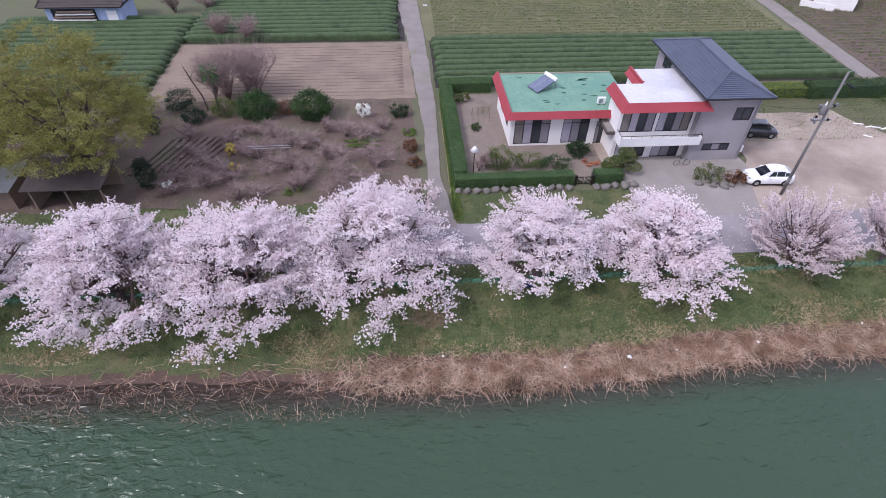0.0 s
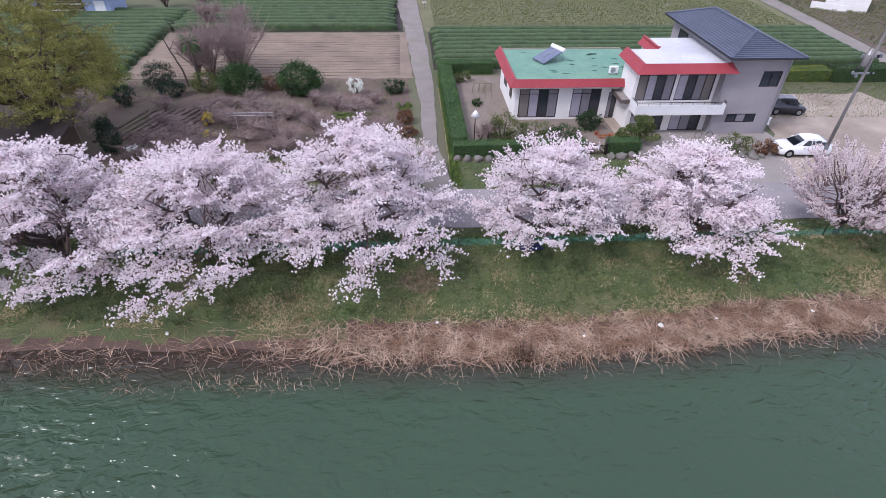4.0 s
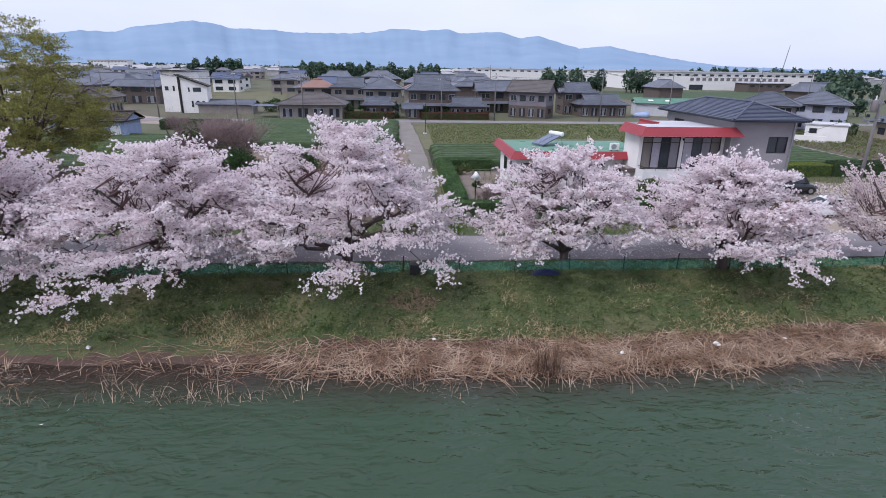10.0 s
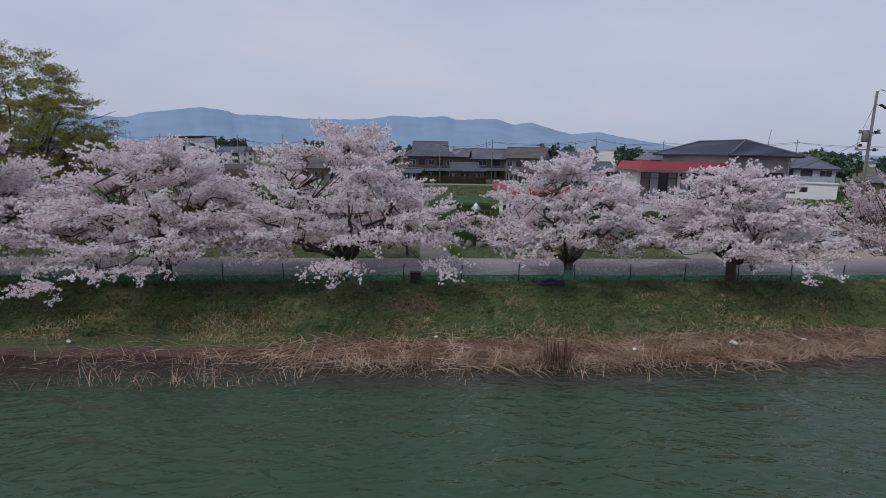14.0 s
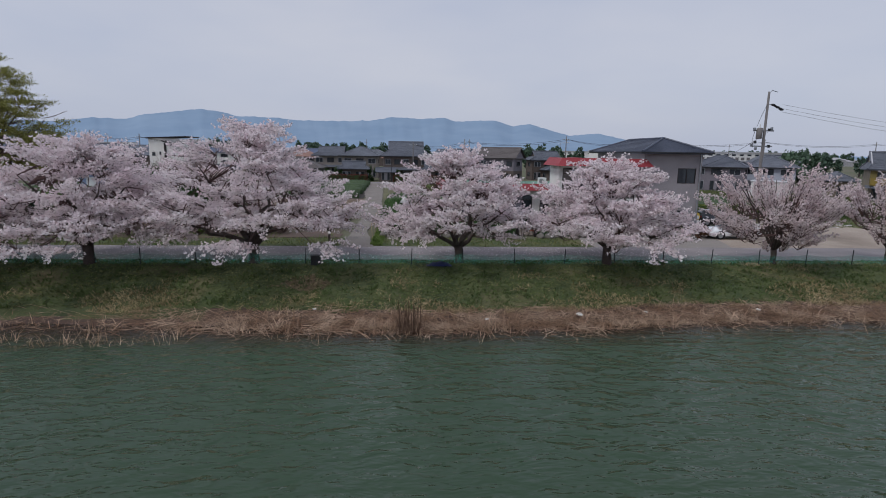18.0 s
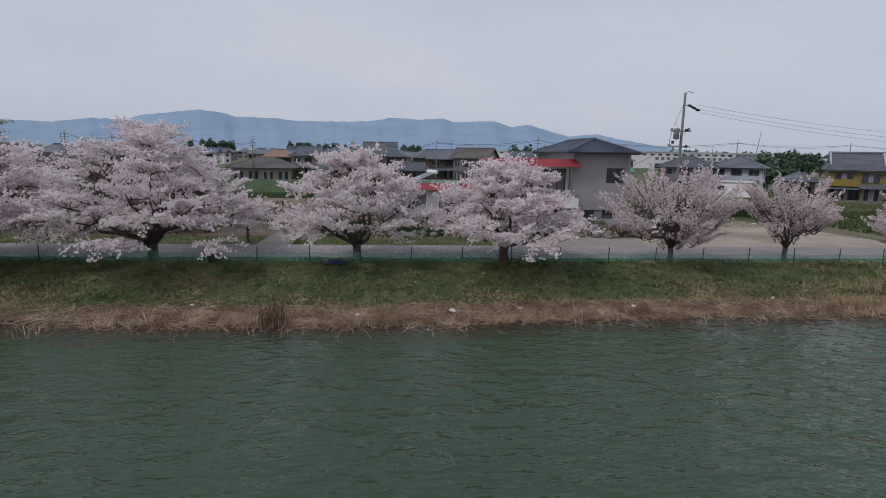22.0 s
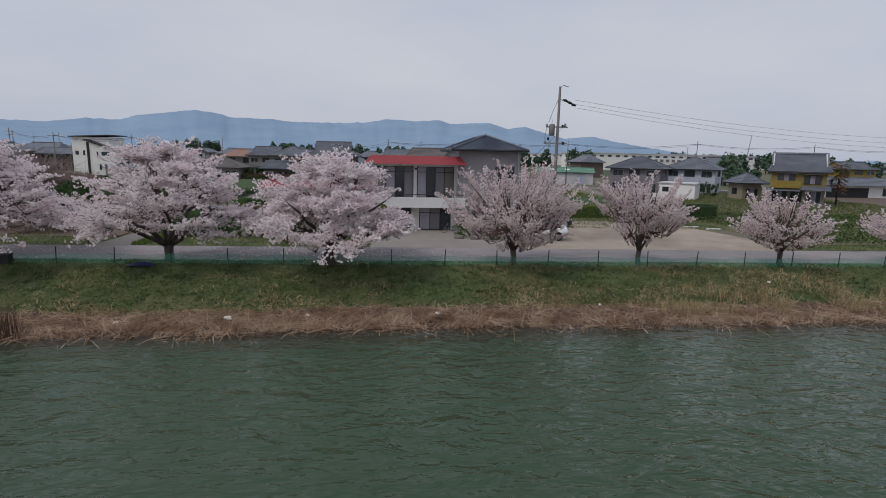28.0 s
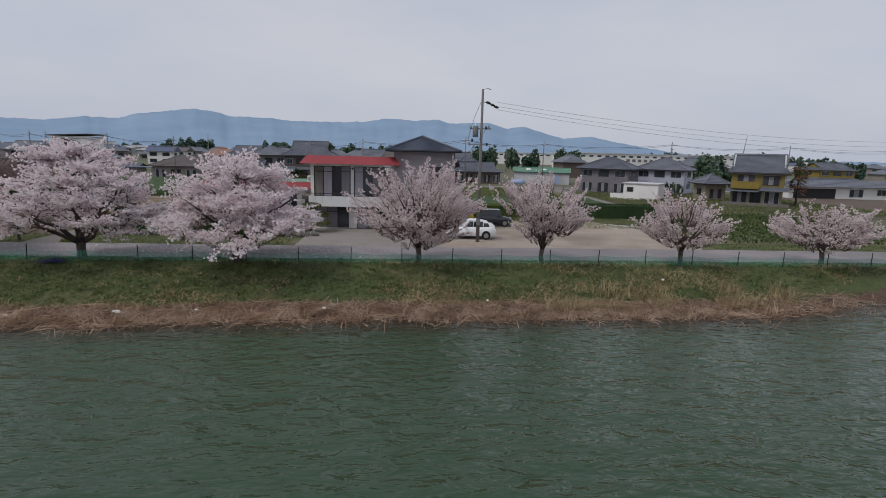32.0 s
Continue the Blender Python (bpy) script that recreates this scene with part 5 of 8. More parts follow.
solar = thing("solar_water_heater", 14.6, 51.6, 3.42, "solar water heater with white tank on the green roof", "solar heater", turn=-64)
part("panel", Build().add([(-0.86, -1.3, 0.12), (0.86, -1.3, 0.12), (0.86, 0.8, 0.85), (-0.86, 0.8, 0.85), (-0.86, -1.3, 0.2), (0.86, -1.3, 0.2), (0.86, 0.8, 0.95), (-0.86, 0.8, 0.95)], [(3, 2, 1, 0), (4, 5, 6, 7), (0, 1, 5, 4), (1, 2, 6, 5), (2, 3, 7, 6), (3, 0, 4, 7)]), M["solar"], solar)
part("panel_rib", Build().box(-0.03, 0.03, -1.3, -1.26, 0.18, 0.24).tube([(0, -1.28, 0.23), (0, 0.8, 0.97)], 0.03, 5), M["alu"], solar)
part("tank", Build().tube([(-0.93, 1.0, 1.05), (-0.88, 1.0, 1.05), (0.88, 1.0, 1.05), (0.93, 1.0, 1.05)], [0.16, 0.22, 0.22, 0.16], 14), M["white_metal"], solar, smooth=True)
for sx in (-0.75, 0.75):
    part("leg", Build().tube([(sx, 1.0, 0.85), (sx, 1.2, 0.0)], 0.03, 5), M["steel"], solar)
    part("leg", Build().tube([(sx, 0.6, 0.8), (sx, 0.4, 0.0)], 0.03, 5), M["steel"], solar)
    part("leg", Build().tube([(sx, -1.25, 0.14), (sx, -1.25, 0.0)], 0.03, 5), M["steel"], solar)
ac = thing("air_conditioner", 19.8, 47.9, 3.42, "white outdoor air-conditioner unit on the green roof", "air conditioner")
part("case", Build().box(-0.4, 0.4, -0.16, 0.16, 0.08, 0.72, 0.03), M["white_metal"], ac)
part("fan_grille", Build().tube([(-0.1, -0.175, 0.4), (-0.1, -0.16, 0.4)], 0.24, 16), M["alu"], ac)
for sx in (-0.3, 0.3):
    part("foot", Build().box(sx - 0.05, sx + 0.05, -0.16, 0.16, 0.0, 0.08), M["black"], ac)


# ---- tea rows, crops and hedges ----
def hump(b, x0, x1, y, w, h, z, seed, step=0.8, rise=None):
    """A long clipped bush row with a rounded, uneven back."""
    prof = [(-0.48, 0.0), (-0.5, 0.6), (-0.46, 0.88), (-0.25, 1.0), (0.0, 1.02), (0.25, 1.0), (0.46, 0.88), (0.5, 0.6), (0.48, 0.0)]
    n = max(2, int((x1 - x0) / step))
    k = len(b.v)
    for i in range(n + 1):
        x = x0 + (x1 - x0) * i / n
        for u, v in prof:
            q = noise.noise_vector(Vector((x * 0.9, y * 3 + u * 2, v * 2 + seed)))
            e = 0.75 if i in (0, n) else 1.0
            b.v.append((x + 0.05 * q.x, y + u * w * e + 0.06 * q.y, z + v * h * e + 0.07 * q.z * (v > 0)))
    m = len(prof)
    for i in range(n):
        for j in range(m - 1):
            b.f.append((k + i * m + j, k + (i + 1) * m + j, k + (i + 1) * m + j + 1, k + i * m + j + 1))
    b.f.append(tuple(k + j for j in range(m)))
    b.f.append(tuple(k + n * m + j for j in range(m))[::-1])


def tea_field(x0, x1, y0, y1, pitch, group, edge=None):
    y, i = y0, 0
    while y < y1:
        a = x0 + (edge(y) if edge else 0.0)
        b = Build()
        hump(b, a + random.uniform(-0.3, 0.3), x1 + random.uniform(-0.3, 0.3), y, pitch * 0.70, 0.95, -0.44, i, 0.7 if y < 75 else 1.4)
        o = part("tea_hedge", b, M["tea"], None, "", True)
        tagged(o, "long clipped dark green row of tea bushes", "tea bush", group)
        y += pitch
        i += 1


tea_field(4.2, 57.0, 60.9, 73.4, 1.56, "tea rows behind the house")
tea_field(-56.0, -29.6, 57.6, 84.0, 1.56, "tea rows beyond the garden")
tea_field(-29.4, -0.4, 75.2, 109.5, 1.56, "tea rows beside the track")
rng = np.random.default_rng(5)


def crop_rows(name, poly_x, y0, y1, row, gap, mat, label, size, per=5, high=0.25):
    pts = []
    y = y0
    while y < y1:
        x = poly_x[0]
        while x < poly_x[1]:
            if rng.uniform() < 0.9:
                pts += [(x + rng.normal() * 0.07, y + rng.normal() * 0.05, -0.36 + high * rng.uniform(0.2, 1)) for _ in range(per)]
            x += gap
        y += row
    tagged(part(name, cards(name, pts, size, 0.4, 8), M[mat], kind="stuff"), label, "crops")


crop_rows("crop_plants", (5, 57), 75, 109, 1.1, 0.3, "crop", "rows of small yellow-green crop plants", 0.17, 6)
crop_rows("crop_plants_beside_track", (62, 100), 61, 100, 1.1, 0.35, "crop", "rows of small yellow-green crop plants", 0.17, 6)
crop_rows("vegetable_plants", (56, 80), 38, 60, 0.7, 0.4, "vegetable", "dense low green vegetable plants", 0.19, 7, 0.32)


for i in range(17):
    b = Build()
    hump(b, -27.0 + 0.5 * random.random(), 0.1, 58.6 + i * 0.88, 0.55, 0.06, -0.395, i + 90, 1.2)
    tagged(part("furrow_ridge", b, M["soil"], smooth=True), "low earth ridge of the bare tilled field", "furrow ridge", "furrow ridges of the tilled field")


def hedge(name, x0, x1, y0, y1, h, leaf, label, group="", leaf_size=0.07, dense=170, turn=0.0):
    """A clipped hedge: a dark core with leaves all over its faces."""
    t = thing(name, (x0 + x1) / 2, (y0 + y1) / 2, -0.42, label, "hedge", group)
    w, d = (x1 - x0) / 2, (y1 - y0) / 2
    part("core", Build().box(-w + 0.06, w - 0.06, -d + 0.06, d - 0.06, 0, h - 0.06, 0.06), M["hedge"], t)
    r = np.random.default_rng(int(abs(x0 * 7 + y0 * 3)))
    faces = [(2 * w * 2 * d, 0), (2 * w * h, 1), (2 * w * h, 2), (2 * d * h, 3), (2 * d * h, 4)]
    pts = []
    for area, k in faces:
        n = min(int(area * dense), 9000)
        u, v = r.uniform(-1, 1, n), r.uniform(0, 1, n)
        j = r.normal(0, 0.025, n)
        if k == 0:
            pts.append(np.stack([u * w, (2 * v - 1) * d, h + j], 1))
        elif k < 3:
            pts.append(np.stack([u * w, (d if k == 1 else -d) + j, v * h], 1))
        else:
            pts.append(np.stack([(w if k == 3 else -w) + j, u * d, v * h], 1))
    part("foliage", cards("foliage", np.concatenate(pts), leaf_size, 0.0, 3), M[leaf], t, kind="stuff")
    return t


HG = "hedges round the house garden"
hedge("hedge", 4.35, 15.6, 39.5, 40.6, 1.15, "hedge_leaf", "clipped green hedge on stones along the lane", HG)
hedge("hedge", 17.5, 20.3, 39.6, 40.7, 1.15, "hedge_leaf", "short clipped green hedge beside the gate", HG)
hedge("hedge", 4.3, 5.7, 40.65, 58.3, 1.3, "hedge_leaf", "clipped green hedge along the farm track", HG, 0.08)
hedge("hedge", 4.4, 10.4, 58.4, 59.8, 1.3, "hedge_leaf", "clipped green hedge behind the garden", HG, 0.08)
hedge("hedge", 34.0, 47.5, 55.3, 57.0, 1.3, "hedge_lime", "clipped yellow-green hedge behind the yard", "", 0.1, 110)
hedge("hedge", 47.7, 59.0, 55.0, 56.8, 1.6, "hedge_dark", "clipped dark green hedge behind the yard", "", 0.1, 110)
hedge("hedge", -12.0, -1.8, 118.0, 119.2, 1.5, "hedge_red", "red-brown clipped hedge before distant house", "far red hedges", 0.2, 40)
hedge("hedge", 4.2, 19.0, 118.0, 119.2, 1.5, "hedge_red", "red-brown clipped hedge before distant house", "far red hedges", 0.2, 40)
hedge("hedge", -41.0, -30.0, 96.0, 98.5, 1.6, "hedge_dark", "dark green clipped hedge by the blue shed", "", 0.2, 40)

# strips of green weeds beside the hedge and the track
b = np.array([(rng.uniform(3.5, 4.3) + 0.012 * y0, y0, -0.42) for y0 in rng.uniform(35.0, 58, 5200)])
tagged(part("verge_weeds", blades("verge_weeds", b, rng.uniform(0.12, 0.35, len(b)), rng.uniform(0.1, 0.8, len(b)), 0.03, 7), M["leaf_bright"], kind="stuff"), "strip of fresh green weeds between hedge and track", "weeds")
b = np.array([(rng.uniform(-45, 20), rng.uniform(34.6, 38.6), -0.42) for _ in range(9000)])
b = b[(b[:, 0] < 1.6) | (b[:, 0] > 4.4)]
tagged(part("lane_verge", blades("lane_verge", b, rng.uniform(0.08, 0.25, len(b)), rng.uniform(0.2, 1.1, len(b)), 0.03, 9), M["blade"], kind="stuff"), "rough grass verge along the far side of the lane", "grass")
b = np.array([(rng.uniform(53.5, 90), rng.uniform(34.7, 38.2), -0.42) for _ in range(5000)])
tagged(part("roadside_grass", blades("roadside_grass", b, rng.uniform(0.08, 0.25, len(b)), rng.uniform(0.5, 1.3, len(b)), 0.03, 29), M["blade"], kind="stuff"), "rough grass between the lane and the vegetables", "grass")
b = np.array([(rng.uniform(34, 62), rng.uniform(46, 55.2), -0.42) for _ in range(12000)])
tagged(part("yard_grass", blades("yard_grass", b, rng.uniform(0.08, 0.22, len(b)), rng.uniform(0.2, 1.1, len(b)), 0.03, 10), M["blade"], kind="stuff"), "thin grass at the back of the yard", "grass")
b = np.array([(rng.uniform(-44, 1), rng.uniform(38.5, 57), -0.4) for _ in range(14000)])
b = b[[noise.noise(Vector((q[0] * 0.3, q[1] * 0.3, 6))) > 0.0 or q[1] > 54.5 for q in b]]
tagged(part("garden_weeds", blades("garden_weeds", b, rng.uniform(0.08, 0.3, len(b)), rng.uniform(0.2, 1.2, len(b)), 0.03, 12), M["blade"], kind="stuff"), "scattered weeds in the kitchen garden", "weeds")


# ---- shrubs and garden trees ----
def bush(name, x, y, rx, ry, h, leaf, label, seed, n=2200, size=0.11, category="bush", stems=5, z=-0.42, squash=1.0, group=""):
    t = thing(name, x, y, z, label, category, group)
    r = np.random.default_rng(seed)
    for i in range(stems):
        a = 2 * math.pi * i / stems + r.uniform(-0.4, 0.4)
        part("stem", Build().tube([(0.06 * math.cos(a), 0.06 * math.sin(a), -0.1), (rx * 0.3 * math.cos(a), ry * 0.3 * math.sin(a), h * 0.35), (rx * 0.6 * math.cos(a), ry * 0.6 * math.sin(a), h * 0.72)], [0.05, 0.035, 0.015], 5), M["bark"], t)
    k = max(10, n // 42)
    c = r.normal(size=(k, 3))
    c /= np.linalg.norm(c, axis=1)[:, None]
    c *= r.uniform(0.55, 1.0, (k, 1)) ** 0.5
    c[:, 2] = c[:, 2] * 0.5 * squash + 0.5
    c = c * np.array((rx, ry, h)) * 0.92
    pts = c[r.integers(0, k, n)] + r.normal(size=(n, 3)) * np.array((rx, ry, h * 0.5)) * 0.13
    pts[:, 2] = np.maximum(pts[:, 2], 0.05)
    part("foliage", cards("foliage", pts, size, 0.1, seed), M[leaf], t, kind="stuff")
    return t


def bare_shrub(x, y, h, r0, label, seed, stems=9, mat="bare_twig", name="bare_shrub", group="", z=-0.42):
    """A leafless shrub of forking rods."""
    t = thing(name, x, y, z, label, "shrub", group)
    r = np.random.default_rng(seed)
    tw = Build()
    for i in range(stems):
        a, tilt = r.uniform(0, 2 * math.pi), r.uniform(0.1, 1.0)
        e = np.array((r0 * tilt * math.cos(a), r0 * tilt * math.sin(a), h * r.uniform(0.6, 0.95)))
        m = e * 0.45 + np.array((0, 0, h * 0.08)) + 0.05 * r.normal(size=3)
        part("rod", Build().tube([(0, 0, -0.1), m, e], [0.04, 0.025, 0.01], 5), M["twig"], t)
        for _ in range(44):
            u = r.uniform(0.25, 1)
            p0 = m + (e - m) * u if u > 0.45 else m * u / 0.45
            p1 = p0 + np.array((r.normal() * 0.3 * r0, r.normal() * 0.3 * r0, abs(r.normal()) * 0.22 * h))
            tw.tube([p0, (p0 + p1) / 2 + 0.04 * r.normal(size=3), p1], [0.015, 0.012, 0.006], 3, False)
    part("fine_branching", tw, M[mat], t, kind="stuff")
    return t


def palm(x, y, h, label, seed, dead=False, fronds=26, span=1.1):
    t = thing("palm_tree", x, y, -0.42, label, "palm")
    r = np.random.default_rng(seed)
    part("trunk", Build().tube([(0, 0, -0.1), (0.05, 0, h * 0.4), (0.02, 0.05, h * 0.92)], [0.16, 0.14, 0.13], 8), M["bark"], t, smooth=True)
    for i in range(fronds):
        a, up = r.uniform(0, 2 * math.pi), r.uniform(-0.9, 1.0)
        z0 = h * (0.92 if not dead else r.uniform(0.35, 0.95))
        b = Build()
        o = np.array((math.cos(a), math.sin(a), 0))
        s = np.array((-math.sin(a), math.cos(a), 0))
        mid = o * span * 0.5 + np.array((0, 0, z0 + up * 0.5))
        for j in range(9):
            q = (j - 4) / 4
            e = mid + o * span * 0.55 * math.cos(q * 1.2) + s * span * 0.6 * math.sin(q * 1.2) + np.array((0, 0, (up - 0.6) * 0.45 - abs(q) * 0.15))
            w = s * 0.05 * span * math.cos(q) + o * 0.05 * span * math.sin(q)
            b.add([mid - w, mid + w, e], [(0, 1, 2)])
        b.tube([(0, 0, z0 - 0.05), mid], [0.018, 0.012], 4, False)
        part("frond", b, M["leaf_brown" if dead and i % 3 else "leaf"], t)
    return t


G1 = "evergreen bushes along the tilled field"
bush("evergreen_bush", -15.8, 53.6, 2.2, 1.8, 3.1, "leaf", "round dark evergreen bush at the field's edge", 31, 6000, 0.13, group=G1)
bush("evergreen_bush", -9.9, 53.4, 2.2, 1.8, 3.4, "leaf", "full round dark evergreen bush at the field's edge", 32, 7000, 0.13, group=G1)
bush("loose_shrub", -19.4, 54.4, 1.6, 1.2, 2.2, "leaf_pine", "loose olive shrub beside the palm", 131, 2400, 0.10)
bush("loose_shrub", -13.0, 54.6, 1.4, 1.0, 1.7, "leaf_brown", "loose brownish shrub between the evergreens", 132, 1600, 0.10)
bush("loose_shrub", -22.4, 53.0, 1.3, 1.1, 1.8, "leaf_dark", "low dark shrub beside the garden", 133, 2000, 0.11)
bush("flowering_bush", -4.4, 53.4, 0.85, 0.8, 1.7, "blossom_white", "small bush covered with white blossom", 33, 1300)
bush("clipped_bush", -0.5, 53.4, 1.1, 1.0, 1.6, "hedge_dark", "rounded dark green bush beside the track", 34, 1700)
bush("low_bush", 0.4, 49.6, 0.8, 0.8, 0.6, "leaf_bright", "low fresh green bush beside the track", 35, 700)
bush("brown_bush", 0.6, 46.4, 0.8, 0.8, 1.3, "leaf_brown", "rounded brown bush beside the track", 36, 1400)
bush("brown_bush", 0.9, 43.6, 0.7, 0.7, 1.0, "leaf_brown", "small rounded brown bush beside the track", 37, 900)
bush("dark_conifer", -24.6, 56.0, 1.7, 1.5, 2.6, "leaf_dark", "spreading dark conifer at the edge of the tea rows", 38, 2600)
bush("dark_conifer", -23.4, 41.4, 0.9, 0.9, 3.2, "leaf_dark", "upright dark conifer bush beside the shed", 39, 2400)
bush("dark_conifer", -26.0, 51.0, 1.0, 1.0, 2.2, "leaf_dark", "small dark conifer in the kitchen garden", 40, 1500)
bush("fresh_green_tree", -28.2, 53.4, 2.2, 2.0, 4.2, "leaf_bright", "loose fresh green bushy tree in spring leaf", 41, 2600, 0.13, "tree")
bush("flowering_bush", -17.2, 46.6, 0.6, 0.6, 1.2, "flower_yellow", "small yellow flowering bush", 42, 600)
bush("flowering_bush", -16.4, 43.9, 0.6, 0.5, 0.7, "flower_yellow", "low patch of yellow flowers", 43, 400)
bush("flowering_bush", -21.6, 41.0, 0.9, 0.6, 0.9, "blossom_white", "small patch of white flowers by the shed", 44, 350)
bush("vegetable_row", -4.4, 48.2, 2.0, 0.3, 0.4, "leaf_bright", "row of green vegetables in the garden", 45, 600, 0.12, "vegetables", 0, group="vegetable rows")
bush("vegetable_row", -4.4, 47.3, 2.0, 0.3, 0.4, "leaf_bright", "row of green vegetables in the garden", 46, 600, 0.12, "vegetables", 0, group="vegetable rows")
bush("low_bush", -10.4, 40.0, 0.9, 0.8, 0.5, "leaf_bright", "low green mound under a pruned tree", 47, 500)
for i in range(9):
    b = Build()
    hump(b, 0.0, 6.6, 0.0, 0.46, 0.24, 0.0, i + 50, 0.5)
    o = part("soil_ridge", b, M["garden_soil"])
    o.matrix_basis = pose(-25.8 + i * 0.72, 43.2 + 0.12 * i, -0.41, 0, 0, 72 - i)
    tagged(o, "raised ridge of tilled garden soil", "soil ridge", "soil ridges in the kitchen garden")
for i, (x, y, h, w) in enumerate(((-14.5, 45.5, 1.9, 2.0), (-11.0, 43.8, 1.8, 1.9), (-7.5, 45.0, 1.5, 1.6), (-18.0, 42.4, 1.7, 1.8), (-6.0, 41.5, 1.4, 1.6), (-10.2, 40.2, 1.6, 1.2), (-13.6, 49.8, 1.6, 1.7), (-3.0, 43.6, 1.2, 1.2), (-29.0, 46.2, 2.6, 2.4), (-32.5, 50.5, 2.8, 2.4), (-2.2, 50.6, 1.0, 1.0), (-8.2, 50.2, 1.3, 1.2))):
    bare_shrub(x, y, h, w, "leafless purple-grey fruit shrub in the garden", 60 + i, group="bare fruit shrubs in the garden")
for i in range(28):
    bare_shrub(-21.5 + (i % 7) * 3.0 + random.uniform(-1, 1), 39.8 + (i // 7) * 3.2 + random.uniform(-1.2, 1.2), random.uniform(0.8, 1.5), random.uniform(1.2, 1.9), "low twiggy leafless shrub in the garden", 160 + i, 7, group="low bare shrubs in the garden")
for i, (x, y, h, w) in enumerate(((-19.8, 58.0, 5.0, 3.0), (-16.8, 58.4, 5.2, 3.2), (-18.2, 60.0, 4.8, 3.0), (-21.6, 59.0, 4.6, 2.8), (-25.0, 76.0, 3.2, 2.0), (-21.0, 75.2, 3.0, 2.0), (-34.0, 86.5, 3.0, 2.0), (-29.0, 87.5, 2.6, 2.0))):
    bare_shrub(x, y, h, w, "tall leafless twiggy shrub at the field's edge", 80 + i, 20, name="tall_bare_shrub", group="tall bare shrubs")
palm(-20.4, 55.4, 5.0, "small fan palm at the edge of the garden", 90)
palm(92.4, 77.0, 7.0, "tall shaggy palm with brown hanging fronds", 91, True, 90, 1.5)
t = thing("dead_trunk", -22.2, 55.8, -0.42, "thin leaning bare trunk of a tree", "tree trunk")
part("trunk", Build().tube([(0.6, -0.3, -0.1), (0.3, 0, 1.6), (-0.5, 0.2, 3.6), (-0.9, 0.3, 4.9)], [0.11, 0.09, 0.07, 0.04], 7), M["bark"], t)
part("stub", Build().tube([(-0.5, 0.2, 3.6), (0.0, 0.5, 4.4)], [0.05, 0.02], 5), M["bark"], t)

# the large young-leaved tree behind the shed
t = thing("broadleaf_tree", -28.4, 42.6, -0.42, "large spreading tree in thin olive-green young leaf", "tree")
tree_parts(t, 14.6, 5.8, 7, "leaf_olive", "thin olive-green young leaves", "bark", "twig", fork=1.6, trunk_r=0.3, limbs=12, lean=(0.6, -0.4), sprays=640, per=5, size=0.085, low=4.8, top=0.5, flat=0.0, fingers=5, reach=1.3, fluff=0.11, hollow=1.1, limb_up=1.0)
t = thing("broadleaf_tree", -37.5, 45.0, -0.42, "spreading tree in thin olive-green young leaf", "tree")
tree_parts(t, 9.6, 5.2, 8, "leaf_olive", "thin olive-green young leaves", "bark", "twig", fork=1.4, trunk_r=0.25, limbs=9, sprays=200, per=4, size=0.13, low=3.0, top=0.5, flat=0.0, fingers=5, reach=1.3, fluff=0.11, hollow=1.1, limb_up=1.0)
# small cherry across the lane
t = thing("small_cherry_tree", 0.9, 35.6, -0.42, "small thin cherry tree in blossom across the lane", "tree")
tree_parts(t, 3.6, 2.0, 9, "blossom_bud", "thin pale blossom", "bark", "twig", fork=1.0, trunk_r=0.08, limbs=5, sprays=50, per=6, size=0.09, low=1.6, top=0.4, fingers=4, reach=0.7)

# ---- house garden ----
bush("garden_shrub", 9.0, 42.6, 1.3, 1.0, 2.8, "leaf_pine", "upright dark garden shrub inside the hedge", 101, 2600, 0.09)
bush("garden_shrub", 11.8, 42.7, 1.7, 1.0, 1.8, "leaf_pine", "loose green garden shrub inside the hedge", 102, 2200, 0.09)
bush("garden_shrub", 14.4, 42.4, 1.7, 1.0, 1.5, "leaf", "low loose green garden shrub", 103, 2000, 0.09)
bush("clipped_bush", 17.2, 44.4, 1.15, 1.05, 1.8, "hedge_dark", "dense rounded evergreen shrub before the windows", 104, 2300)
bush("garden_shrub", 6.7, 56.4, 0.9, 0.8, 1.3, "leaf_pine", "rounded green shrub at the back of the garden", 105, 1000)
bush("garden_shrub", 7.6, 50.2, 0.5, 0.9, 0.6, "leaf", "low green plants in the side garden", 106, 600)
bush("flower_bed", 17.9, 42.9, 1.2, 0.6, 0.5, "flower_red", "bed of red and orange flowers", 107, 420, 0.09, "flowers", 0)
bush("yard_shrub", 28.6, 39.8, 1.6, 1.1, 1.6, "leaf_pine", "rough shrub among boulders at the yard corner", 108, 1300)
bush("yard_shrub", 31.0, 39.2, 1.0, 0.9, 1.3, "leaf_brown", "rough brownish shrub among boulders at the yard corner", 109, 1300)
for i in range(3):
    bare_shrub(7.0 + i * 0.8, 42.4 + 0.6 * i, 1.4, 0.9, "leafless small shrub inside the hedge", 112 + i, 6, group="bare shrubs in the house garden")
pine = thing("garden_pine", 20.6, 41.3, -0.42, "trained garden pine with flat green cloud pads", "tree")
part("trunk", Build().tube([(0, 0, -0.1), (0.25, 0.1, 0.7), (-0.15, 0, 1.4), (0.1, 0.1, 2.1)], [0.13, 0.11, 0.08, 0.05], 7), M["bark"], pine)
r = np.random.default_rng(14)
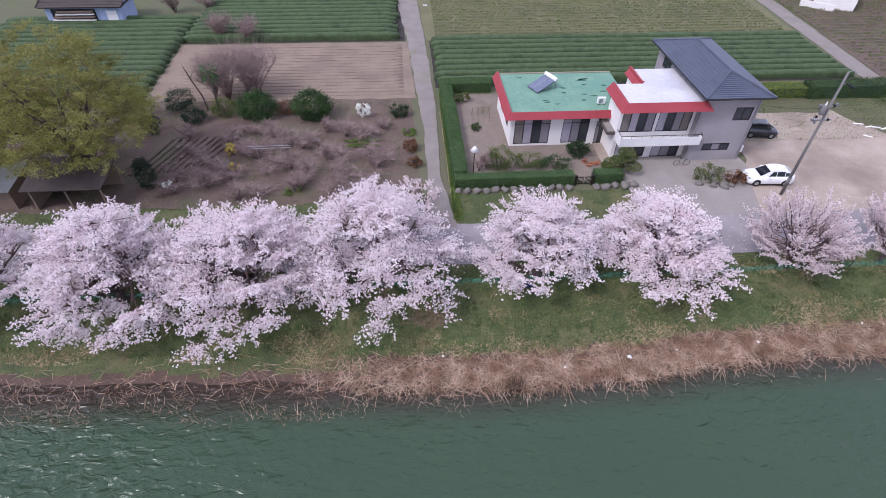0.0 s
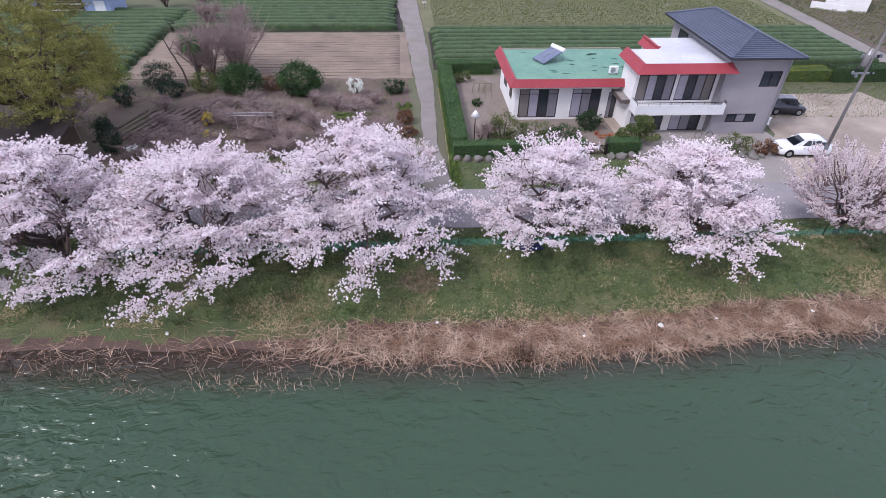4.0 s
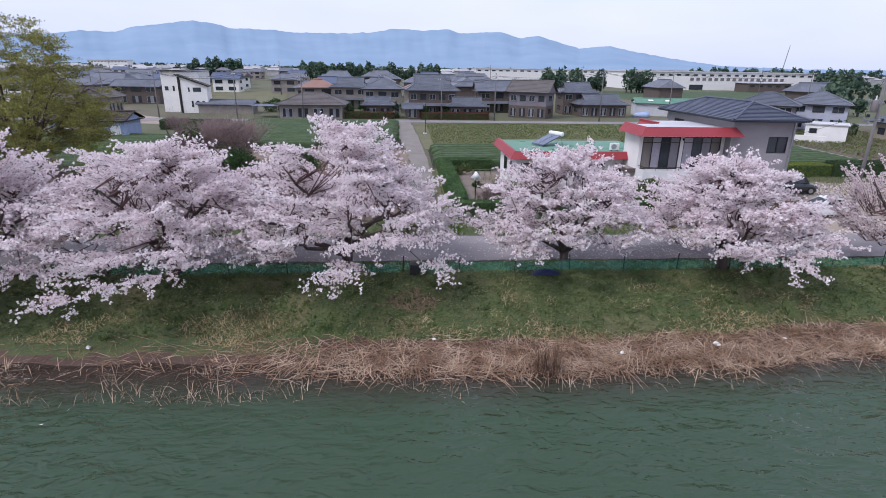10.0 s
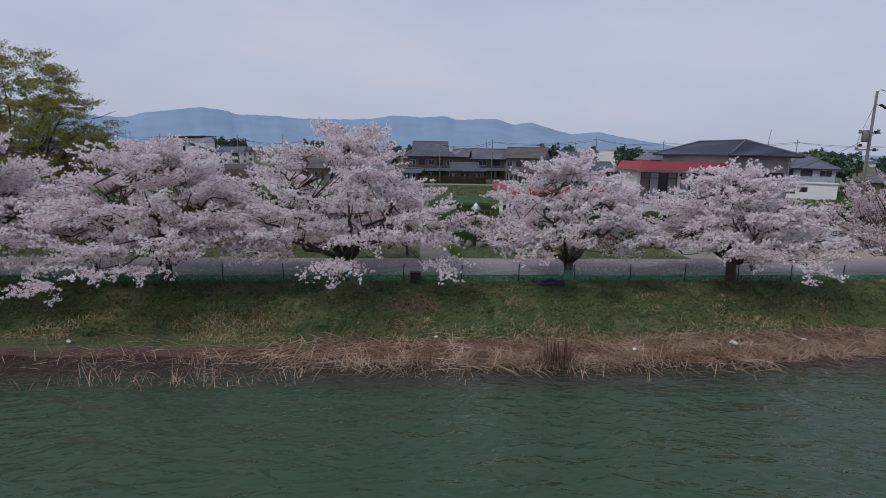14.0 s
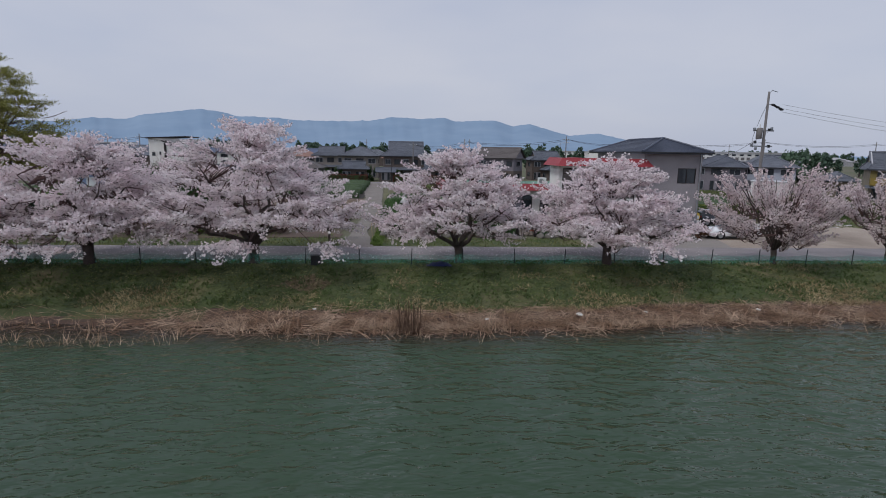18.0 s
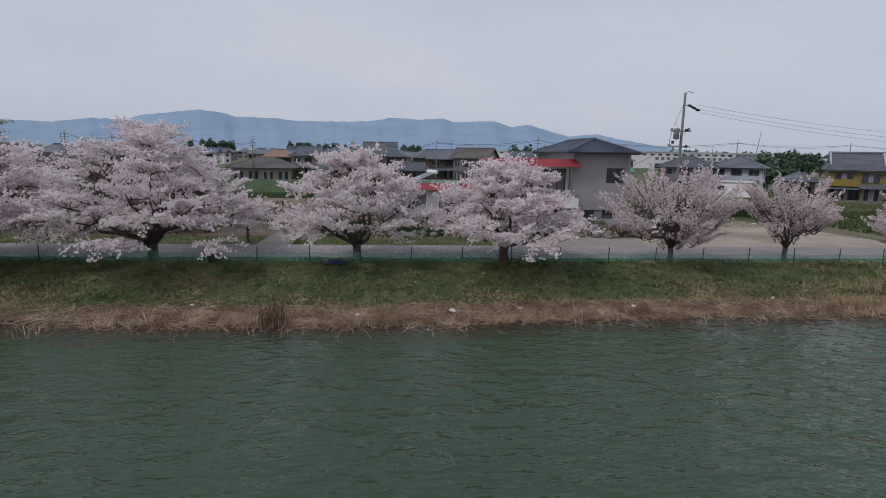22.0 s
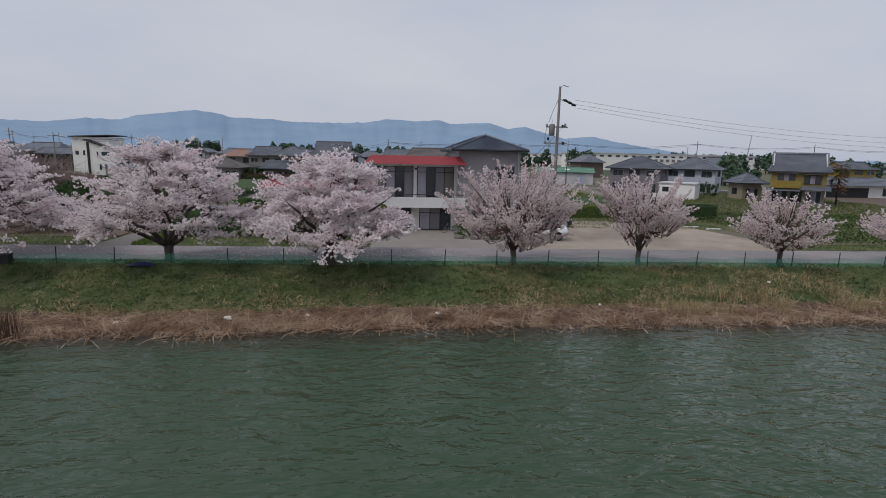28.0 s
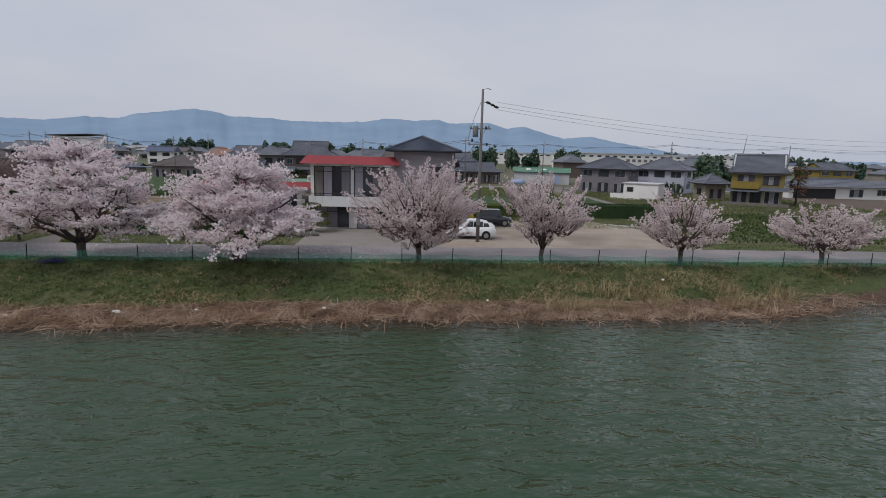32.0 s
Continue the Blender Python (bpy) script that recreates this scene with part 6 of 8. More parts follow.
for i, (x, y, z, w) in enumerate(((0.9, -0.2, 0.9, 0.8), (-0.9, 0.1, 1.15, 0.8), (0.7, 0.5, 1.5, 0.7), (-0.6, -0.3, 1.75, 0.65), (0.15, 0.1, 2.3, 0.7), (-1.4, 0.2, 0.8, 0.5))):
    part("branch", Build().tube([(0.05, 0.05, z - 0.2), (x, y, z)], [0.045, 0.02], 5), M["bark"], pine)
    g = r.normal(size=(700, 3))
    g /= np.maximum(1.0, np.linalg.norm(g, axis=1)[:, None] / 1.3)
    part("foliage_pad", cards("foliage_pad", g * np.array((w * 0.9, w * 0.8, 0.2)) + np.array((x, y, z)), 0.11, 0.2, i), M["leaf_pine"], pine)
lamp = thing("garden_lamp", 6.4, 42.0, -0.42, "garden lamp post with a white cone shade", "lamp")
part("post", Build().tube([(0, 0, -0.1), (0, 0, 2.35)], 0.04, 8), M["frame"], lamp)
part("lantern", Build().tube([(0, 0, 2.35), (0, 0, 2.6)], 0.13, 8), M["white_metal"], lamp)
part("shade", Build().tube([(0, 0, 2.55), (0, 0, 3.05)], [0.42, 0.03], 12), M["white_metal"], lamp, smooth=True)
trellis = thing("garden_trellis", 8.4, 52.4, -0.42, "light wooden plant rack in the side garden", "trellis")
for i in range(4):
    part("bar", Build().tube([(-0.9 + 0.6 * i, -0.9, 0), (-0.9 + 0.6 * i, 0.0, 1.3), (-0.9 + 0.6 * i, 0.9, 0)], 0.025, 5), M["wood"], trellis)
part("crossbar", Build().tube([(-1.0, 0, 1.3), (1.0, 0, 1.3)], 0.03, 5), M["wood"], trellis)
for i in range(13):
    x = 4.7 + i * 0.86
    o = part("boulder", Build().blob(0, 0, 0.14, random.uniform(0.32, 0.46), random.uniform(0.28, 0.36), random.uniform(0.28, 0.38), i, 0.35), M["stone"], None, "", True)
    o.matrix_basis = pose(x + random.uniform(-0.08, 0.08), 39.0 + random.uniform(-0.1, 0.1), -0.42, 0, 0, random.uniform(0, 180))
    tagged(o, "rounded grey boulder at the foot of the hedge", "boulder", "boulders along the hedge")
for i, (x, y, s) in enumerate(((17.6, 39.1, 0.4), (18.5, 39.0, 0.45), (19.4, 39.1, 0.42), (20.3, 39.0, 0.5), (21.2, 39.2, 0.45), (28.7, 38.7, 0.4), (29.6, 38.5, 0.45), (30.4, 38.6, 0.35), (29.2, 39.3, 0.5), (27.4, 39.0, 0.35))):
    o = part("boulder", Build().blob(0, 0, s * 0.35, s, s * 0.8, s * 0.75, i + 30, 0.4), M["stone"], None, "", True)
    o.matrix_basis = pose(x, y, -0.42, 0, 0, random.uniform(0, 180))
    tagged(o, "pale grey boulder beside the yard entrance", "boulder", "boulders at the yard")
gate = thing("garden_gate", 16.5, 39.6, -0.42, "low dark metal gate between gateposts", "gate")
for sx in (-0.78, 0.78):
    part("gatepost", Build().box(sx - 0.11, sx + 0.11, -0.11, 0.11, 0, 1.1, 0.02), M["frame"], gate)
for sx in (-0.36, 0.36):
    leaf_part = part("gate_leaf", Build().box(sx - 0.3, sx + 0.3, -0.02, 0.02, 0.12, 0.18).box(sx - 0.3, sx + 0.3, -0.02, 0.02, 0.86, 0.92), M["frame"], gate)
    for k in range(6):
        part("bar", Build().box(sx - 0.29 + k * 0.11, sx - 0.25 + k * 0.11, -0.015, 0.015, 0.18, 0.86), M["frame"], leaf_part)


# ---- vehicles ----
def car(name, x, y, turn, paint, label, L=4.25, W=1.76, H=1.58, boxy=0.0):
    """A five-door car that faces -x: body, glasshouse, windows, wheels, lights, bumpers."""
    t = thing(name, x, y, -0.37, label, "car", turn=turn)
    w = W / 2
    st = [(-0.5, 0.42, 0.62, 0.72), (-0.485, 0.26, 0.74, 0.86), (-0.43, 0.2, 0.84, 0.95), (-0.3, 0.18, 0.93, 1.0), (-0.17, 0.18, 0.98, 1.0), (0.1, 0.18, 1.0, 1.0), (0.33, 0.18, 1.03, 1.0), (0.44, 0.2, 1.05, 0.97), (0.485, 0.28, 0.98, 0.9), (0.5, 0.42, 0.86, 0.8)]
    b = Build()
    for u, lo, hi, k in st:
        ww = w * k
        b.v += [(u * L, -ww * 0.9, lo), (u * L, -ww, lo + 0.16), (u * L, -ww * 1.0, (lo + hi) / 2 + 0.06), (u * L, -ww * 0.94, hi - 0.06), (u * L, -ww * 0.84, hi), (u * L, ww * 0.84, hi), (u * L, ww * 0.94, hi - 0.06), (u * L, ww * 1.0, (lo + hi) / 2 + 0.06), (u * L, ww, lo + 0.16), (u * L, ww * 0.9, lo)]
    for i in range(len(st) - 1):
        b.f += [(i * 10 + j, i * 10 + (j + 1) % 10, i * 10 + 10 + (j + 1) % 10, i * 10 + 10 + j) for j in range(10)]
    b.f += [tuple(range(10))[::-1], tuple((len(st) - 1) * 10 + j for j in range(10))]
    body = part("body", b, M[paint], t, smooth=True)
    a0, a1 = (-0.2 - 0.06 * boxy), 0.47
    tail = 1 - boxy
    roof = [((a0 - 0.05 * tail) * L, 0.96, 0.80), ((a0 + 0.02) * L, 1.12, 0.78), ((a0 + 0.15 - 0.05 * boxy) * L, H - 0.06, 0.66), ((a0 + 0.23 - 0.05 * boxy) * L, H, 0.63), (0.14 * L, H, 0.63), ((0.33 + 0.08 * boxy) * L, H - 0.07 - 0.07 * tail, 0.63), ((0.44 + 0.03 * boxy) * L, 1.3 - 0.06 * tail, 0.72), ((a1 + 0.015 * tail) * L, 1.02, 0.80)]
    g = Build()
    for px_, pz, k in roof:
        g.v += [(px_, -w * k, pz), (px_, w * k, pz)]
    n = len(roof)
    g.f = [(2 * i, 2 * i + 1, 2 * i + 3, 2 * i + 2) for i in range(n - 1)] + [tuple(2 * i for i in range(n)), tuple(2 * i + 1 for i in range(n))[::-1]]
    cab = part("cabin", g, M[paint], t)
    part("windscreen", Build().add([(roof[0][0] - 0.01, -w * 0.72, 1.0), (roof[0][0] - 0.01, w * 0.72, 1.0), (roof[2][0] - 0.03, w * 0.58, H - 0.09), (roof[2][0] - 0.03, -w * 0.58, H - 0.09)], [(0, 1, 2, 3)]), M["car_glass"], t)
    part("rear_window", Build().add([(a1 * L + 0.012, -w * 0.68, 1.06), (a1 * L + 0.012, w * 0.68, 1.06), (roof[5][0] + 0.04, w * 0.55, H - 0.11), (roof[5][0] + 0.04, -w * 0.55, H - 0.11)], [(3, 2, 1, 0)]), M["car_glass"], t)
    for s in (-1, 1):
        for xa, xb in ((a0 + 0.10, 0.06), (0.075, 0.24), (0.255, 0.37)):
            za, zb = 1.03, H - (0.12 if xb < 0.3 or boxy else 0.24)
            xt = xa + (0.09 if xa < 0 else 0.0)
            xu = xb - (0.03 if xb > 0.3 else 0.0)
            part("side_window", Build().add([(xa * L, s * w * 0.835, za), (xb * L, s * w * 0.835, za), (xu * L, s * w * 0.70, zb), (xt * L, s * w * 0.70, zb)], [(0, 1, 2, 3)]), M["car_glass"], t)
        part("mirror", Build().box((a0 + 0.09) * L, (a0 + 0.13) * L, s * w * 1.1 - 0.08, s * w * 1.1 + 0.08, 1.0, 1.13, 0.02), M[paint], t)
        part("headlight", Build().box(-0.488 * L, -0.43 * L, s * w * 0.68 - 0.14, s * w * 0.68 + 0.14, 0.68, 0.8, 0.03), M["alu"], t)
        part("tail_light", Build().box(0.462 * L, 0.492 * L, s * w * 0.74 - 0.1, s * w * 0.74 + 0.1, 0.82, 1.0, 0.02), M["lamp_red"], t)
        part("sill", Build().box(-0.3 * L, 0.3 * L, s * w * 0.95 - 0.03, s * w * 0.95 + 0.03, 0.17, 0.27), M["black"], t)
        for u in (-0.305, 0.305):
            tyre = Build()
            ring = [(0.33 * math.cos(k * math.pi / 9), 0.33 * math.sin(k * math.pi / 9)) for k in range(18)]
            inn = [(0.21 * math.cos(k * math.pi / 9), 0.21 * math.sin(k * math.pi / 9)) for k in range(18)]
            ya, yb = s * w - 0.2 * s, s * w + 0.02 * s
            tyre.v = [(u * L + p, ya, 0.33 + q) for p, q in ring] + [(u * L + p, yb, 0.33 + q) for p, q in ring] + [(u * L + p, yb, 0.33 + q) for p, q in inn]
            tyre.f = [(k, (k + 1) % 18, 18 + (k + 1) % 18, 18 + k) for k in range(18)] + [(18 + k, 18 + (k + 1) % 18, 36 + (k + 1) % 18, 36 + k) for k in range(18)]
            part("wheel_arch", Build().tube([(u * L, s * w * 0.9, 0.36), (u * L, s * w + 0.002 * s, 0.36)], 0.37, 16), M["black"], t)
            wheel = part("wheel", tyre, M["rubber"], t)
            part("rim", Build().tube([(u * L, yb - 0.05 * s, 0.33), (u * L, yb + 0.004 * s, 0.33)], [0.22, 0.2], 12), M["alu"], wheel)
    part("grille", Build().box(-0.502 * L, -0.49 * L, -w * 0.45, w * 0.45, 0.5, 0.64), M["black"], t)
    part("bumper_insert", Build().box(-0.497 * L, -0.48 * L, -w * 0.6, w * 0.6, 0.3, 0.42), M["black"], t)
    part("number_plate", Build().box(-0.507 * L, -0.5 * L, -0.17, 0.17, 0.44, 0.52), M["white_metal"], t)
    return t


car("white_car", 34.1, 39.2, -4, "car_white", "white five-door car parked on the dirt yard", 4.4, 1.8, 1.58)
car("dark_car", 37.6, 47.4, 172, "car_black", "small dark blue boxy car beside the house", 3.5, 1.5, 1.62, 1.0)

# ---- bicycle by the wall ----
bike = thing("bicycle", 27.0, 42.2, -0.37, "dark bicycle leaning near the house wall", "bicycle")
for u in (-0.5, 0.5):
    ring = [(u + 0.31 * math.cos(k * math.pi / 10), 0.0, 0.32 + 0.31 * math.sin(k * math.pi / 10)) for k in range(21)]
    part("wheel", Build().tube(ring, 0.018, 5, False), M["rubber"], bike)
part("frame", Build().tube([(-0.5, 0, 0.32), (-0.1, 0, 0.3), (0.32, 0, 0.75), (-0.2, 0, 0.78), (-0.1, 0, 0.3)], 0.018, 5).tube([(-0.5, 0, 0.32), (-0.2, 0, 0.78)], 0.012, 5), M["steel"], bike)
part("fork", Build().tube([(0.5, 0, 0.32), (0.3, 0, 0.9)], 0.016, 5), M["steel"], bike)
part("handlebar", Build().tube([(0.2, -0.25, 0.95), (0.3, 0, 0.92), (0.2, 0.25, 0.95)], 0.015, 5), M["steel"], bike)
part("saddle", Build().blob(-0.23, 0, 0.86, 0.13, 0.07, 0.04), M["black"], bike)


# ---- utility poles and cables ----
def utility_pole(x, y, h, label, arms=2, transformer=False, turn=0.0, group="utility poles"):
    t = thing("utility_pole", x, y, -0.4, label, "utility pole", group, turn)
    part("mast", Build().tube([(0, 0, -0.15), (0, 0, h)], [0.15, 0.085], 10), M["pole"], t, smooth=True)
    for i in range(arms):
        z = h - 0.75 - i * (1.1 if transformer else 0.7)
        arm = part("crossarm", Build().box(-0.85, 0.85, -0.05, 0.05, z - 0.045, z + 0.045), M["steel"], t)
        for sx in (-0.75, -0.3, 0.3, 0.75):
            part("insulator", Build().tube([(sx, 0, z + 0.045), (sx, 0, z + 0.11), (sx, 0, z + 0.2)], [0.03, 0.065, 0.03], 7), M["white_metal"], arm)
    return t


main_pole = utility_pole(34.5, 37.1, 11.85, "tall concrete utility pole with transformer beside the yard", 0, True)
part("top_bracket", Build().tube([(0, 0, 11.75), (0.25, 0, 11.95), (0.62, -0.1, 11.82)], 0.03, 5), M["steel"], main_pole)
for i, (x, z) in enumerate(((0.42, 10.85), (0.75, 10.7), (1.05, 10.55))):
    part("insulator", Build().tube([(x - 0.16, -0.05, z + 0.05), (x, -0.08, z), (x + 0.2, -0.12, z - 0.06)], [0.05, 0.11, 0.05], 8), M["black"], main_pole)
part("dead_end_arm", Build().tube([(0, 0, 10.95), (1.2, -0.1, 10.5)], 0.03, 5), M["steel"], main_pole)
for z in (8.9, 7.7):
    part("crossarm", Build().box(-0.9, 0.75, -0.05, 0.05, z - 0.05, z + 0.05), M["steel"], main_pole)
trans = part("transformer", Build().tube([(-0.48, -0.1, 8.25), (-0.48, -0.1, 8.3), (-0.48, -0.1, 9.05), (-0.48, -0.1, 9.1)], [0.18, 0.22, 0.22, 0.16], 14), M["pole"], main_pole, "grey cylindrical transformer", True)
part("bushing", Build().tube([(-0.48, -0.1, 9.1), (-0.48, -0.1, 9.4)], [0.06, 0.03], 7), M["white_metal"], trans)
for i, (x, z) in enumerate(((-0.85, 9.0), (-0.7, 8.0), (-0.95, 7.75), (0.35, 8.95), (0.55, 9.05), (0.45, 7.7), (-0.6, 7.5))):
    part("fitting", Build().box(x - 0.07, x + 0.07, -0.12, 0.06, z - 0.1, z + 0.12, 0.02), M["black" if i % 2 else "steel"], main_pole)
part("drop_wire", Build().tube([(-0.1, -0.1, 10.9), (-0.5, -0.15, 10.0), (-0.75, -0.12, 9.2)], 0.014, 4).tube([(-0.85, -0.1, 8.9), (-1.0, -0.1, 8.2), (-0.9, -0.1, 7.6)], 0.014, 4), M["wire"], main_pole)
part("band", Build().tube([(0, 0, 1.4), (0, 0, 1.9)], 0.165, 10), M["steel"], main_pole)


def cable(a, b, sag, name="cable", r=0.014, group="overhead cables"):
    a, b = Vector(a), Vector(b)
    pts = [a.lerp(b, k / 20) - Vector((0, 0, sag * 4 * (k / 20) * (1 - k / 20))) for k in range(21)]
    o = part(name, Build().tube(pts, r, 4), M["wire"])
    return tagged(o, "thin dark overhead cable between poles", "cable", group)


for i, (dz, dy) in enumerate(((10.5, 0), (10.2, 0.25), (9.95, -0.25))):
    cable((35.65, 37.0, dz), (125.0, 62.0, 12.6 - i * 0.4), 2.6 + 0.15 * i, r=0.009)
utility_pole(125.4, 62.1, 13.0, "concrete utility pole at the far end of the wires")
cable((34.8, 37.1, 8.4), (33.2, 43.0, 5.6), 0.25)
far_poles = [(94.5, 123.0, 11.2), (43.0, 116.6, 10.8), (8.5, 116.4, 9.0), (-20.5, 117.0, 9.2), (-50.0, 117.2, 9.6), (-66.0, 128.0, 10.5), (132.0, 132.0, 11.5), (170.0, 136.0, 11.5), (-34.0, 116.6, 9.5), (20.0, 117.0, 9.8), (64.0, 128.0, 10.6), (-80, 150, 10.5), (30, 190, 11.5), (-45, 210, 12), (75, 230, 12), (-10, 240, 12), (140, 210, 12), (-110, 220, 12)]
for i, (x, y, h) in enumerate(far_poles):
    utility_pole(x, y, h, "distant concrete utility pole", 2 if i % 2 else 1, turn=10 * i, group="distant utility poles")
for a, b in ((0, 6), (6, 7), (0, 10), (10, 1), (1, 9), (9, 2), (3, 8), (8, 4), (4, 5)):
    (xa, ya, ha), (xb, yb, hb2) = far_poles[a], far_poles[b]
    cable((xa, ya, ha - 1.0), (xb, yb, hb2 - 1.0), 0.8, r=0.03)
    cable((xa + 0.6, ya, ha - 1.2), (xb + 0.6, yb, hb2 - 1.2), 0.9, r=0.025)
t = thing("thin_field_post", 4.2, 92.0, -0.42, "thin dark post at the edge of the crop field", "post")
part("post", Build().tube([(0, 0, -0.1), (0, 0, 5.0)], 0.06, 6), M["black"], t)
t = thing("track_sign", 3.9, 86.0, -0.42, "small plain white marker post beside the track", "marker post")
part("post", Build().tube([(0, 0, -0.1), (0, 0, 1.2)], 0.03, 6), M["steel"], t)
part("plate", Build().box(-0.3, 0.3, -0.02, 0.02, 0.75, 0.95), M["white_metal"], t)

# ---- small things on the bank and in the yard ----
bin_t = thing("black_bin", 1.25, 27.08, height(1.25, 27.08), "black box-shaped bin beside the fence", "bin")
part("box", Build().box(-0.27, 0.27, -0.2, 0.2, 0, 0.52, 0.03), M["black"], bin_t)
part("lid", Build().box(-0.29, 0.29, -0.22, 0.22, 0.525, 0.58, 0.02), M["black"], bin_t)
tb = Build()
for j in range(9):
    for i in range(13):
        u, v = i / 12 - 0.5, j / 8 - 0.5
        q = noise.noise(Vector((u * 6, v * 6, 3)))
        tb.v.append((u * 1.5 + 0.1 * q, v * 0.7 + 0.08 * q, max(0.02, (0.2 - 0.7 * (u * u + v * v)) * (1 + 0.9 * q))))
tb.f = [(j * 13 + i, j * 13 + i + 1, (j + 1) * 13 + i + 1, (j + 1) * 13 + i) for j in range(8) for i in range(12)]
o = part("blue_tarp", tb, M["tarp"], None, "", True)
o.matrix_basis = pose(8.4, 27.0, height(8.4, 27.0))
tagged(o, "crumpled dark blue tarpaulin on the bank beneath a cherry tree", "tarpaulin")
for i, (x, y, s) in enumerate(((14.9, 20.8, 0.17), (10.25, 20.3, 0.11), (44.0, 25.2, 0.12), (-13.0, 21.6, 0.12), (18.4, 21.2, 0.08), (2.0, 21.6, 0.1), (33.0, 22.6, 0.1), (24.5, 21.5, 0.12))):
    o = part("litter", Build().blob(0, 0, 0.05, s, s * 0.7, s * 0.45, i, 0.5), M["litter"])
    o.matrix_basis = pose(x, y, max(WATER, height(x, y)) + 0.1, 0, 0, i * 40)
    tagged(o, "small piece of white litter among the reeds", "litter", "litter along the reeds")
for i in range(7):
    o = part("white_board", Build().box(-random.uniform(0.2, 0.7), 0.5, -0.1, 0.1, 0.0, 0.05 + 0.01 * i), M["litter"])
    o.matrix_basis = pose(49.5 + i * 0.7, 48.0 + random.uniform(-1.6, 1.2), -0.4, 0, 0, random.uniform(-40, 40))
    tagged(o, "white board lying in the grass behind the yard", "board", "white boards in the yard")
t = thing("yellow_marker", 35.2, 46.6, -0.42, "small yellow round-topped marker beside the house", "marker")
part("base", Build().box(-0.2, 0.2, -0.2, 0.2, 0, 0.7, 0.03), M["black"], t)
part("body", Build().blob(0, 0, 1.05, 0.3, 0.2, 0.36), M["yellow"], t)
rack = thing("drying_rack", -13.0, 45.2, -0.42, "thin pale poles of a garden rack", "rack")
for sx in (-1.3, 1.3):
    part("post", Build().tube([(sx, 0, -0.1), (sx, 0, 1.7)], 0.03, 5), M["alu"], rack)
for z in (1.4, 1.65):
    part("pole", Build().tube([(-2.0, 0, z), (2.0, 0.05, z)], 0.025, 5), M["alu"], rack)
stick = thing("plant_stake", 3.95, 37.2, -0.42, "pale leaning bamboo stakes at the track", "stake")
for i in range(5):
    part("stake", Build().tube([(0.02 * i, 3.5 * i, -0.1), (-0.12, 3.5 * i + 0.5, 1.3)], 0.022, 5), M["straw"], stick)
part("line", Build().tube([(-0.1, 0.4, 1.2), (-0.05, 14.4, 1.2)], 0.012, 4), M["straw"], stick)


# ---- sheds beside the garden ----
shed = thing("shed", -28.9, 40.2, -0.42, "low dark open shed with a brown sheet roof", "shed")
for x in (-2.9, 0.0, 2.9):
    for y in (-1.7, 1.7):
        part("post", Build().box(x - 0.06, x + 0.06, y - 0.06, y + 0.06, -0.1, 2.1 + 0.15 * (y > 0)), M["wood"], shed)
part("back_wall", Build().box(-2.9, 2.9, 1.75, 1.82, 0, 2.1), M["wood"], shed)
part("side_wall", Build().box(-2.96, -2.9, -1.7, 1.7, 0, 2.1), M["wood"], shed)
part("roof", Build().add([(-3.3, -2.2, 2.3), (3.3, -2.2, 2.3), (3.3, 2.0, 2.95), (-3.3, 2.0, 2.95), (-3.3, -2.2, 2.36), (3.3, -2.2, 2.36), (3.3, 2.0, 3.01), (-3.3, 2.0, 3.01)], [(3, 2, 1, 0), (4, 5, 6, 7), (0, 1, 5, 4), (1, 2, 6, 5), (2, 3, 7, 6), (3, 0, 4, 7)]), M["sheet_roof"], shed)
shed = thing("shed", -35.6, 40.2, -0.42, "small shed with a pale corrugated roof", "shed")
part("wall", Build().box(-2.0, 2.0, -1.5, 1.5, -0.1, 2.1), M["wood"], shed)
for i in range(22):
    x = -2.4 + i * 4.8 / 22
    part("roof_rib", Build().add([(x, -2.0, 2.15), (x + 0.11, -2.0, 2.21), (x + 0.218, -2.0, 2.15), (x, 2.0, 2.65), (x + 0.11, 2.0, 2.71), (x + 0.218, 2.0, 2.65)], [(0, 1, 4, 3), (1, 2, 5, 4), (0, 3, 5, 2), (0, 2, 1), (3, 4, 5)]), M["steel"], shed)
blue = thing("blue_shed", -44.4, 83.6, -0.42, "pale blue sheet-metal shed with stacked timber before it", "shed")
part("wall", Build().box(-5.2, 5.0, -2.5, 2.5, -0.1, 2.9), M["blue_wall"], blue)
gable_roof(blue, -5.8, 5.6, -3.2, 3.2, 2.9, 1.1, "sheet_roof", 6, 0, "blue_wall")
# black sheet on the solid wall paints the shaded inside of the open front
part("opening", Build().box(-4.4, 1.6, -2.52, -2.46, 0.2, 2.5), M["black"], blue)
for i in range(6):
    part("timber", Build().box(-5.0 + 0.3 * i, 1.4, -2.9 - 0.1 * (i % 2), -2.6, 0.25 + 0.38 * i, 0.4 + 0.38 * i), M["wood" if i % 2 else "litter"], blue)
part("door", Build().box(3.0, 4.4, -2.55, -2.5, 0, 2.2), M["white_metal"], blue)
patch("sand_lot", [(-66, 108), (-45, 105), (-42, 111), (-58, 124), (-68, 122)], -0.36, "yard", "pale sandy lot before the distant houses", "yard", 0.4, 3)
net_t = thing("green_net_screen", -41.5, 50.5, -0.42, "green net screen on poles at the garden's edge", "net screen")
for x in (-2.5, 0, 2.5):
    part("post", Build().tube([(x, 0, -0.1), (x, 0, 1.9)], 0.03, 5), M["steel"], net_t)
part("net", Build().box(-2.5, 2.5, -0.01, 0.01, 0.3, 1.8), M["net"], net_t)


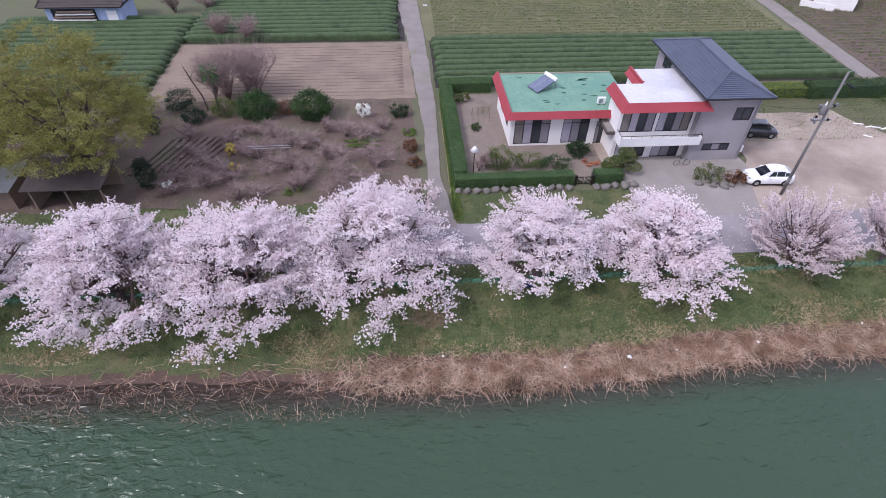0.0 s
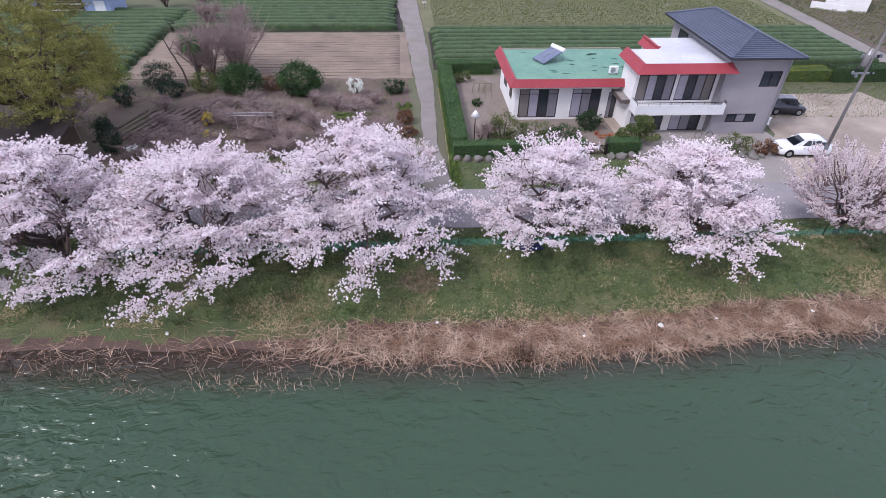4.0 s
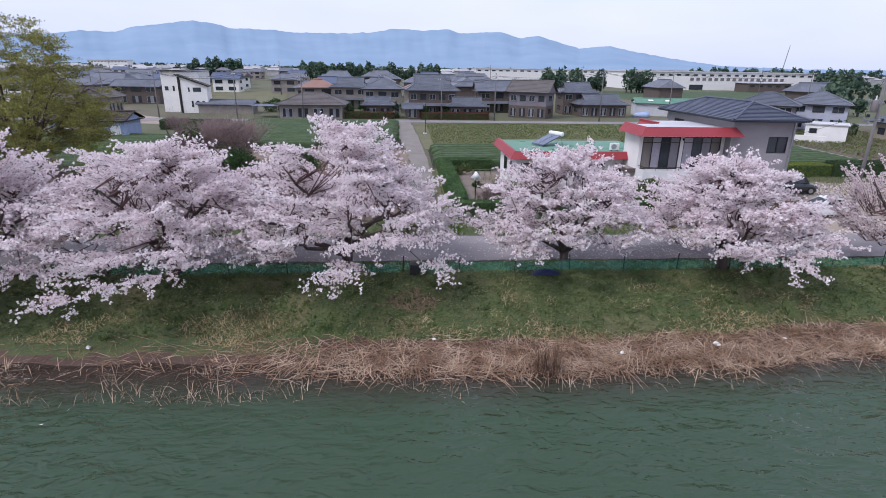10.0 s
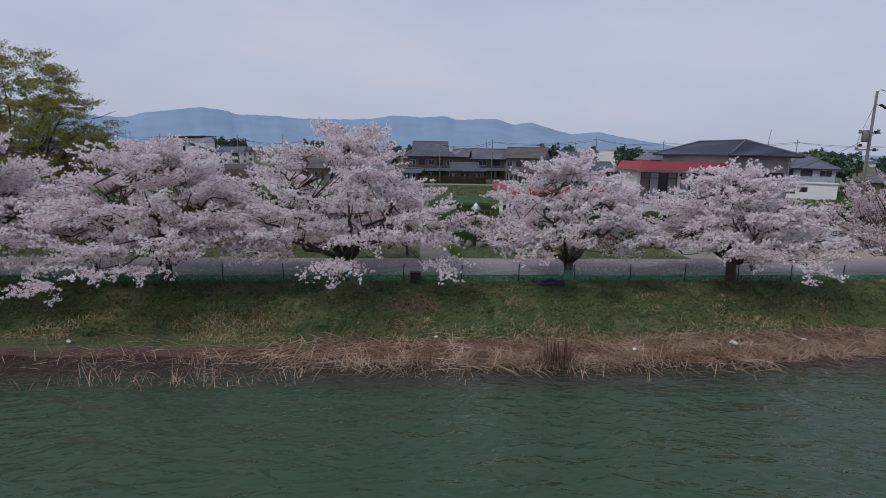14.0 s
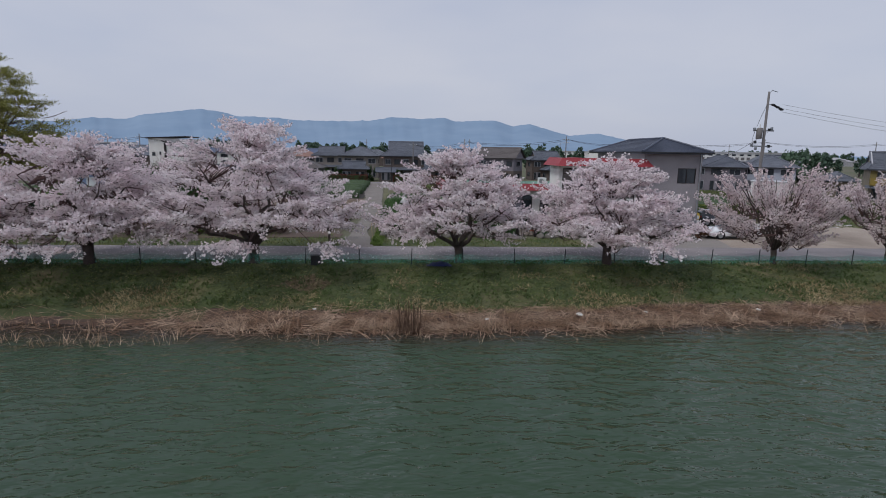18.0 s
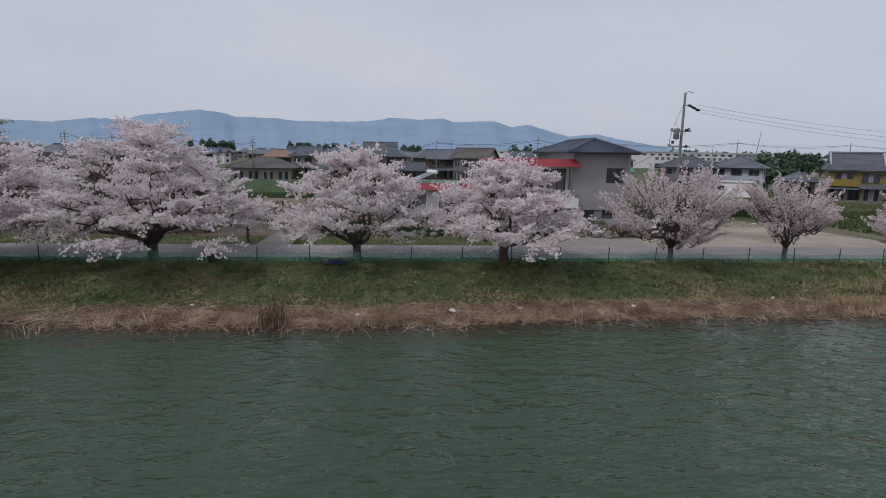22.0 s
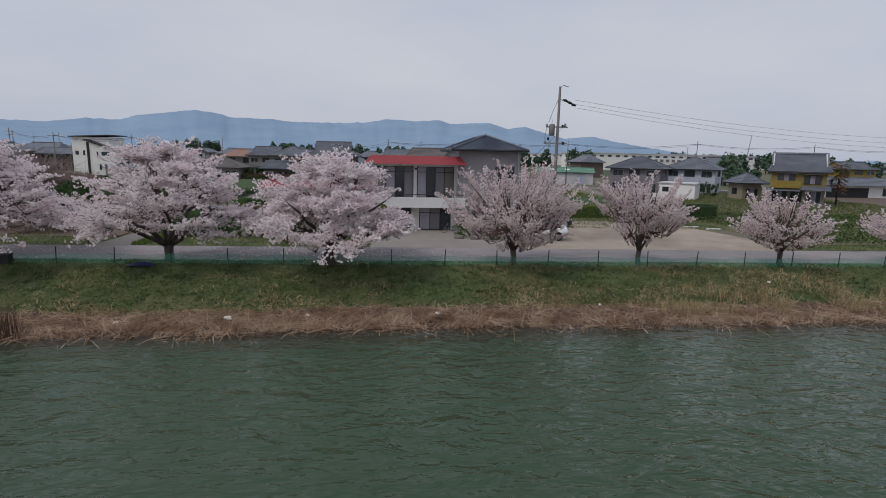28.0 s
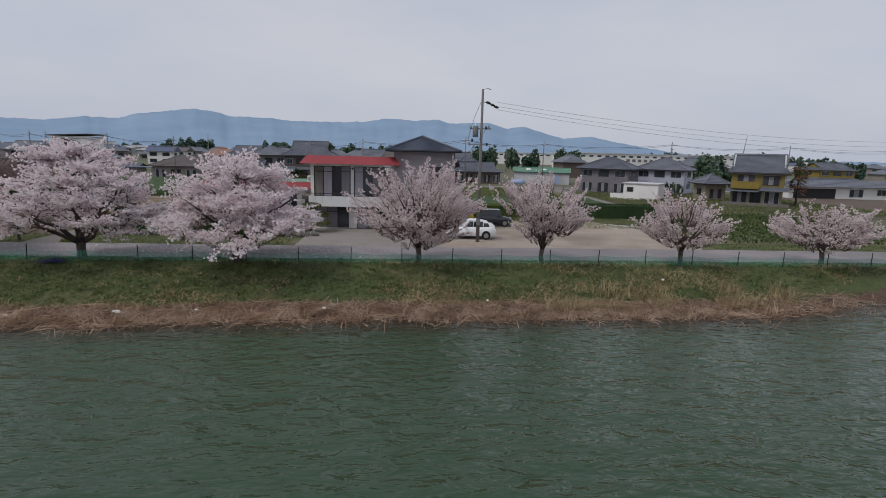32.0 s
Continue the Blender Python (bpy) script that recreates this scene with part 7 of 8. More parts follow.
# ---- distant houses ----
def home(x, y, w, d, eave, rise, roof, tile, wall, label, storeys=2, hip=1.8, lower="", turn=0.0, rows=8, bays=3, base="", group="", lite=False):
    """A house with walls, roof, rows of windows on three sides, and a pent roof over the ground floor."""
    t = thing("house", x, y, -0.42, label, "house", group, turn)
    part("wall", Build().box(-w / 2, w / 2, -d / 2, d / 2, -0.1, eave), M[wall], t)
    if base:
        part("base_wall", Build().box(-w / 2 - 0.03, w / 2 + 0.03, -d / 2 - 0.03, d / 2 + 0.03, -0.1, eave * 0.48), M[base], t)
    o = 0.75
    if lite:
        x0, x1, y0, y1 = -w / 2 - o, w / 2 + o, -d / 2 - o, d / 2 + o
        k = {"hip": d / 2, "irimoya": 1.8}.get(roof, 0.0)
        e = 0.12
        b = Build().add([(x0, y0, eave - e), (x1, y0, eave - e), (x1, y1, eave - e), (x0, y1, eave - e), (x0, y0, eave), (x1, y0, eave), (x1, y1, eave), (x0, y1, eave), (x0 + k, 0, eave + rise), (x1 - k, 0, eave + rise)],
                        [(3, 2, 1, 0), (0, 1, 5, 4), (1, 2, 6, 5), (2, 3, 7, 6), (3, 0, 4, 7), (4, 5, 9, 8), (5, 6, 9), (6, 7, 8, 9), (7, 4, 8)])
        part("ridge_cap", Build().tube([(x0 + k, 0, eave + rise + 0.08), (x1 - k, 0, eave + rise + 0.08)], 0.2, 5), M[tile], t)
        part("roof", b, M[tile], t)
        for s in range(storeys):
            for k in range(2):
                xa = -w / 2 + w * (k + 0.2) / 2
                zb = s * eave / storeys
                part("window", Build().box(xa, xa + w * 0.28, -d / 2 - 0.06, -d / 2 + 0.02, zb + 0.7, zb + 2.1), M["glass"], t)
            part("window", Build().box(w / 2 - 0.02, w / 2 + 0.06, -d * 0.2, d * 0.15, s * eave / storeys + 0.9, s * eave / storeys + 2.0), M["glass"], t)
        return t
    if roof == "hip":
        hip_roof(t, -w / 2 - o, w / 2 + o, -d / 2 - o, d / 2 + o, eave, rise, tile, rows, "x" if w >= d else "y")
    elif roof == "gable":
        gable_roof(t, -w / 2 - o, w / 2 + o, -d / 2 - o, d / 2 + o, eave, rise, tile, rows, 0, wall)
    else:
        gable_roof(t, -w / 2 - o, w / 2 + o, -d / 2 - o, d / 2 + o, eave, rise, tile, rows, hip, wall)
    fl = eave / storeys
    for s in range(storeys):
        for k in range(bays):
            x0 = -w / 2 + w * (k + 0.18) / bays
            x1 = -w / 2 + w * (k + 0.82) / bays
            tall = s == 0
            window(t, x0, x1, s * fl + (0.35 if tall else 0.9), s * fl + 2.15, -d / 2 - 0.035 * bool(base), 3 if tall else 2, "frame" if k % 2 else "alu", True)
        for sx in (-1, 1):
            side_window(t, sx * (w / 2 + (0.035 if base else 0)), -d * 0.15, d * 0.2, s * fl + 0.95, s * fl + 2.05)
    if lower:
        z = fl + 0.1
        cb = Build()
        slope_courses(cb, (-w / 2 - 1.3, -d / 2 - 1.5, z - 0.45), (w / 2 + 1.3, -d / 2 - 1.5, z - 0.45), (-w / 2, -d / 2, z + 0.15), (w / 2, -d / 2, z + 0.15), 4)
        slope_courses(cb, (w / 2 + 1.3, -d / 2 - 1.5, z - 0.45), (w / 2 + 1.3, d / 2, z - 0.45), (w / 2, -d / 2, z + 0.15), (w / 2, d / 2, z + 0.15), 4)
        slope_courses(cb, (-w / 2 - 1.3, d / 2, z - 0.45), (-w / 2 - 1.3, -d / 2 - 1.5, z - 0.45), (-w / 2, d / 2, z + 0.15), (-w / 2, -d / 2, z + 0.15), 4)
        part("pent_roof", cb, M[lower], t)
    return t


# the large traditional house at the end of the track and its outbuildings
home(7.0, 128.0, 10.6, 9.5, 5.8, 3.3, "irimoya", "tile_grey", "wood_brown", "large traditional house with grey hip-and-gable tiled roof", 2, 2.2, "tile_grey", rows=12, bays=5)
home(14.5, 122.5, 8.0, 5.0, 2.7, 1.7, "irimoya", "tile_grey", "wood_brown", "low outbuilding with grey hip-and-gable tiled roof", 1, 1.8, rows=8, bays=3)
home(-5.0, 122.0, 6.0, 4.0, 2.8, 1.6, "irimoya", "tile_grey", "wood_brown", "low gatehouse with grey tiled roof", 1, 1.4, rows=7, bays=2)
home(2.4, 119.6, 3.0, 1.4, 2.2, 0.9, "gable", "tile_grey", "wood_brown", "small tiled gate before the large house", 1, rows=5, bays=1)
home(-19.0, 122.0, 13.0, 9.0, 2.9, 2.3, "hip", "tile_brown", "beige_wall", "single-storey house with a wide grey-brown hip roof", 1, rows=10, bays=4)
port = thing("carport", -28.8, 121.0, -0.42, "open carport with a blue roof beside the house", "carport")
for px_ in (-2.6, 2.6):
    for py_ in (-2.0, 2.0):
        part("post", Build().box(px_ - 0.06, px_ + 0.06, py_ - 0.06, py_ + 0.06, -0.1, 2.4), M["steel"], port)
part("roof", Build().box(-3.0, 3.0, -2.4, 2.4, 2.4, 2.5), M["tile_blue"], port)
home(-4.6, 138.0, 9.0, 8.0, 5.6, 2.2, "hip", "tile_grey", "beige_wall", "beige two-storey house with a grey hip roof", 2, rows=9)
home(-13.5, 150.0, 9.0, 8.0, 5.4, 2.4, "irimoya", "tile_grey", "beige_wall", "two-storey house with layered grey tiled roof", 2, 2.0, "tile_grey", rows=9)
home(30.0, 126.0, 8.6, 6.6, 5.7, 2.4, "gable", "tile_brown", "dusk_wall", "grey and brown two-storey house with a gabled roof", 2, rows=9, base="wood_brown", bays=4, turn=-30)
home(24.5, 142.0, 10.5, 8.0, 5.2, 2.5, "gable", "tile_grey", "wood_brown", "two-storey house with a grey tiled gabled roof", 2, lower="tile_grey", rows=9)
home(43.6, 137.0, 8.0, 7.0, 5.3, 2.2, "irimoya", "tile_grey", "wood_brown", "traditional two-storey house with grey tiled roof", 2, 1.8, rows=9)
home(47.6, 130.5, 11.0, 7.0, 2.9, 2.1, "irimoya", "tile_grey", "wood_brown", "wide low traditional house with grey tiled roof", 1, 2.2, rows=9, bays=5)
home(71.2, 102.6, 9.6, 8.0, 4.9, 2.2, "hip", "tile_dark", "dusk_wall", "dark grey two-storey house with a dark hip roof", 2, rows=10, bays=3, turn=-38)
home(85.2, 107.0, 9.6, 10.4, 4.9, 2.5, "hip", "tile_grey", "pale_grey_wall", "pale blue-grey two-storey house with a grey hip roof", 2, rows=11, bays=3, turn=-38)
annex = thing("white_annex", 72.4, 86.0, -0.42, "white flat-roofed garage annex with a low wall", "garage", turn=-38)
part("wall", Build().box(-4.2, 1.6, -2.6, 2.6, -0.1, 2.7), M["white_wall"], annex)
part("roof", Build().box(-4.4, 1.8, -2.8, 2.8, 2.7, 2.85), M["flat_roof"], annex)
window(annex, -3.6, -2.5, 1.3, 2.1, -2.6, 2, curtain=False)
part("yard_wall", Build().box(-6.0, -1.0, -4.2, -4.0, -0.1, 1.0), M["white_wall"], annex)
# the yellow house
yh = thing("house", 86.6, 78.8, -0.42, "ochre and grey two-storey house with a tiled roof", "house", turn=-35)
yh.matrix_basis = yh.matrix_basis @ Matrix.Diagonal((0.84, 0.84, 1.0, 1.0))
part("wall", Build().box(-4.2, 4.4, -4.2, 4.4, -0.1, 5.5), M["old_wall"], yh)
part("upper_cladding", Build().box(-4.25, 4.45, -4.26, -4.21, 2.9, 5.4), M["ochre_dull"], yh, "dull ochre-brown cladding")
gable_roof(yh, -4.9, 5.1, -5.0, 5.2, 5.3, 2.7, "tile_grey", 11, 0.9, "old_wall", 0.16)
for sx in (-4.1, 4.3):
    part("ridge_end", Build().tube([(sx, -3.6, 6.15), (sx, -0.6, 7.75), (sx, 0.1, 8.1)], [0.13, 0.15, 0.16], 6), M["flat_roof"], yh)
part("window_hood", Build().box(-3.4, -0.2, -4.9, -4.27, 5.0, 5.08).box(0.8, 3.8, -4.9, -4.27, 4.9, 4.98), M["tile_brown"], yh)
window(yh, -3.2, -0.4, 3.5, 4.9, -4.3, 3, "frame")
window(yh, 1.0, 3.6, 3.4, 4.8, -4.3, 3, "frame")
window(yh, -3.8, -1.4, 0.3, 2.4, -4.2, 3, "frame")
window(yh, -0.9, 1.0, 0.3, 2.4, -4.2, 2, "wood_brown")
window(yh, 1.5, 3.9, 0.3, 2.4, -4.2, 3, "alu")
part("balcony", Build().box(-4.2, 0.5, -5.4, -4.27, 2.75, 2.9).box(-4.2, 0.5, -5.42, -5.34, 2.9, 3.9).box(-4.2, -4.1, -5.34, -4.27, 2.9, 3.9), M["ochre_wall"], yh, "ochre boarded balcony")
part("gable_trim", Build().box(4.46, 5.4, -4.6, 4.6, 5.0, 5.28), M["ochre_wall"], yh, "ochre eave boards")
cb = Build()
slope_courses(cb, (0.6, -5.8, 2.5), (5.2, -5.8, 2.5), (0.6, -4.27, 3.1), (5.2, -4.27, 3.1), 5)
slope_courses(cb, (-4.9, -6.0, 2.3), (0.5, -6.0, 2.3), (-4.9, -4.27, 2.72), (0.5, -4.27, 2.72), 3)
part("pent_roof", cb, M["tile_grey"], yh)
part("garden_wall", Build().box(-5.5, 5.5, -7.2, -7.0, -0.1, 0.7), M["stone"], yh)
home(83.8, 87.4, 3.6, 4.0, 3.0, 1.6, "hip", "tile_grey", "old_wall", "low side wing with a grey hipped roof", 1, rows=7, bays=1)
low = thing("low_house", 118.0, 100.0, -0.42, "long low white building with a grey flat roof and open garage", "house")
part("wall", Build().box(-12.0, 14.0, -3.5, 3.5, -0.1, 2.5), M["white_wall"], low)
cb = Build()
slope_courses(cb, (-13.0, -4.5, 2.4), (15.0, -4.5, 2.4), (-13.0, 0, 3.7), (15.0, 0, 3.7), 6)
slope_courses(cb, (15.0, 4.5, 2.4), (-13.0, 4.5, 2.4), (15.0, 0, 3.7), (-13.0, 0, 3.7), 6)
part("roof", cb, M["tile_grey"], low)
# no hole here: a black panel stands in for the garage's shaded interior
part("garage_opening", Build().box(-11.0, -2.0, -3.54, -3.5, 0, 2.0), M["black"], low)
window(low, 1.0, 4.0, 0.4, 2.0, -3.5, 3, "alu")
window(low, 7.0, 9.0, 0.8, 2.0, -3.5, 2, "alu")
home(165.0, 158.0, 12.0, 9.0, 5.0, 2.2, "irimoya", "tile_grey", "ochre_wall", "ochre two-storey house with grey tiled roof", 2, 2.2, "tile_grey", rows=9)
# green-roofed shed
gs = thing("green_roofed_shed", 65.5, 134.5, -0.42, "white sheet-metal barn with a green gabled roof", "barn", turn=-14)
part("wall", Build().box(-7.0, 7.0, -3.5, 3.5, -0.1, 3.0), M["flat_roof"], gs)
gable_roof(gs, -7.3, 7.3, -4.0, 4.0, 3.0, 1.0, "green_roof", 6, 0, "white_metal")
for x in (-4.0, 0.0):
    part("roof_light", Build().add([(x, -2.6, 3.52), (x + 1.2, -2.6, 3.52), (x + 1.2, -1.4, 3.82), (x, -1.4, 3.82)], [(0, 1, 2, 3)]), M["white_metal"], gs)
part("door", Build().box(3.2, 4.4, -3.56, -3.5, 0, 2.2), M["blue_wall"], gs)
o = part("blue_sheet_heap", Build().blob(0, 0, 0.5, 2.2, 1.3, 0.9, 4, 0.4), M["blue_wall"], None, "", True)
o.matrix_basis = pose(57.6, 128.4, -0.5)
tagged(o, "heap covered with a pale blue sheet", "heap")
# white modern house
wh = thing("house", -49.6, 134.0, -0.42, "white modern two-storey house with single-pitch dark roofs", "house")
wh.matrix_basis = wh.matrix_basis @ Matrix.Diagonal((1.08, 1.1, 1.12, 1.0))
part("wall", Build().box(-4.6, 3.2, -2.4, 4.2, -0.1, 8.0), M["white_wall"], wh, "tall white rendered block")
part("roof", Build().add([(-5.1, -2.9, 7.95), (3.7, -2.9, 8.35), (3.7, 4.7, 8.35), (-5.1, 4.7, 7.95), (-5.1, -2.9, 8.15), (3.7, -2.9, 8.55), (3.7, 4.7, 8.55), (-5.1, 4.7, 8.15)], [(3, 2, 1, 0), (4, 5, 6, 7), (0, 1, 5, 4), (1, 2, 6, 5), (2, 3, 7, 6), (3, 0, 4, 7)]), M["frame"], wh)
part("front_block", Build().side([(-0.6, -0.1), (5.2, -0.1), (5.2, 5.3), (-0.6, 7.2)], -4.2, -2.42), M["white_wall"], wh)
part("front_roof", Build().side([(-1.0, 7.36), (5.6, 5.2), (5.6, 5.42), (-1.0, 7.58)], -4.6, -2.42), M["frame"], wh)
part("dark_strip", Build().box(-0.55, -0.05, -4.3, -4.21, 0.0, 7.0), M["frame"], wh)
for a in ((-4.0, -3.3, 4.3, 5.1), (-2.4, -2.0, 4.2, 5.2)):
    window(wh, *a, -2.4, 1, curtain=False)
for a in ((1.4, 1.7, 4.2, 5.0), (2.4, 4.0, 4.2, 5.0), (1.8, 2.2, 1.2, 2.4), (2.9, 3.4, 1.6, 2.4), (4.0, 4.5, 1.6, 2.4)):
    window(wh, *a, -4.2, 1, curtain=False)
home(-67.5, 129.5, 6.5, 6.0, 3.4, 1.9, "gable", "tile_brown", "beige_wall", "tan gabled house with a brown roof", 1, rows=7, bays=2, turn=90)
home(-72.0, 160.0, 12.0, 8.0, 4.6, 1.7, "gable", "tile_grey", "wood_brown", "two-storey house with a pale grey gabled roof", 2, rows=7)
sheds = thing("white_sheet_shed", -40.0, 131.0, -0.42, "long low shed with a grey sheet roof", "shed")
part("wall", Build().box(-6.0, 6.0, -2.5, 2.5, -0.1, 2.0), M["beige_wall"], sheds)
gable_roof(sheds, -6.5, 6.5, -3.0, 3.0, 2.0, 0.9, "tile_grey", 4, 0, "beige_wall")
bush("garden_tree", -30.0, 134.0, 3.0, 2.4, 3.2, "leaf", "rounded dark garden trees beside a shed", 201, 1500, 0.3, "tree", 3)
for i, (x, y, h) in enumerate(((-8.2, 120.6, 3.6), (-1.0, 120.8, 3.8), (4.8, 121.0, 3.0), (-11.0, 121.0, 3.0), (9.6, 120.4, 2.2))):
    bush("garden_tree", x, y, 1.2, 1.1, h, "leaf", "dark clipped garden tree behind the red hedge", 210 + i, 800, 0.22, "tree", 3, group="garden trees behind the red hedge")
for i, (x, y, h) in enumerate(((78.5, 93.0, 2.8), (79.6, 92.4, 2.9), (80.7, 91.8, 2.7))):
    bush("conical_conifer", x, y, 0.6, 0.6, h, "leaf", "narrow green conifer beside the grey house", 220 + i, 700, 0.15, "tree", 2, group="narrow conifers")

# ordinary houses farther off, built once each and repeated
kinds = [home(-400 + 60 * i, -1500, *a, group="distant houses", lite=True) for i, a in enumerate((
    (10, 8, 5.2, 2.2, "hip", "tile_grey", "beige_wall", "distant two-storey house with a grey hip roof"),
    (12, 8, 5.3, 2.4, "irimoya", "tile_grey", "wood_brown", "distant traditional house with grey tiled roof"),
    (9, 7, 5.2, 1.8, "gable", "tile_brown", "white_wall", "distant white house with a brown gabled roof"),
    (11, 8, 3.0, 2.2, "hip", "tile_grey", "beige_wall", "distant low house with a grey hip roof", 1),
    (10, 7, 5.2, 2.0, "gable", "tile_blue", "white_wall", "distant white house with a blue gabled roof"),
    (9, 8, 5.0, 2.0, "hip", "tile_orange", "beige_wall", "distant beige house with an orange roof"),
    (13, 8, 3.2, 2.0, "gable", "tile_grey", "white_wall", "distant long low house with a grey roof", 1)))]
rr = random.Random(3)
for row, (y0, step, n) in enumerate(((160, 19, 18), (180, 17, 24), (202, 18, 26), (228, 20, 28), (262, 21, 30), (305, 24, 30), (360, 28, 28), (430, 32, 26))):
    for k in range(n):
        x = (k - n / 2 + 0.5) * step + rr.uniform(-6, 6)
        y = y0 + rr.uniform(-7, 7)
        if y < 340 and 40 < x < 250 and rr.random() < 0.93:
            continue
        if (y < 220 and -62 < x < -36) or (y < 172 and -82 < x < -30):
            continue
        if y > 330 and 60 < x < 330:
            continue
        if rr.random() < 0.12:
            continue
        copy_thing(kinds[rr.choice((0, 0, 0, 1, 1, 1, 2, 3, 3, 3, 0, 1, 4, 5, 6, 6))], pose(x, y, -0.42, 0, 0, rr.choice((0, 0, 90, 8, -8))))
for i, k in enumerate(kinds):
    k.matrix_basis = pose(-150 + 52 * i, 480, -0.42)


# long white works and other large far buildings
def works(x, y, w, d, h, label, windows=14, wall="white_wall"):
    t = thing("factory", x, y, -0.42, label, "factory")
    part("wall", Build().box(-w / 2, w / 2, -d / 2, d / 2, -0.1, h), M[wall], t)
    part("roof", Build().box(-w / 2 - 0.6, w / 2 + 0.6, -d / 2 - 0.6, d / 2 + 0.6, h, h + 0.5), M["flat_roof"], t)
    for i in range(windows):
        x0 = -w / 2 + w * (i + 0.25) / windows
        part("window", Build().box(x0, x0 + w * 0.5 / windows, -d / 2 - 0.08, -d / 2 + 0.1, h - 1.9, h - 0.9), M["glass"], t)
    return t


f = works(184, 330, 108, 40, 9.6, "long white factory with a row of small windows", 22)
for i in range(16):
    part("sign_bar", Build().box(-20 + i * 3.6, -18 + i * 3.6, -20.2, -20.05, 5.2, 6.8), M["pole"], f)
for i in range(4):
    part("dock_door", Build().box(-50 + i * 30, -42 + i * 30, -20.15, -20.02, 0.2, 3.0), M["glass"], f)
works(120, 480, 120, 30, 9.5, "very long low white works building", 20)
works(330, 620, 160, 40, 10, "long white works building far off", 20)
works(-350, 700, 46, 14, 12, "white three-storey school building", 12)
works(196, 292, 24, 12, 4.6, "low brown storehouse before the factory", 5, "wood_brown")
t = thing("crane_mast", 560, 800, -0.42, "distant slender leaning mast", "mast")
part("mast", Build().tube([(0, 0, 0), (6, 0, 48)], [0.9, 0.35], 6), M["steel"], t)


# groves and the far line of woods
def grove(x, y, w, d, h, seed, n=26, leaf="leaf_far", label="distant grove of dark green trees"):
    t = thing("grove", x, y, -0.42, label, "trees")
    tagged(t, kind="stuff")
    r = np.random.default_rng(seed)
    pts, tr = [], Build()
    for i in range(n):
        cx, cy, hh = r.uniform(-w / 2, w / 2), r.uniform(-d / 2, d / 2), h * r.uniform(0.7, 1.0)
        q = r.normal(size=(170, 3))
        q /= np.linalg.norm(q, axis=1)[:, None] + 1e-9
        q *= r.uniform(0.6, 1.05, (170, 1))
        q[:, 2] = q[:, 2] * (0.5 - 0.25 * 0) + 0.5
        pts.append(q * np.array((h * 0.2, h * 0.2, hh * 0.85)) * (1.15 - 0.5 * q[:, 2:] * (i % 2)) + np.array((cx, cy, hh * 0.12)))
        tr.tube([(cx, cy, 0), (cx, cy, hh * 0.7)], [0.3, 0.15], 5)
    part("trunks", tr, M["bark"], t, kind="stuff")
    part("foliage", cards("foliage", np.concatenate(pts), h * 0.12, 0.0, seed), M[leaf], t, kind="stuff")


for i, a in enumerate(((-168, 520, 46, 20, 15, 1, 34), (-22, 420, 100, 26, 12.5, 2, 90), (68, 250, 9, 8, 11, 3, 10), (92, 275, 16, 10, 10, 4, 14), (112, 262, 11, 8, 10.5, 5, 10), (236, 285, 22, 14, 11, 6, 26), (300, 480, 90, 30, 13, 7, 40), (113.5, 137, 8, 6, 8.5, 8, 8), (-240, 560, 120, 30, 10, 9, 40), (420, 560, 160, 30, 14, 10, 50), (200, 200, 40, 14, 8, 14, 22))):
    grove(*a)
far_build = np.random.default_rng(77)
pts = []
for i in range(420):
    cx, cy = far_build.uniform(-1500, 1500), far_build.uniform(900, 1500)
    q = far_build.normal(size=(26, 3)) * np.array((14, 8, 2.0)) + np.array((cx, cy, 2.5))
    pts.append(q)
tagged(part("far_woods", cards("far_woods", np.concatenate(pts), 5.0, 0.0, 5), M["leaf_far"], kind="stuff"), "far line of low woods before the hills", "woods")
b = Build()
for i in range(360):
    x, y = far_build.uniform(-700, 700), far_build.uniform(480, 900)
    w, d, h = far_build.uniform(5, 11), far_build.uniform(4, 7), far_build.uniform(3, 6)
    b.box(x - w, x + w, y - d, y + d, -0.5, h)
    b.add([(x - w - 0.5, y - d - 0.5, h), (x + w + 0.5, y - d - 0.5, h), (x + w + 0.5, y + d + 0.5, h), (x - w - 0.5, y + d + 0.5, h), (x - w * 0.5, y, h + 2.2), (x + w * 0.5, y, h + 2.2)], [(0, 1, 5, 4), (1, 2, 5), (2, 3, 4, 5), (3, 0, 4)])
M["far_town"] = material("far_town_walls", "8d8c90", "b5b3b3", 0.3, 0.8, vary="island")
tagged(part("far_town", b, M["far_town"], kind="stuff"), "far town of low houses on the plain", "town")


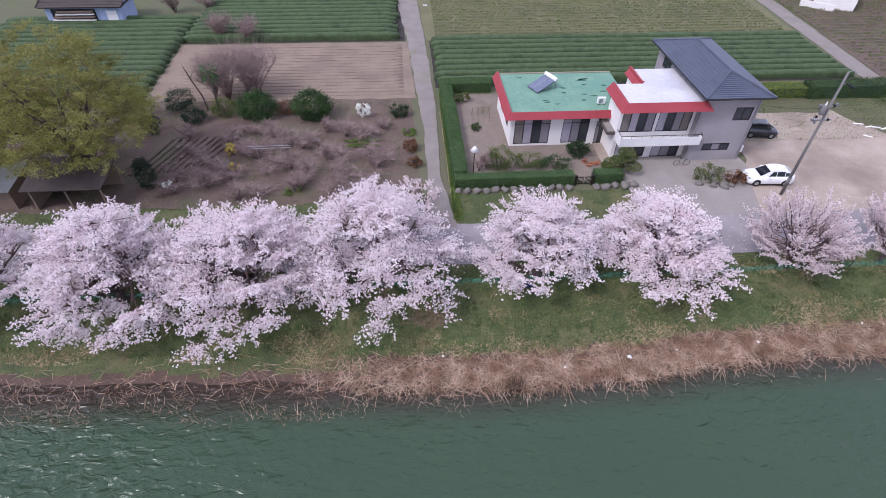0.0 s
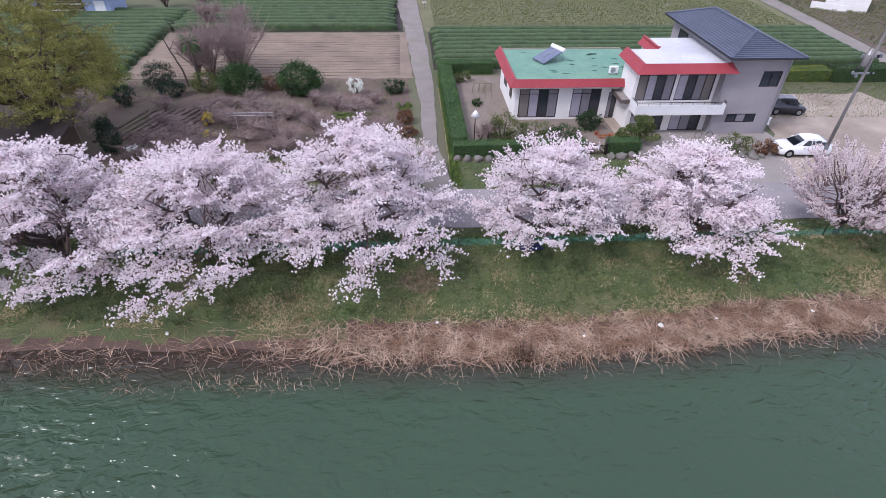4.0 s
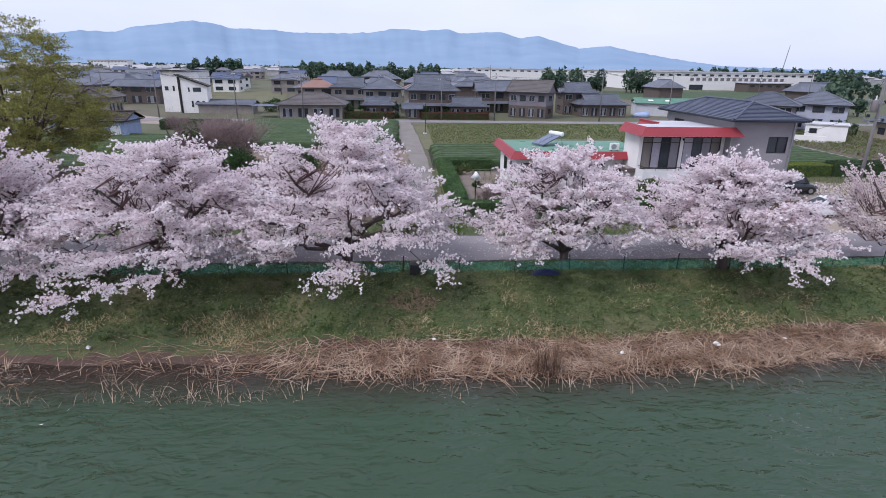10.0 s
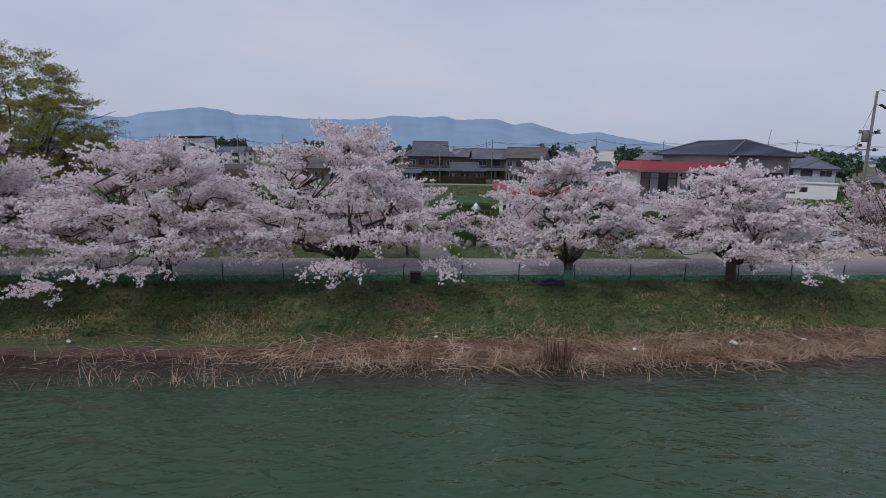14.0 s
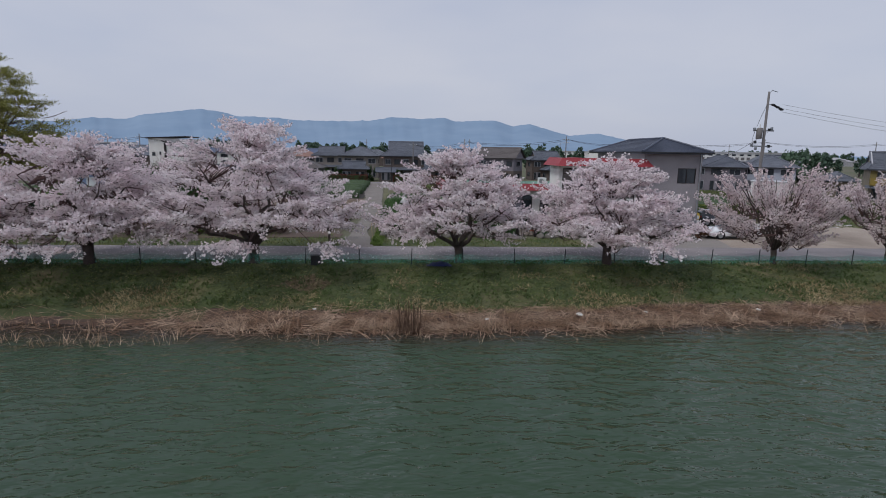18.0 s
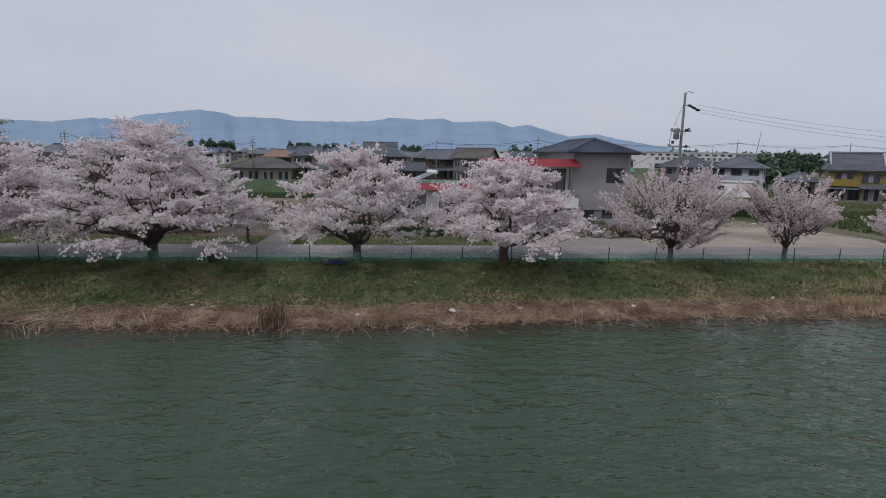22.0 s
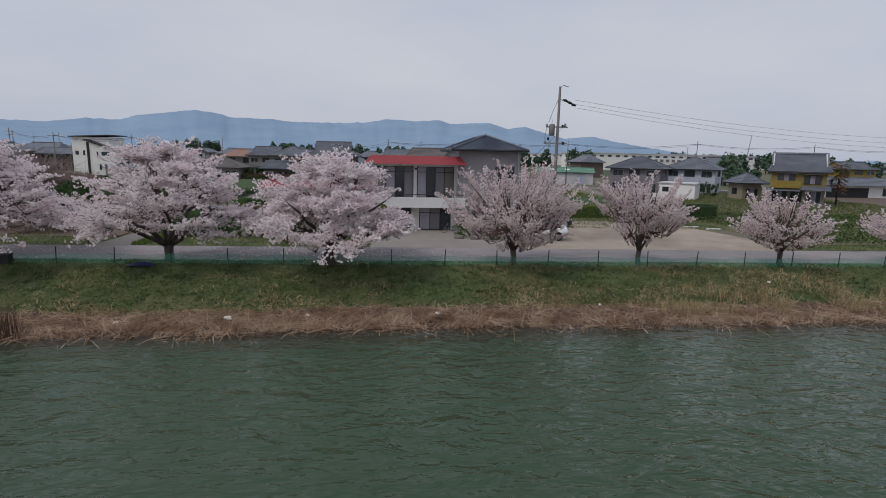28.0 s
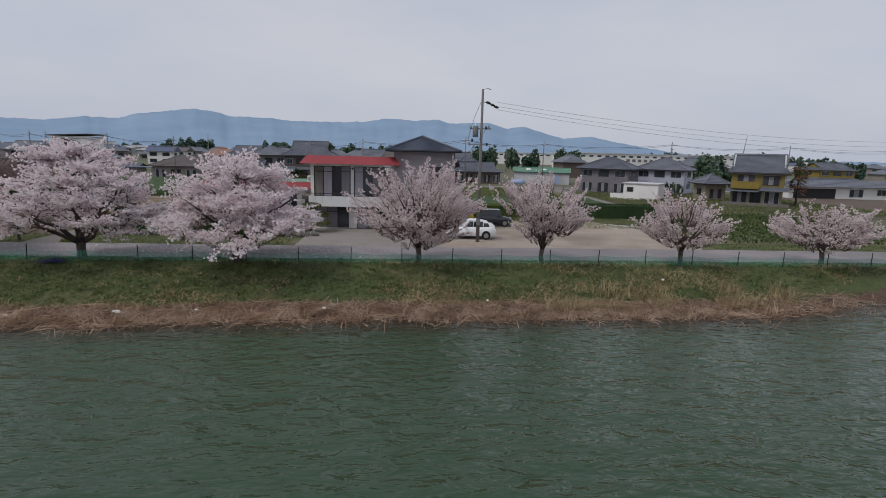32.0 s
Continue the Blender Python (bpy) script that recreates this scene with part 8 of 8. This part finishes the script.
# ---- far hills ----
RIDGE = ((-60, 1.5), (-48, 1.9), (-40, 2.1), (-34.5, 2.06), (-31.5, 2.04), (-28.7, 2.48), (-26, 2.48), (-24.6, 2.95), (-19.9, 3.66), (-17.9, 3.5), (-16.6, 3.13), (-13, 3.13), (-10.8, 2.93), (-6.3, 2.98), (-3.4, 3.12), (-1.1, 3.53), (1.8, 3.38), (4.2, 3.55), (5.4, 3.18), (9.5, 3.37), (11.3, 2.77), (13.1, 3.03), (17.1, 1.89), (19.9, 2.15), (22.1, 1.68), (26, 1.0), (30, 0.45), (36, 0.25), (60, 0.2))
hill_mat = bpy.data.materials.new("hills_painted_haze")
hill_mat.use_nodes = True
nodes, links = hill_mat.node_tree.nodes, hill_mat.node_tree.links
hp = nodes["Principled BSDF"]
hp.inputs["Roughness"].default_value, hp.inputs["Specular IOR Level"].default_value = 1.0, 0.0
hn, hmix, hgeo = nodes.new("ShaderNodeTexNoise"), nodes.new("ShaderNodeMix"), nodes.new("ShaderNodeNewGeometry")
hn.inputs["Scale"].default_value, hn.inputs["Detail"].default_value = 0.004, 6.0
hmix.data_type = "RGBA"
# both blues carry the haze of distance, painted into the hills' base colour
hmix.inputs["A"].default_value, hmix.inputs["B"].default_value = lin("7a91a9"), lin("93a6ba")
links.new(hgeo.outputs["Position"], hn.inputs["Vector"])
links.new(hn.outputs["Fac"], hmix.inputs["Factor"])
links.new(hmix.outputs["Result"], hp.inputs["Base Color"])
hb = Build()
n, rows = 420, 14
for i in range(n + 1):
    az = -60 + 120 * i / n
    el = float(np.interp(az, [r[0] for r in RIDGE], [r[1] for r in RIDGE])) + 0.07 * noise.noise(Vector((az * 1.7, 0, 5))) + 0.06 * noise.noise(Vector((az * 6, 0, 5)))
    for k in range(rows):
        u = 1 - k / (rows - 1)
        spur = noise.noise(Vector((az * 0.55, u * 0.8, 1))) + 0.6 * noise.noise(Vector((az * 1.6 + u, u * 1.5, 4))) + 0.3 * noise.noise(Vector((az * 4, u * 3, 8)))
        D = 4000 - 1300 * (1 - u) - 50 * spur * math.sin(math.pi * u)
        z = 6.5 + D * math.tan(radians(el)) * u
        hb.v.append((14 + D * math.sin(radians(az)), D * math.cos(radians(az)), z if u else -5))
hb.f = [(i * rows + k, i * rows + rows + k, i * rows + rows + 1 + k, i * rows + 1 + k) for i in range(n) for k in range(rows - 1)]
setting("backdrop", hb, hill_mat, "wooded hills on the horizon, with pale blue haze in their colour", "hills", True)
